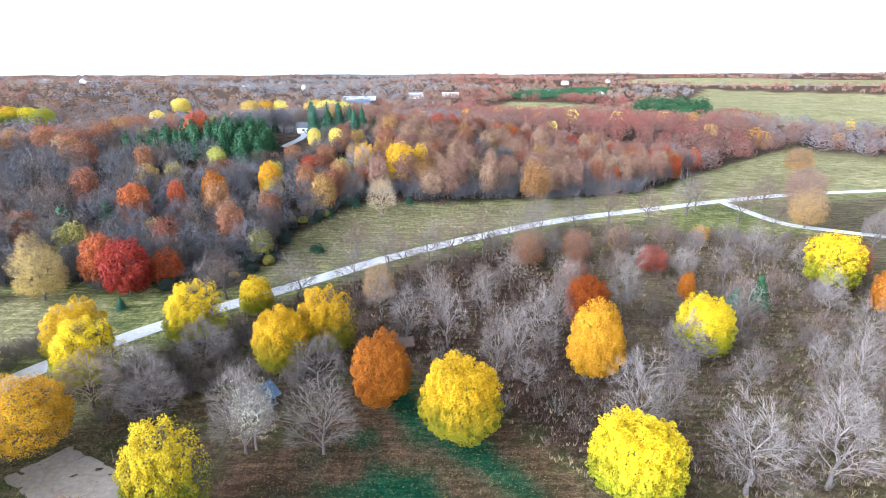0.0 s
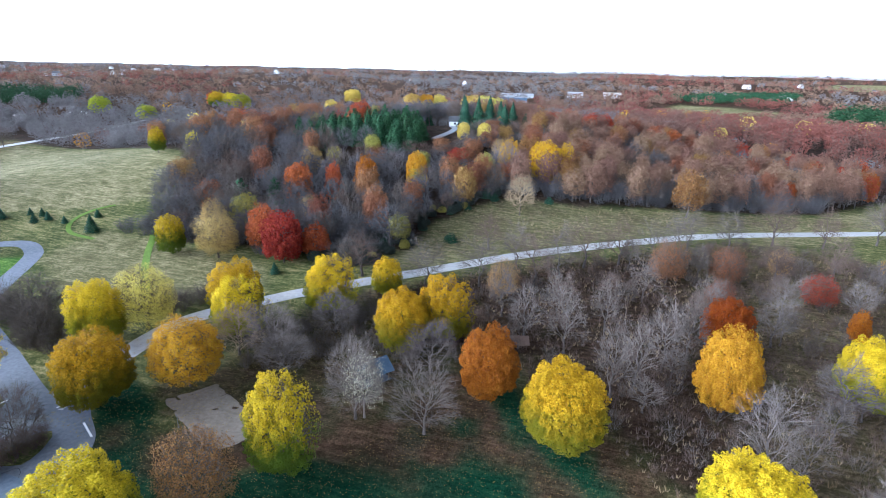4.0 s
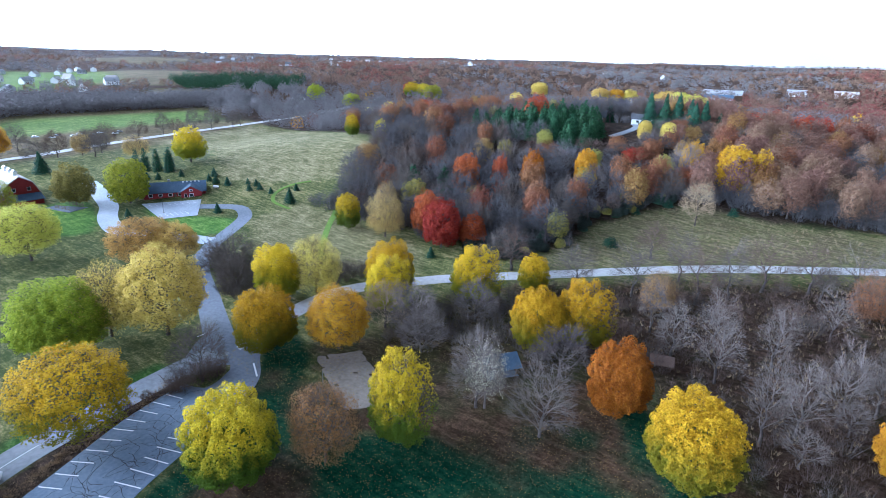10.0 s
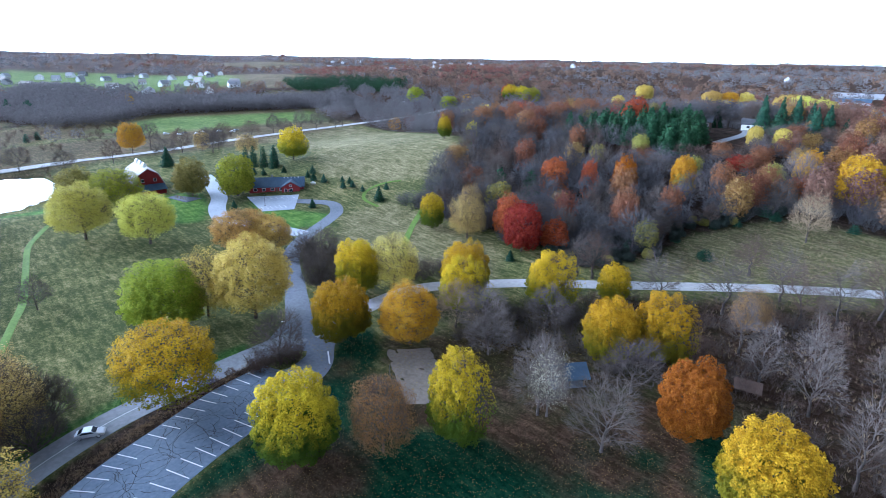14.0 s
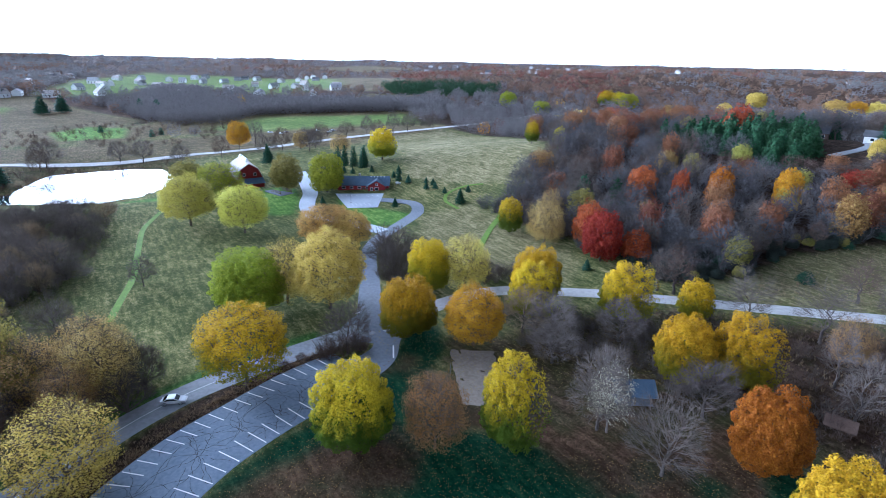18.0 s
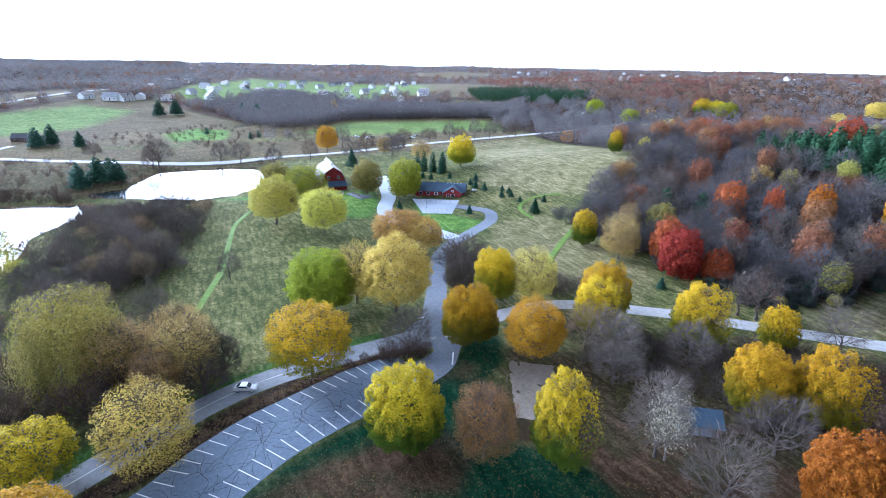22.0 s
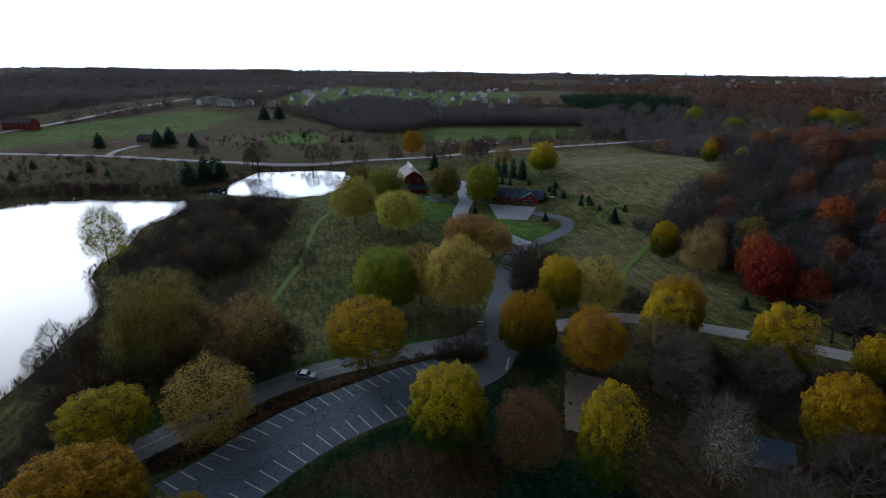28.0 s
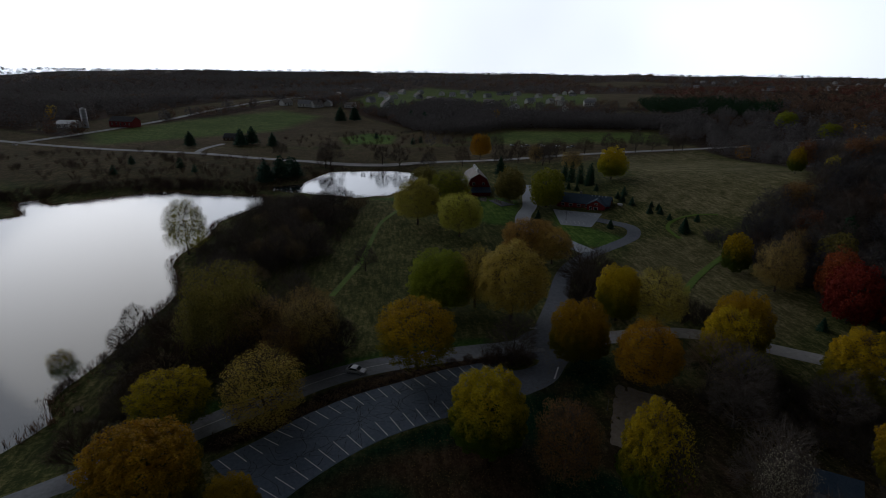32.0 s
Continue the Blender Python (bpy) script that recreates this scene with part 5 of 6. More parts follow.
# ---- brushland: bare trees, saplings and thickets ----
brush_rng = np.random.default_rng(33)
for x, y, r, h in ((11.1, 97.6, 4.6, 17), (1.1, 113.6, 4.5, 15), (-8.7, 117.4, 4.6, 14), (33.5, 79.4, 4.4, 17.5), (40, 82, 3.6, 13), (65, 110.6, 3.6, 13), (52.9, 104, 5.4, 12), (46.5, 66.9, 6.3, 16), (59.9, 68.1, 6.4, 17),
                   (81, 91.7, 4.6, 15), (22, 112, 4.4, 16), (16, 104, 4, 15), (28, 120, 4.5, 14), (70, 82, 4.6, 15), (94, 108, 4.2, 14), (48, 132, 4.5, 13), (75, 122, 4.2, 13), (100, 128, 4.2, 14), (60, 92, 4, 12), (90, 78, 5, 16),
                   (10, 128, 4.2, 14), (-2, 130, 4, 13), (35, 140, 4.4, 13), (-16, 128, 4.2, 13), (20, 150, 4, 13), (55, 150, 4.2, 12), (85, 152, 4.5, 13), (105, 172, 4.6, 14)):
    k = brush_rng.integers(0, 3)
    plant(f"tall_bare{k}", "bare_tree", x, y, r, h, (TWIG_PALE, TWIG_PALE, TWIG)[k], "bare pale-limbed tree in the brush", "bare brush trees")
for x, y, h in ((-40, 138, 14), (-26, 146, 15), (-10.7, 151.5, 17), (-4, 160, 16), (-18, 165, 15), (3, 172, 16), (14, 178, 15), (24, 176, 16), (33, 188, 15), (38, 202, 16), (52, 206, 15), (70, 220, 17), (88, 224, 15), (110, 236, 18), (126, 222, 17),
                (118, 245, 16), (-66, 140, 13), (-30, 178, 12), (-84, 112, 10), (-62, 142, 13), (145, 238, 15), (160, 262, 14), (128, 200, 15), (60, 178, 14), (80, 190, 14)):
    k = brush_rng.integers(0, 3)
    plant(f"tall_bare{k}", "bare_tree", x, y, brush_rng.uniform(5, 6.8), h, (TWIG, TWIG_BROWN, TWIG_BROWN)[k], "bare grey-brown oak along the road", "bare roadside oaks")
for x, y, r, h, leaf, w in ((28, 168, 6, 14, RUSSET, "russet"), (45, 172, 5.5, 13, RUSSET, "russet"), (40, 152, 4.5, 9, RUSSET, "russet"), (63, 185, 4, 10, TAN, "tan"), (98, 196, 3.5, 7, GOLD, "golden"), (-18, 140, 5, 12, TAN, "tan"), (130, 160, 5, 12, ORANGE, "orange")):
    plant("sparse%d" % brush_rng.integers(0, 3), "oak_tree", x, y, r, h, leaf, w + "-leaved thin oak in the brush", "brush oaks")
for k in range(46):
    x, y = float(brush_rng.uniform(-10, 135)), float(brush_rng.uniform(70, 200))
    if sd(BRUSH, np.array([x]), np.array([y]))[0] < -3 and x > -0.4 * (y - 95):
        plant(f"wood_bare{k % 4}", "bare_sapling", x, y, float(brush_rng.uniform(2.4, 3.8)), float(brush_rng.uniform(7, 12)), (TWIG, TWIG_PALE, TWIG_BROWN)[k % 3], ("grey", "pale", "brown")[k % 3] + " leafless sapling in the brush", "brush saplings")


# ---- thickets, grass and leaves that nobody could count ----
def scatter(name, template, xs, ys, scale, mat, label, category, sink=0.1, zscale=None):
    """One mesh of many copies of a small template, each turned and scaled."""
    v0, f0 = template
    rng = np.random.default_rng(len(xs))
    a, s = rng.uniform(0, 6.283, len(xs)), np.asarray(scale, float)
    zs = s if zscale is None else np.asarray(zscale, float)
    c, sn = np.cos(a), np.sin(a)
    x = (v0[None, :, 0] * c[:, None] - v0[None, :, 1] * sn[:, None]) * s[:, None] + xs[:, None]
    y = (v0[None, :, 0] * sn[:, None] + v0[None, :, 1] * c[:, None]) * s[:, None] + ys[:, None]
    z = v0[None, :, 2] * zs[:, None] + (ground_z(xs, ys) - sink)[:, None]
    f = (f0[None] + (np.arange(len(xs)) * len(v0))[:, None, None]).reshape(-1, f0.shape[1])
    return tagged(new(name, solid(name, np.stack([x, y, z], 2).reshape(-1, 3), f, mat)), label, category, kind="stuff")


def thicket_template(seed, n=30):
    """A low fan of tapered stems and fine twigs, about 2.4 m high."""
    rng = np.random.default_rng(seed)
    segs, hair = [], []
    for _ in range(n):
        a, o = rng.uniform(0, 6.28), rng.uniform(0, 0.5)
        b = np.array([math.cos(a) * o, math.sin(a) * o, 0])
        e = b + np.array([math.cos(a) * rng.uniform(0.3, 1.5), math.sin(a) * rng.uniform(0.3, 1.5), rng.uniform(1.2, 2.6)])
        segs.append((b, e, 0.018, 0.009))
        for _ in range(4):
            q = b + (e - b) * rng.uniform(0.35, 0.95)
            hair.append((q, q + rng.normal(0, 0.4, 3) + [0, 0, 0.5], 0.014, 0.007))
    v, f = blades(rng, *(np.array(q) * (0.85 if k > 1 else 1) for k, q in enumerate(zip(*segs))))
    v2, f2 = blades(rng, *(np.array(q) for q in zip(*hair)))
    return np.concatenate([v, v2]), np.concatenate([f, f2 + len(v)])


stuff_rng = np.random.default_rng(44)
on_road = [smooth_line(q, 4) for q in (EAST, SOUTH, NORTH)]


def off_road(x, y, gap=5.5):
    keep = np.ones(len(x), bool)
    for c in on_road:
        keep &= np.min(np.hypot(x[:, None] - c[None, :, 0], y[:, None] - c[None, :, 1]), axis=1) > gap
    return x[keep], y[keep]


for j, (m, w) in enumerate(((TWIG, "grey"), (TWIG_BROWN, "brown"), (TWIG_BROWN, "red-brown"))):
    x, y = off_road(*inside(BRUSH, 380, stuff_rng))
    scatter("brush", thicket_template(j), x, y, stuff_rng.uniform(0.7, 1.7, len(x)), m, f"tangled {w} leafless brush covering the slope", "brush")
for poly, n, m, w in (([(-250, 20), (-190, 12), (-150, -2), (-110, -8), (-112, -38), (-150, -40), (-190, -50), (-222, -44), (-262, -26)], 420, TWIG_PALE, "pond-side"),
                      ([(-110, 106), (-96, 100), (-90, 110), (-96, 120)], 40, TWIG, "roadside"),
                      ([(-64, 82), (-40, 100), (-30, 96), (-24, 116), (-50, 122), (-66, 108)], 150, TWIG, "under-tree"),
                      ([(-136, 82), (-108, 74), (-104, 80), (-128, 96), (-146, 98)], 120, TWIG, "drive-side"),
                      ([(-165, 150), (-110, 146), (-70, 152), (-58, 176), (-60, 200), (-100, 180)], 200, WOOD_TWIG, "wood-edge"),
                      ([(-50, 215), (-34, 236), (0, 243), (34, 258), (70, 270), (106, 284), (110, 294), (60, 280), (-5, 255), (-45, 245)], 420, WOOD_TWIG, "wood-edge"),
                      ([(-279, -36), (-292, -78), (-295, -100), (-291, -122), (-275, -153), (-251, -193), (-264, -202), (-290, -162), (-306, -126), (-313, -98), (-309, -72), (-292, -32)], 330, TWIG_BROWN, "shoreline"),
                      ([(-300, -40), (-352, 62), (-362, 0), (-386, -60), (-420, -120), (-450, -210), (-400, -260), (-320, -170), (-300, -110)], 220, TWIG_BROWN, "scrubland"),
                      ([(-430, -60), (-400, 60), (-470, 150), (-560, 120), (-600, 40), (-520, -60)], 150, TWIG_BROWN, "field-side"),
                      ([(-84, 44), (-80, 46), (-79.6, 53), (-84, 56)], 14, TWIG_BROWN, "island")):
    x, y = off_road(*inside(poly, n, stuff_rng), 4)
    scatter("thicket", thicket_template(n), x, y, stuff_rng.uniform(0.8, 2.0, len(x)) * (1.7 if w == "wood-edge" else 1.0), m, f"leafless {w} thicket of fine twigs", "thicket")


def tuft_template(seed):
    rng = np.random.default_rng(seed)
    a = rng.uniform(0, 6.28, 7)
    q = np.stack([np.cos(a) * 0.12, np.sin(a) * 0.12, a * 0], 1)
    tip = q + np.stack([np.cos(a) * rng.uniform(0.1, 0.6, 7), np.sin(a) * rng.uniform(0.1, 0.6, 7), rng.uniform(0.6, 1.1, 7)], 1)
    return blades(rng, q, tip, np.full(7, 0.04), np.full(7, 0.015))


for poly, n, m, lab in ((BRUSH, 4500, STRAW, "tufts of dry tan grass in the brush"), (BRUSH, 6500, TWIG_BROWN, "low red-brown weeds covering the brush floor"), (VALLEY, 900, STRAW, "tufts of dry valley grass")):
    x, y = off_road(*inside(poly, n, stuff_rng), 5)
    scatter("grass_tuft", tuft_template(n), x, y, stuff_rng.uniform(0.5, 1.3, len(x)), m, lab, "grass")
v_line = smooth_line(VERGE, 0.07)
x, y = (v_line + stuff_rng.normal(0, 0.8, v_line.shape)).T
scatter("verge_grass", tuft_template(5), np.r_[x, x + 0.4], np.r_[y, y + 0.6], stuff_rng.uniform(0.25, 0.6, 2 * len(x)), REED, "tall brown dead grass on the verge", "grass")
shore = np.concatenate([smooth_line(POND_S[:22], 0.14), smooth_line(POND_N + POND_N[:1], 0.4)])
x, y = (shore + stuff_rng.normal(0, 1.6, shore.shape)).T
scatter("reeds", tuft_template(6), x, y, stuff_rng.uniform(0.5, 1.5, len(x)), REED, "brown dead reeds along the pond shore", "reeds")


def leaf_template():
    return cards(np.random.default_rng(1), np.array([[0, 0, 0.05]]), np.array([[0, 0, 3.0]]), np.array([0.11]))


x, y = inside(LAWN_NEAR, 16000, stuff_rng)
near_tree = np.min(np.hypot(x[:, None] - np.array([-53, -38, -45, 3, -12, -34, -20, -70])[None], y[:, None] - np.array([39, 61, 50, 80, 91, 77, 77, 76])[None]), axis=1)
k = stuff_rng.uniform(0, 1, len(x)) < np.clip(1.25 - near_tree / 26, 0.12, 1)
scatter("fallen_leaf", leaf_template(), x[k], y[k], stuff_rng.uniform(0.6, 1.3, k.sum()), LITTER, "fallen brown and yellow leaves on the lawn", "leaves", -0.03)
x, y = inside([(-95, 60), (-60, 55), (-30, 110), (-60, 125), (-95, 100)], 6000, stuff_rng)
scatter("fallen_leaf", leaf_template(), x, y, stuff_rng.uniform(0.6, 1.3, len(x)), LITTER, "fallen leaves under the roadside maples", "leaves", -0.03)

# ---- far woods ----


def far_template(seed, n, size, r=5.5, h=14.0):
    rng = np.random.default_rng(seed)
    p, g = puffy(rng, n, r, 0.5, h, 16, 0.2, 0.45, 0.0, 0.06)
    return cards(rng, p, g, rng.uniform(0.7, 1.3, len(p)) * size)


far_rng = np.random.default_rng(55)
nf = 15000
ang = radians(-48) + far_rng.uniform(0, 1, nf) * radians(178)
rad = 370 * np.exp(far_rng.uniform(0, 1, nf) ** 0.9 * math.log(4300 / 370))
fx, fy = -np.sin(ang) * rad, np.cos(ang) * rad
keep = ((sd(WOODS, fx, fy) < 0) | (rad > 520) | (fx < -440)) & (rad > 375)
for o in OPEN:
    keep &= sd(o, fx, fy) > 6
fx, fy = fx[keep], fy[keep]
for o, gap in ((CLUMP, 9.5), (HEDGE, 9.5), (PINE_BAND, 12), (PINE_BLOCK, 14), (PINE_RIDGE, 11)):
    ox, oy = np.array(o).T
    hx, hy = np.meshgrid(np.arange(ox.min(), ox.max(), gap), np.arange(oy.min(), oy.max(), gap))
    hx, hy = (hx + far_rng.uniform(-3, 3, hx.shape)).ravel(), (hy + far_rng.uniform(-3, 3, hy.shape)).ravel()
    inner = sd(o, hx, hy) < 0
    fx, fy = np.r_[fx, hx[inner]], np.r_[fy, hy[inner]]
wx, wy = far_rng.uniform(-3300, -900, 3800), far_rng.uniform(-900, 60, 3800)
keep = np.ones(len(wx), bool)
for o in OPEN:
    keep &= sd(o, wx, wy) > 6
fx, fy = np.r_[fx, wx[keep]], np.r_[fy, wy[keep]]
rad = np.hypot(fx, fy)
size = np.where(sd(PINE_BLOCK, fx, fy) < 0, 0.55, 0.0) + 0.95 + rad / 4500 + far_rng.uniform(-0.25, 0.3, len(rad))
tone = np.sin(fx / 170 + 1) + np.sin(fy / 140 + 2) + np.sin((fx + fy) / 83) * 0.8 + np.sin((fx - fy) / 57 + 1) * 0.6
ridge = np.exp(-((fx + 850) ** 2 + (fy - 1150) ** 2) / 600.0 ** 2)
pick = 0.40 + 0.22 * ss((fx + 60) / 200) + 0.13 * tone + far_rng.uniform(-0.22, 0.22, len(fx)) + 0.2 * ridge - 0.25 * ss((-fx - 500) / 300) * ss((420 - fy) / 300)
odd = far_rng.uniform(0, 1, len(fx))
pick = np.where(np.minimum(sd(CLUMP, fx, fy), sd(HEDGE, fx, fy)) < 0, 0.1 + 0.25 * far_rng.uniform(0, 1, len(fx)) ** 0.5, pick)
stand = np.minimum.reduce([sd(o, fx, fy) for o in (PINE_BAND, PINE_BLOCK, PINE_RIDGE)])
in_hedge = np.minimum(sd(CLUMP, fx, fy), sd(HEDGE, fx, fy)) < 0
odd = np.where(in_hedge, 0.5, odd)
pick = np.where((stand < 0) & (odd < 0.97), 5.5, np.where((odd < 0.008) & (rad < 900), 3.5, np.where((odd > 0.992) & (rad < 900), 4.5, np.minimum(pick, 2.4))))
bands = ((-9, 0.42, FAR_HAZE_TWIG, "grey bare", None), (0.42, 0.74, FAR_MAUVE, "dull brown-pink", 1), (0.74, 2.5, FAR_RUSSET, "russet", 2), (3, 4, GOLD, "golden", 5), (4, 5, PALE, "pale yellow", 6), (5, 6, PINE, "dark green pine", 7))
for lo, hi, m, w, seed in bands:
    k = (pick >= lo) & (pick < hi)
    close, near = rad < 620, (rad >= 620) & (rad < 1000)
    for sel, nm, n_card, sz in ((k & close, "mid", 230, 0.52), (k & near, "mid", 120, 0.75), (k & ~near & ~close, "far", 34, 1.35)):
        if sel.sum():
            tmpl = far_template(seed or 3, n_card, sz)
            scatter("far_woods", tmpl, fx[sel], fy[sel], size[sel], FAR_HAZE_GREY if seed is None else m, f"{w} trees of the distant woods", "woods", 0.5, size[sel] * (0.85 if nm == "mid" else 0.68))


# ---- buildings ----
def gable_roof(L, D, eave, ridge, over=0.5, thick=0.22):
    s = (ridge - eave) / (D / 2)
    lo = eave - over * s
    return prism([(-over, lo), (D / 2, ridge), (D + over, lo), (D + over, lo + thick), (D / 2, ridge + thick * 1.2), (-over, lo + thick)], -over, L + over, "x")


def add_window(parent, x, y, z, w, h, facing, frame_mat=WHITE_WALL):
    """A framed window standing 4 cm proud of a wall that faces -y, +y, -x or +x."""
    def slab(x0, x1, z0, z1, d0, d1):
        if facing in ("-y", "+y"):
            s = -1 if facing == "-y" else 1
            return block(x + x0, x + x1, min(y + s * d0, y + s * d1), max(y + s * d0, y + s * d1), z + z0, z + z1)
        s = -1 if facing == "-x" else 1
        return block(min(x + s * d0, x + s * d1), max(x + s * d0, x + s * d1), y + x0, y + x1, z + z0, z + z1)
    win = part("window", slab(-w / 2 - 0.12, w / 2 + 0.12, -0.12, h + 0.12, -0.1, 0.04), frame_mat, parent)
    part("pane", slab(-w / 2, w / 2, 0, h, 0.02, 0.055), GLASS, win)


def gable_house(name, x, y, turn, L, D, eave, ridge, wall, roof, label, windows=4, doors=1, category="house", group="", trim=WHITE_WALL):
    ob = thing(name, label, category, group, (x, y, gz(x, y) - 0.15), turn)
    part("wall", prism([(0, 0), (D, 0), (D, eave), (D / 2, ridge), (0, eave)], 0, L, "x"), wall, ob)
    part("roof", gable_roof(L, D, eave, ridge), roof, ob)
    for k in range(windows):
        add_window(ob, L * (k + 0.7) / (windows + 0.4), 0, eave * 0.38, min(1.4, L / windows * 0.45), eave * 0.36, "-y", trim)
    for k in range(doors):
        d = part("door", block(L * (k + 0.5) / max(1, doors) - 0.5, L * (k + 0.5) / max(1, doors) + 0.5, -0.06, 0.1, 0.1, 2.15), BROWN_WALL, ob)
        part("handle", block(L * (k + 0.5) / max(1, doors) + 0.33, L * (k + 0.5) / max(1, doors) + 0.4, -0.12, -0.05, 1.0, 1.14), STEEL, d)
    return ob


# visitor centre: long red building under a slate-blue roof
va = math.atan2(20.6, 13.0)
centre = gable_house("visitor_centre", -223, 111, va, 24.4, 9.5, 3.0, 6.2, RED_WALL, BLUE_ROOF, "long red-boarded visitor centre with slate-blue roof", 6, 1, "building")
part("wing_wall", prism([(14.6, 0), (22.8, 0), (22.8, 3.0), (18.7, 5.4), (14.6, 3.0)], -2.4, 2.0), RED_WALL, centre)
part("wing_roof", prism([(14.0, 2.75), (18.7, 5.5), (23.4, 2.75), (23.4, 3.0), (18.7, 5.8), (14.0, 3.0)], -2.9, 4.6), BLUE_ROOF, centre)
add_window(centre, 18.7, -2.4, 0.9, 1.6, 1.3, "-y")
add_window(centre, 18.7, -2.4, 3.4, 0.9, 0.7, "-y")
add_window(centre, 16.4, -2.4, 0.9, 1.0, 1.3, "-y")
part("chimney", block(9.5, 10.5, 5.0, 6.0, 4.8, 7.4, 0.05), STONE, centre)
for k in range(5):
    part("roof_vent", block(15.4 + 1.6 * k, 15.9 + 1.6 * k, 4.0, 4.5, 5.6, 6.5, 0.04), GALV, centre)

# barn: gambrel roof, red gable, louvred vents on the ridge
ba = math.atan2(0.06, -0.998)
barn = thing("barn", "red gambrel barn with weathered tan roof and white-trimmed windows", "barn", "", (-256.3, 78.6, gz(-256, 79) - 0.2), ba)
prof = [(-6, 0), (6, 0), (6, 4.6), (4.2, 8.6), (0, 11.2), (-4.2, 8.6), (-6, 4.6)]
part("wall", prism(prof, 0, 22, "x"), RED_WALL, barn)
part("roof", prism([(-6.6, 4.2), (-4.5, 8.9), (0, 11.6), (4.5, 8.9), (6.6, 4.2), (6.35, 4.2), (4.2, 8.62), (0, 11.22), (-4.2, 8.62), (-6.35, 4.2)], -0.5, 22.5, "x"), TAN_ROOF, barn)
for k in (4.5, 11, 17.5):
    cup = part("cupola", block(k - 0.7, k + 0.7, -0.7, 0.7, 11.0, 12.8, 0.05), WHITE_WALL, barn)
    part("cupola_roof", prism([(-1.0, 12.75), (0, 13.7), (1.0, 12.75)], k - 1.0, k + 1.0, "x"), GALV, cup)
for u, zz in ((-2.6, 5.4), (2.6, 5.4)):
    add_window(barn, 0, u, zz, 1.1, 1.3, "-x")
part("barn_door", block(-0.08, 0.1, -1.6, 1.6, 0.2, 3.2), WHITE_WALL, barn, "white-framed sliding barn door")
part("door_panel", block(-0.12, 0.0, -1.4, 1.4, 0.25, 3.0), RED_WALL, barn)
part("lean_to_wall", block(-4.6, -0.1, -5.8, 5.6, 0, 2.3), RED_WALL, barn)
part("lean_to_roof", prism([(-5.2, 2.2), (-0.05, 4.0), (-0.05, 4.2), (-5.2, 2.4)], -6.3, 6.1), BLUE_ROOF, barn)

# log frame, stone heap and pen in front of the barn
pen = thing("cattle_pen", "grey timber rail pen on a gravel pad", "pen", "", (-240, 86, gz(-240, 86)), 0.25)
part("gravel_pad", block(-4, 10, -4, 5, -0.2, 0.06), DRIVE, pen)
for i in range(5):
    for s in (-2.5, 3.5):
        part("post", block(i * 2 - 0.08, i * 2 + 0.08, s - 0.08, s + 0.08, 0.05, 1.6), TIMBER, pen)
for zz in (0.5, 1.0, 1.5):
    for s in (-2.5, 3.5):
        part("rail", block(-0.1, 8.1, s - 0.05, s + 0.05, zz - 0.07, zz + 0.07), TIMBER, pen)
heap = thing("stone_heap", "heap of grey field stones by the barn", "stones", "", (-244, 79, gz(-244, 79)))
for k in range(16):
    bm = bmesh.new()
    bmesh.ops.create_icosphere(bm, subdivisions=1, radius=random.uniform(0.35, 0.8), matrix=Matrix.Translation((random.uniform(-3.5, 3.5), random.uniform(-1.6, 1.6), random.uniform(0.1, 0.5))) @ Matrix.Diagonal((1.2, 0.9, 0.7, 1)))
    for q in bm.verts:
        q.co += Vector((random.uniform(-0.1, 0.1), random.uniform(-0.1, 0.1), random.uniform(-0.1, 0.1)))
    part("stone", bm, STONE, heap)

# small lot before the visitor centre
sl = thing("visitor_lot", "pale asphalt lot with white stalls before the visitor centre", "parking lot", kind="structure")
q0, q1, q2, q3 = (np.array(q) for q in ((-218.5, 107.5), (-204.5, 126.0), (-188.0, 114.0), (-194.0, 102.5)))
lot_pts = np.array([q0 + (q1 - q0) * u + (q3 - q0) * w * (1 - u) + (q2 - q1) * w * u for w in np.linspace(0, 1, 9) for u in np.linspace(0, 1, 13)])
i = (np.arange(8)[:, None] * 13 + np.arange(12)[None]).ravel()
piece("asphalt", solid("asphalt", np.c_[lot_pts, ground_z(lot_pts[:, 0], lot_pts[:, 1]) + 0.22], np.stack([i, i + 13, i + 14, i + 1], 1), PALE_LOT), sl)
for k in range(8):
    a = q0 + (q1 - q0) * (0.08 + 0.105 * k)
    m = (q3 - q0) / np.linalg.norm(q3 - q0)
    paint_line(sl, a + m * 0.6, a + m * 5.4 + (q1 - q0) * 0.02, 0.2, gz(*(a + m * 3)) + 0.26)
    if k < 6:
        b = q3 + (q2 - q3) * (0.08 + 0.14 * k)
        paint_line(sl, b - m * 0.5, b - m * 5.0, 0.2, gz(*(a + m * 3)) + 0.26)

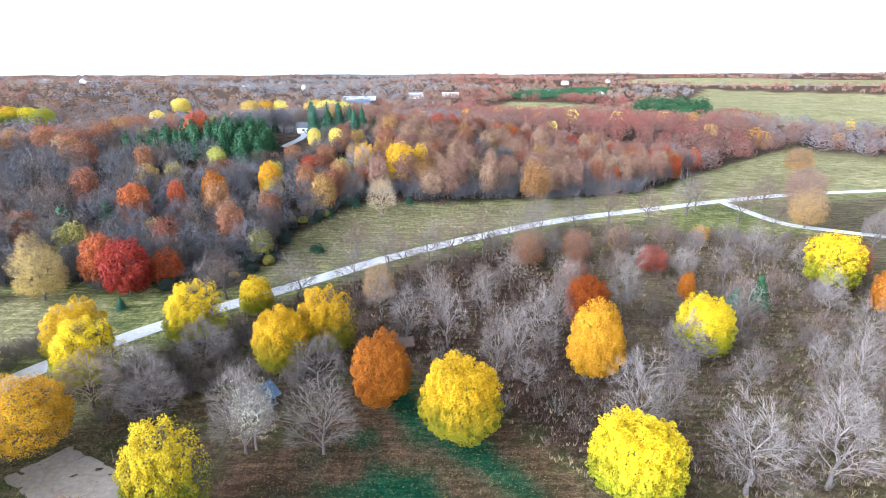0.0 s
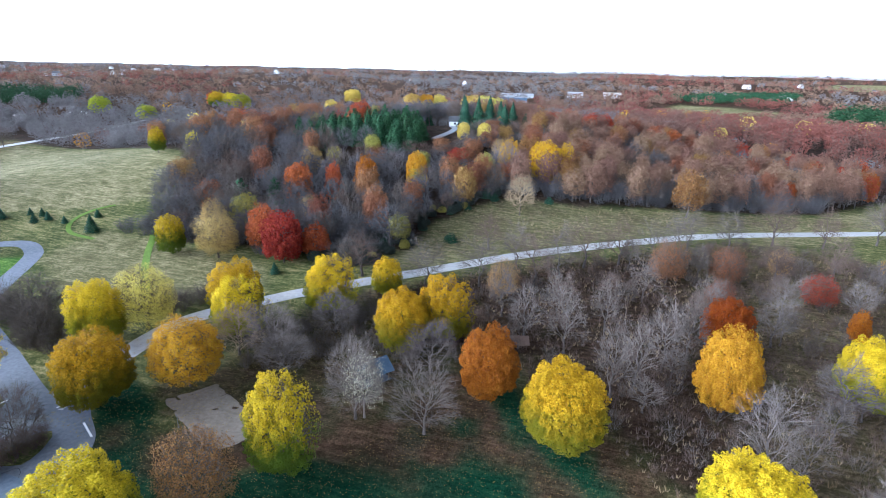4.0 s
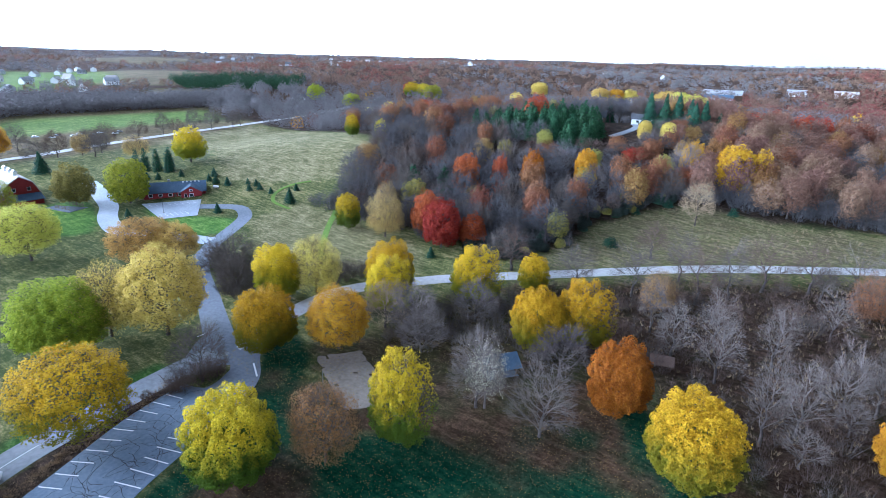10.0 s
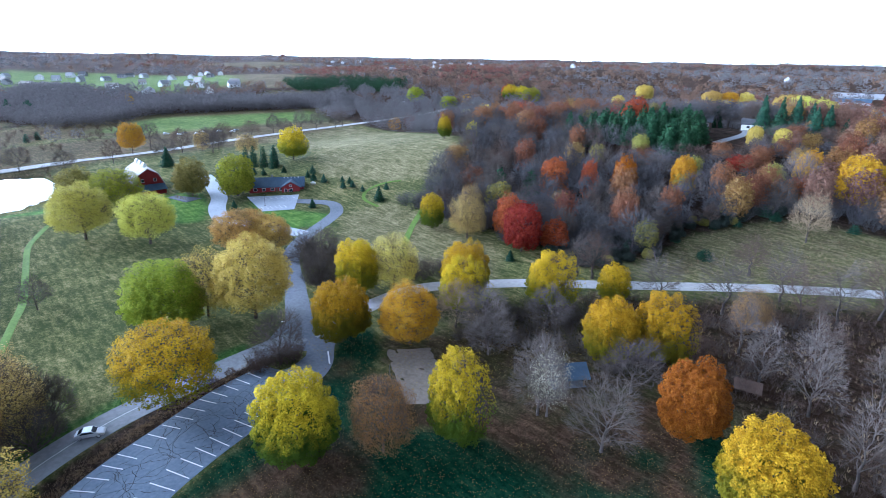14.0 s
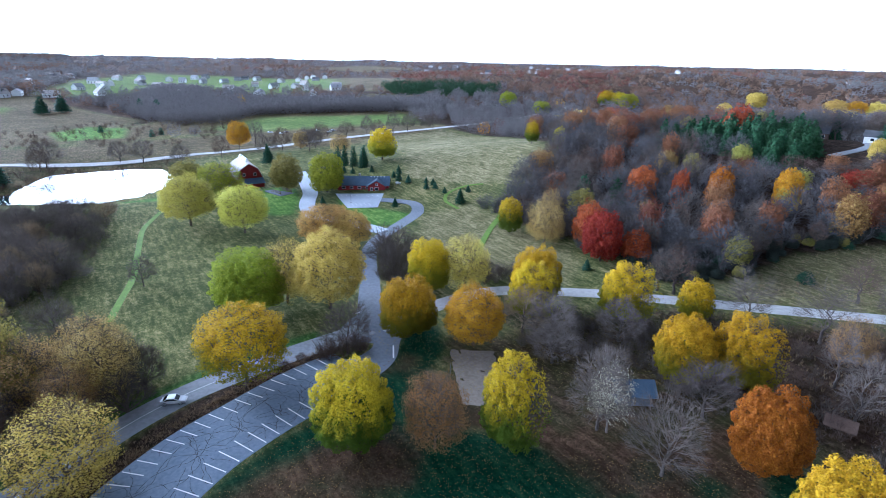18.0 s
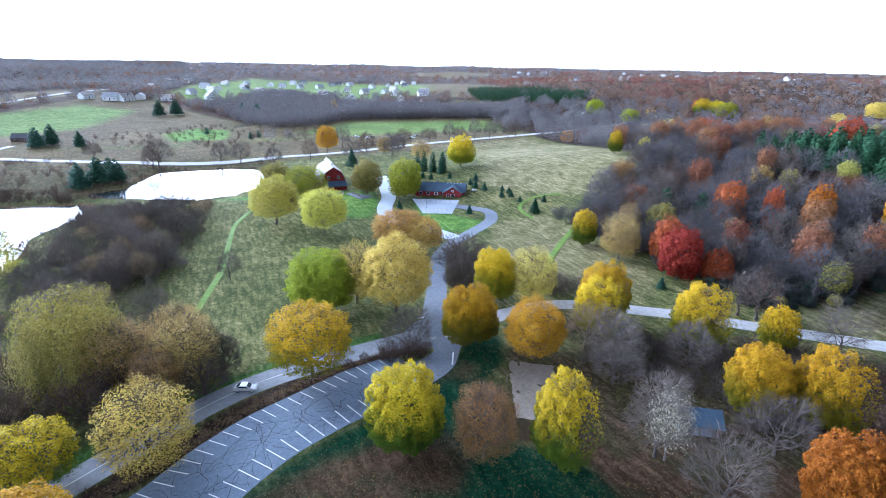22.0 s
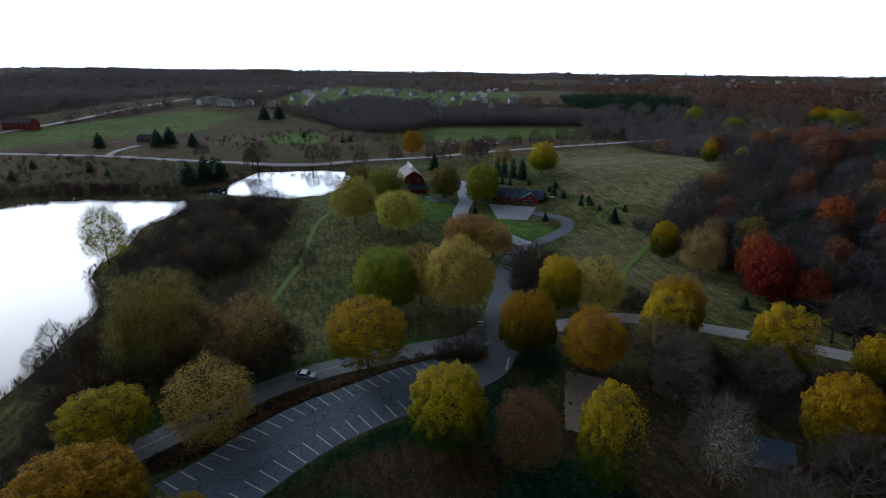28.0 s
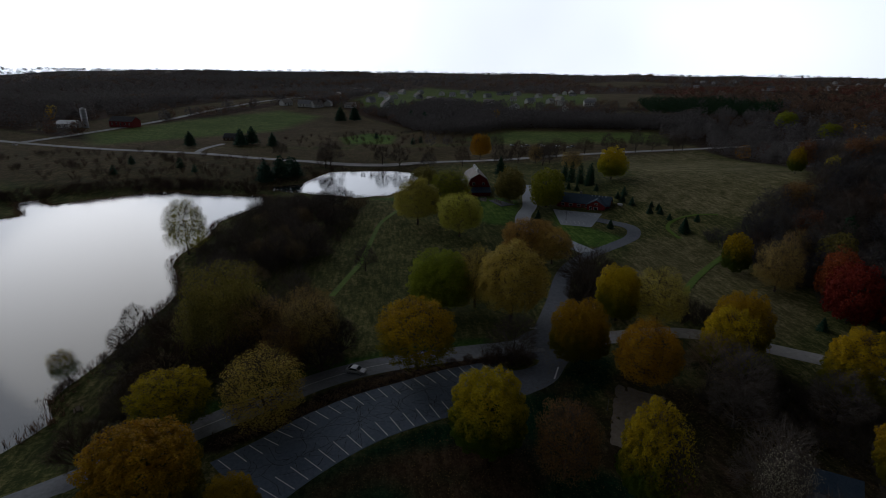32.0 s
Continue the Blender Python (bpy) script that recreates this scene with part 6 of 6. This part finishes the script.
# picnic shelters among the trees
for x, y, turn, roof, wall, lab in ((-36.5, 90.0, 0.95, BLUE_ROOF, TIMBER, "open timber picnic shelter with slate-grey roof"), (-9.5, 113.0, 0.3, BROWN_WALL, BROWN_WALL, "small dark red-brown shelter among bare trees")):
    sh = thing("picnic_shelter", lab, "shelter", "picnic shelters", (x, y, 0), turn, "", (0.8, 0.8, 0.9) if x < -20 else (0.5, 0.5, 0.65))
    part("slab", block(-4.4, 4.4, -3.2, 3.2, -0.2, 0.12), DRIVE, sh)
    for u in (-3.8, 0, 3.8):
        for w in (-2.7, 2.7):
            part("post", block(u - 0.12, u + 0.12, w - 0.12, w + 0.12, 0.1, 2.7), wall, sh)
    rf = gable_roof(8.8, 6.4, 2.7, 4.6, 0.6)
    bmesh.ops.translate(rf, vec=(-4.4, -3.2, 0), verts=rf.verts[:])
    part("roof", rf, roof, sh)
    part("gable_board", prism([(-2.9, 2.75), (2.9, 2.75), (0, 4.45)], -4.3, -4.15, "x"), wall, sh)
    part("gable_board", prism([(-2.9, 2.75), (2.9, 2.75), (0, 4.45)], 4.15, 4.3, "x"), wall, sh)

# farmstead beyond the pond
gable_house("farm_shed", -618, -309, 1.3, 22, 12, 5, 8, WHITE_WALL, GALV, "low white metal farm shed", 3, 1, "shed")
gable_house("red_barn", -634, -262, 1.2, 30, 13, 6.5, 11, RED_WALL, DARK_ROOF, "long red farm barn with dark roof", 5, 1, "barn")
silo = thing("silo", "tall grey concrete farm silo with domed cap", "silo", "", (-622, -281, gz(-622, -281)))
piece("shaft", tube_mesh("shaft", [(np.array([0, 0, -0.5]), np.array([0, 0, 19.0]), 3.2, 3.2)], GALV, 20), silo)
bm = bmesh.new()
bmesh.ops.create_uvsphere(bm, u_segments=20, v_segments=10, radius=3.25, matrix=Matrix.Translation((0, 0, 19)) @ Matrix.Diagonal((1, 1, 0.75, 1)))
part("dome", bm, WHITE_WALL, silo)
for zz in (3, 6, 9, 12, 15, 18):
    piece("hoop", tube_mesh("hoop", [(np.array([0, 0, zz - 0.12]), np.array([0, 0, zz + 0.12]), 3.26, 3.26)], STEEL, 20), silo)
gable_house("farmhouse", -905, -70, 0.9, 18, 10, 6, 10, GREY_WALL, DARK_ROOF, "grey farmhouse at the road's end", 4, 1)
gable_house("cottage", -510, -112, 1.35, 13, 9, 3.2, 6.2, BROWN_WALL, DARK_ROOF, "dark brown cottage behind conifers", 3, 1)
gable_house("garage", -490, -96, 1.35, 8, 7, 2.8, 5, GREY_WALL, DARK_ROOF, "grey garage by the cottage drive", 1, 1, "garage")
gable_house("white_house", -560, 470, 0.8, 16, 9, 4, 7.5, WHITE_WALL, DARK_ROOF, "white house at the wood's far edge", 4, 1)
gable_house("hilltop_house", -114, 318, 0.3, 14, 9, 3.8, 6.8, BROWN_WALL, DARK_ROOF, "brown hilltop house among spruces", 4, 1)
gable_house("hilltop_garage", -84, 318, 0.3, 11, 8, 3.2, 5.5, WHITE_WALL, DARK_ROOF, "white garage on the hilltop", 2, 1, "garage")
strip("house_drive", [(-82, 280), (-78, 292), (-77, 300), (-78, 309), (-82, 316)], 3.6, ROAD_GREY, "grey hilltop house drive", "driveway", 0.2, 0.4, 4)
gable_house("long_barn", -165, 925, 0.15, 44, 14, 5, 9, GREY_WALL, BLUE_ROOF, "long grey-roofed farm building on the hill", 5, 1, "barn")
gable_house("white_barn", -145, 755, 0.15, 34, 14, 5, 8.5, WHITE_WALL, GALV, "white metal farm building among yellow trees", 4, 1, "barn")
gable_house("long_barn", -180, 1000, 0.1, 60, 14, 5, 9, GREY_WALL, GALV, "long low grey farm building on the hill", 6, 1, "barn")
gable_house("white_barn", -60, 1015, 0.2, 26, 14, 6, 11, WHITE_WALL, GALV, "white barn on the far hill", 3, 1, "barn")
gable_house("white_barn", 0, 1025, 0.1, 30, 13, 6, 10, WHITE_WALL, TAN_ROOF, "white barn on the far hill", 3, 1, "barn")
town = np.random.default_rng(77)
houses = []
for x, y in ((-908, -110), (-898, -87), (-887, -60), (-915, -36), (-900, -13), (-1020, 30), (-935, 47), (-1226, 51), (-1408, 105), (-1438, 166), (-1384, 218), (-1495, 280), (-1426, 299), (-1458, 431), (-1280, 438), (-994, 369), (-925, 367), (-892, 395),
             (-1333, 500), (-1504, 612), (-1099, 143), (-1040, 60), (-1150, 90), (-1010, 330), (-1060, 400), (-2040, 1349), (-1969, 1353), (-2147, 1539), (-1932, 1834), (-1778, 1792), (-1748, 1861), (-1669, 1876)):
    houses.append((x, y))
    gable_house("house", x, y, town.uniform(0, 3.1), town.uniform(15, 22), town.uniform(10, 13), town.uniform(5, 6.5), town.uniform(9, 11.5), WHITE_WALL, (GREY_WALL, TAN_ROOF)[len(houses) % 2], "white gabled house among subdivision lawns", 3, 1, "house", "subdivision houses")
for k in range(64):
    if k < 40:
        d, b = town.uniform(820, 1600), radians(town.uniform(66, 92))
    elif k < 54:
        d, b = town.uniform(1350, 2100), radians(town.uniform(30, 62))
    else:
        d, b = town.uniform(900, 2300), radians(town.uniform(-22, 20))
    x, y = -math.sin(b) * d, math.cos(b) * d
    if all(math.hypot(x - u, y - w) > 30 for u, w in houses):
        houses.append((x, y))
        gable_house("house", x, y, town.uniform(0, 3.1), town.uniform(13, 19), town.uniform(9, 12), town.uniform(4.5, 6.5), town.uniform(8.5, 11), (WHITE_WALL, WHITE_WALL, GREY_WALL)[k % 3], (GREY_WALL, DARK_ROOF, TAN_ROOF)[k % 3 - 1],
                    ("white", "white", "grey")[k % 3] + " gabled house in the distant subdivision", 3, 1, "house", "subdivision houses")


# ---- vehicles ----
def car(x, y, turn, paint, label, group="", name="car"):
    ob = thing(name, label, "car", group, (x, y, gz(x, y) + 0.1), turn)
    prof = [(-2.25, 0.32), (2.2, 0.32), (2.3, 0.62), (2.05, 0.82), (1.1, 0.95), (0.35, 1.42), (-0.95, 1.45), (-1.75, 1.02), (-2.2, 0.95), (-2.3, 0.6)]
    bm = prism(prof, -0.88, 0.88)
    bmesh.ops.bevel(bm, geom=bm.edges[:], offset=0.06, segments=2, affect="EDGES")
    part("body", bm, paint, ob)
    part("side_window", prism([(-1.45, 1.0), (0.85, 1.0), (0.3, 1.36), (-0.9, 1.38)], -0.9, -0.87), GLASS, ob)
    part("side_window", prism([(-1.45, 1.0), (0.85, 1.0), (0.3, 1.36), (-0.9, 1.38)], 0.87, 0.9), GLASS, ob)
    part("windscreen", prism([(1.02, 1.0), (1.06, 1.02), (0.42, 1.42), (0.38, 1.4)], -0.72, 0.72), GLASS, ob)
    part("rear_window", prism([(-1.72, 1.07), (-1.68, 1.04), (-1.02, 1.41), (-1.06, 1.44)], -0.7, 0.7), GLASS, ob)
    for s in (-0.6, 0.6):
        part("headlight", block(2.18, 2.29, s - 0.2, s + 0.2, 0.62, 0.76, 0.02), GALV, ob)
        part("tail_light", block(-2.31, -2.2, s - 0.2, s + 0.2, 0.68, 0.84, 0.02), RED_WALL, ob)
    for u in (-1.4, 1.4):
        for s in (-0.85, 0.85):
            wh = piece("wheel", tube_mesh("wheel", [(np.array([u, s - 0.11, 0.33]), np.array([u, s + 0.11, 0.33]), 0.33, 0.33)], RUBBER, 14), ob)
            piece("rim", tube_mesh("rim", [(np.array([u, s - 0.125, 0.33]), np.array([u, s + 0.125, 0.33]), 0.2, 0.05)], GALV, 12), wh)
    return ob


car(-82.4, 15.6, 1.15, SILVER, "silver saloon car driving on the park road")
for k in range(9):
    car(-452 + 1.5 * k + (k % 2) * 9, 150 + 6.5 * k, 1.4 + 0.2 * (k % 3), (SILVER, WHITE_WALL, STEEL)[k % 3], ("silver", "white", "dark grey")[k % 3] + " car parked beyond the county road", "parked cars")
car(-482, -274, 1.2, WHITE_WALL, "white car on the county road")

# ---- conifers and small trees of the farm ----
for x, y, h in ((-227, 147, 6), (-211, 143.4, 5.5), (-223, 141.8, 5), (-197.6, 145.3, 5), (-195.2, 149, 4.5), (-187.2, 149, 4), (-199.8, 150.7, 4.5), (-172.1, 147, 9), (-181, 158, 4.5), (-250, 126.7, 5), (-244.8, 129.2, 5), (-185.3, 121.3, 5.5),
                (-205, 95.7, 5.5), (-88.4, 135.6, 5), (-217.3, 141.6, 6), (-240, 138, 5), (-306, 103, 15), (-205, 150, 4)):
    plant("spruce%d" % (int(h * 2) % 2), "spruce_tree", x, y, h * 0.27 + 0.3, h * 0.75, NEEDLE, "dark green spruce on the farm lawn" if h > 5 else "small dark green spruce by the field", "farm spruces")
for x, y in ((-264, 133.4), (-258.3, 136.3), (-252, 138.7), (-268, 131), (-255, 141)):
    plant("column0", "arborvitae_tree", x, y, 2.5, 11.5, NEEDLE, "dark columnar arborvitae in a row", "arborvitae row")
farm_rng = np.random.default_rng(66)
for x, y, h in ((-368, 31, 13), (-362, 43, 14), (-355, 128, 16), (-364, 149, 15), (-380, 166, 15), (-405, 218, 16), (-404, 243, 19), (-402, 276, 14), (-396, -44, 12), (-360, -9, 14), (-394, 121, 17), (-342, 85, 14), (-398, 196, 13), (-408, 260, 15),
                (-350, 150, 14), (-335, 140, 13), (-336, 112, 13), (-404, 228, 12), (-412, 290, 15), (-348, 62, 12)):
    plant("bare%d" % farm_rng.integers(0, 3), "bare_tree", x, y, farm_rng.uniform(5, 7.5), h, (TWIG, TWIG_BROWN, TWIG)[int(farm_rng.integers(0, 3))], "bare tree along the county road", "bare roadside trees")
plant("bare1", "sycamore_tree", -366, -6, 9, 16, TWIG_PALE, "white-limbed bare tree by the pond")
plant("sparse1", "maple_tree", -352, 140, 6, 14, TAN, "tan tree along the county road")
for x, y, k, h in ((-322, -34, "pine0", 15), (-328, -26, "pine0", 13), (-314, -42, "pine0", 14), (-336, -30, "pine0", 12), (-470, -88, "pine0", 15), (-478, -80, "pine0", 16), (-462, -60, "pine0", 12), (-470, -130, "pine0", 13), (-720, 6, "pine0", 20), (-712, -12, "pine0", 19),
                   (-700, 80, "pine0", 16), (-690, 96, "pine0", 16), (-470, 62, "column0", 6), (-480, 70, "column0", 6), (-520, 30, "column0", 6), (-375, -141, "column0", 6), (-336, -137, "column0", 6), (-357, -104, "column0", 7), (-340, -90, "column0", 5)):
    plant(k, "conifer_tree", x, y, h * 0.42, h, NEEDLE, "dark conifer in the open country", "country conifers")
plant("sparse2", "willow_tree", -179, -47.5, 8.5, 23.0, LIME, "yellow-olive leaning tree over the pond")
plant("bare0", "bare_tree", -112, -41, 4, 9, TWIG, "small bare tree on the pond bank", "bare bank trees")
plant("bare2", "bare_tree", -103.5, -41, 3.4, 7, TWIG, "small bare tree on the pond bank", "bare bank trees")
plant("sparse0", "willow_sapling", -91.5, -47.5, 3.4, 8, YELLOW_GREEN, "yellow sapling leaning over the water", lean=0.5)
plant("bare1", "bare_tree", -146, 18, 4, 9, TWIG, "small bare tree beside the mown track", "bare meadow trees")
for x, y, r, h in ((-170, -2, 7, 11), (-182, -10, 7, 10), (-196, -14, 8, 10), (-160, -12, 7, 10), (-214, -20, 8, 9), (-228, 0, 7, 9), (-140, -22, 6, 10), (-236, -14, 7, 8), (-204, 4, 7, 8), (-175, -28, 7, 9), (-152, -30, 6, 9), (-126, -26, 6, 10), (-248, 6, 6, 8)):
    plant("bush_bare%d" % farm_rng.integers(0, 3), "thicket_tree", x, y, r, h, TWIG_PALE, "bare grey-brown thicket tree near the pond", "pond thicket trees")
for x, y, r, h, m in ((-85, -24, 6, 10, TWIG_BROWN), (-76, -26, 5, 9, TWIG_BROWN), (-100, -26, 7, 10, TWIG_BROWN), (-84, -12, 6, 9, TWIG_BROWN), (-60, -30, 5, 8, TWIG_BROWN)):
    plant("bush_bare1", "thicket_tree", x, y, r, h, m, "bare brown thicket tree beside the pond", "pond thicket trees")
for x, y, r, h, leaf, lab in ((-258, 745, 12, 22, PALE, "pale yellow"), (-242, 760, 11, 21, GOLD, "golden"), (-226, 772, 11, 20, PALE, "pale yellow"), (-158, 678, 12, 20, PALE, "pale yellow"), (-141, 667, 12, 19, PALE, "pale yellow"), (-120, 674, 11, 18, LIME, "yellow-green"), (-172, 760, 11, 20, PALE, "pale yellow"), (-330, 640, 9, 16, PALE, "pale yellow"),
                              (-108, 530, 10, 21, LIME, "yellow-green"), (-95, 536, 9, 19, LIME, "yellow-green"), (-387, 824, 12, 21, PALE, "pale yellow"), (-534, 486, 10.6, 19, GREEN, "green"), (-486, 622, 11, 20, YELLOW_GREEN, "yellow-green"), (-470, 628, 10, 19, YELLOW_GREEN, "yellow-green"),
                              (-447, 619, 12, 19, GREEN, "green"), (-255, 316, 5.4, 12, RED, "red"), (-453, 468, 9.3, 15, GREEN, "green"), (-505, 640, 9, 18, RED, "red")):
    plant("far_maple%d" % (int(h) % 4), "far_tree", x, y, r * 1.15, h * 1.1, leaf, lab + "-leaved tree above the distant woods", "far bright trees")
x, y = inside(POND_BANK, 42, farm_rng, 3)
for k, (x, y) in enumerate(zip(x, y)):
    if min(math.hypot(x + 97.8, y + 14.8), math.hypot(x + 93, y - 2)) > 13:
        plant("bush_bare%d" % (k % 3), "thicket_tree", float(x), float(y), 3.6 + 0.3 * (k * 7 % 10), 4.5 + 0.5 * (k * 3 % 10), (TWIG_PALE, TWIG_TAN, TWIG_PALE)[k * 5 % 3], ("pale grey", "tan", "pale grey")[k * 5 % 3] + " leafless bush on the pond bank", "pond bank bushes", "shrub")
east_rng = np.random.default_rng(71)
x, y = inside(EAST_BRUSH, 60, east_rng, 4)
for k, (x, y) in enumerate(zip(x, y)):
    if x < 0.93 * y + 40 and x < 260:
        plant(("tall_bare%d", "bare%d")[k % 2] % (k % 3), "bare_tree", float(x), float(y), float(east_rng.uniform(4, 6.5)), float(east_rng.uniform(9, 15)), (TWIG, TWIG_PALE, TWIG_BROWN)[k % 3], ("grey", "pale", "brown")[k % 3] + " leafless tree on the dry slope", "bare slope trees")
# ---- small things ----
for x, y, a in ((-79.3, -40.0, 0.5), (-67.5, -37.0, 1.1)):
    tb = thing("picnic_table", "grey weathered timber picnic table near the pond", "table", "picnic tables", (x, y, gz(x, y)), a)
    for k in range(4):
        part("top_board", block(-1.0, 1.0, -0.39 + 0.2 * k, -0.21 + 0.2 * k, 0.71, 0.75), TIMBER, tb)
    for w in (-0.72, 0.72):
        part("bench_board", block(-1.0, 1.0, w - 0.13, w + 0.13, 0.41, 0.45), TIMBER, tb)
    for u in (-0.7, 0.7):
        part("cross_beam", block(u - 0.05, u + 0.05, -0.8, 0.8, 0.33, 0.41), TIMBER, tb)
        part("leg", prism([(-0.62, 0), (-0.5, 0), (-0.2, 0.71), (-0.32, 0.71)], u - 0.05, u + 0.05, "x"), TIMBER, tb)
        part("leg", prism([(0.62, 0), (0.5, 0), (0.2, 0.71), (0.32, 0.71)], u - 0.05, u + 0.05, "x"), TIMBER, tb)
lp = thing("lamp_post", "slim dark lamp post in the visitor lot", "lamp", "", (-201.1, 107.5, gz(-201, 107.5)))
piece("pole", tube_mesh("pole", [(np.array([0, 0, -0.2]), np.array([0, 0, 5.0]), 0.07, 0.05)], STEEL, 8), lp)
part("lamp_head", block(-0.15, 0.5, -0.15, 0.15, 5.0, 5.14, 0.03), STEEL, lp)
part("base", block(-0.25, 0.25, -0.25, 0.25, 0, 0.5, 0.04), STONE, lp)
tk = thing("gas_tank", "white horizontal gas tank behind the visitor centre", "tank", "", (-211.9, 138, gz(-212, 138)), 0.6)
bm = bmesh.new()
bmesh.ops.create_uvsphere(bm, u_segments=16, v_segments=10, radius=0.6, matrix=Matrix.Translation((0, 0, 0.95)) @ Matrix.Diagonal((2.4, 1, 1, 1)))
part("shell", bm, WHITE_WALL, tk)
for u in (-0.8, 0.8):
    part("saddle", block(u - 0.12, u + 0.12, -0.45, 0.45, -0.1, 0.5), STONE, tk)
for k in range(14):
    q = smooth_line(SOUTH, 1.0)
    if k < 5:
        x, y = q[22 + 6 * k] + np.array([4.6, 0.4])
        bp = thing("guide_post", "short brown timber guide post on the verge", "post", "verge posts", (float(x), float(y), 0))
        part("post", block(-0.09, 0.09, -0.09, 0.09, -0.2, 1.0, 0.02), TIMBER, bp)
        part("cap", block(-0.11, 0.11, -0.11, 0.11, 1.0, 1.06, 0.015), STEEL, bp)
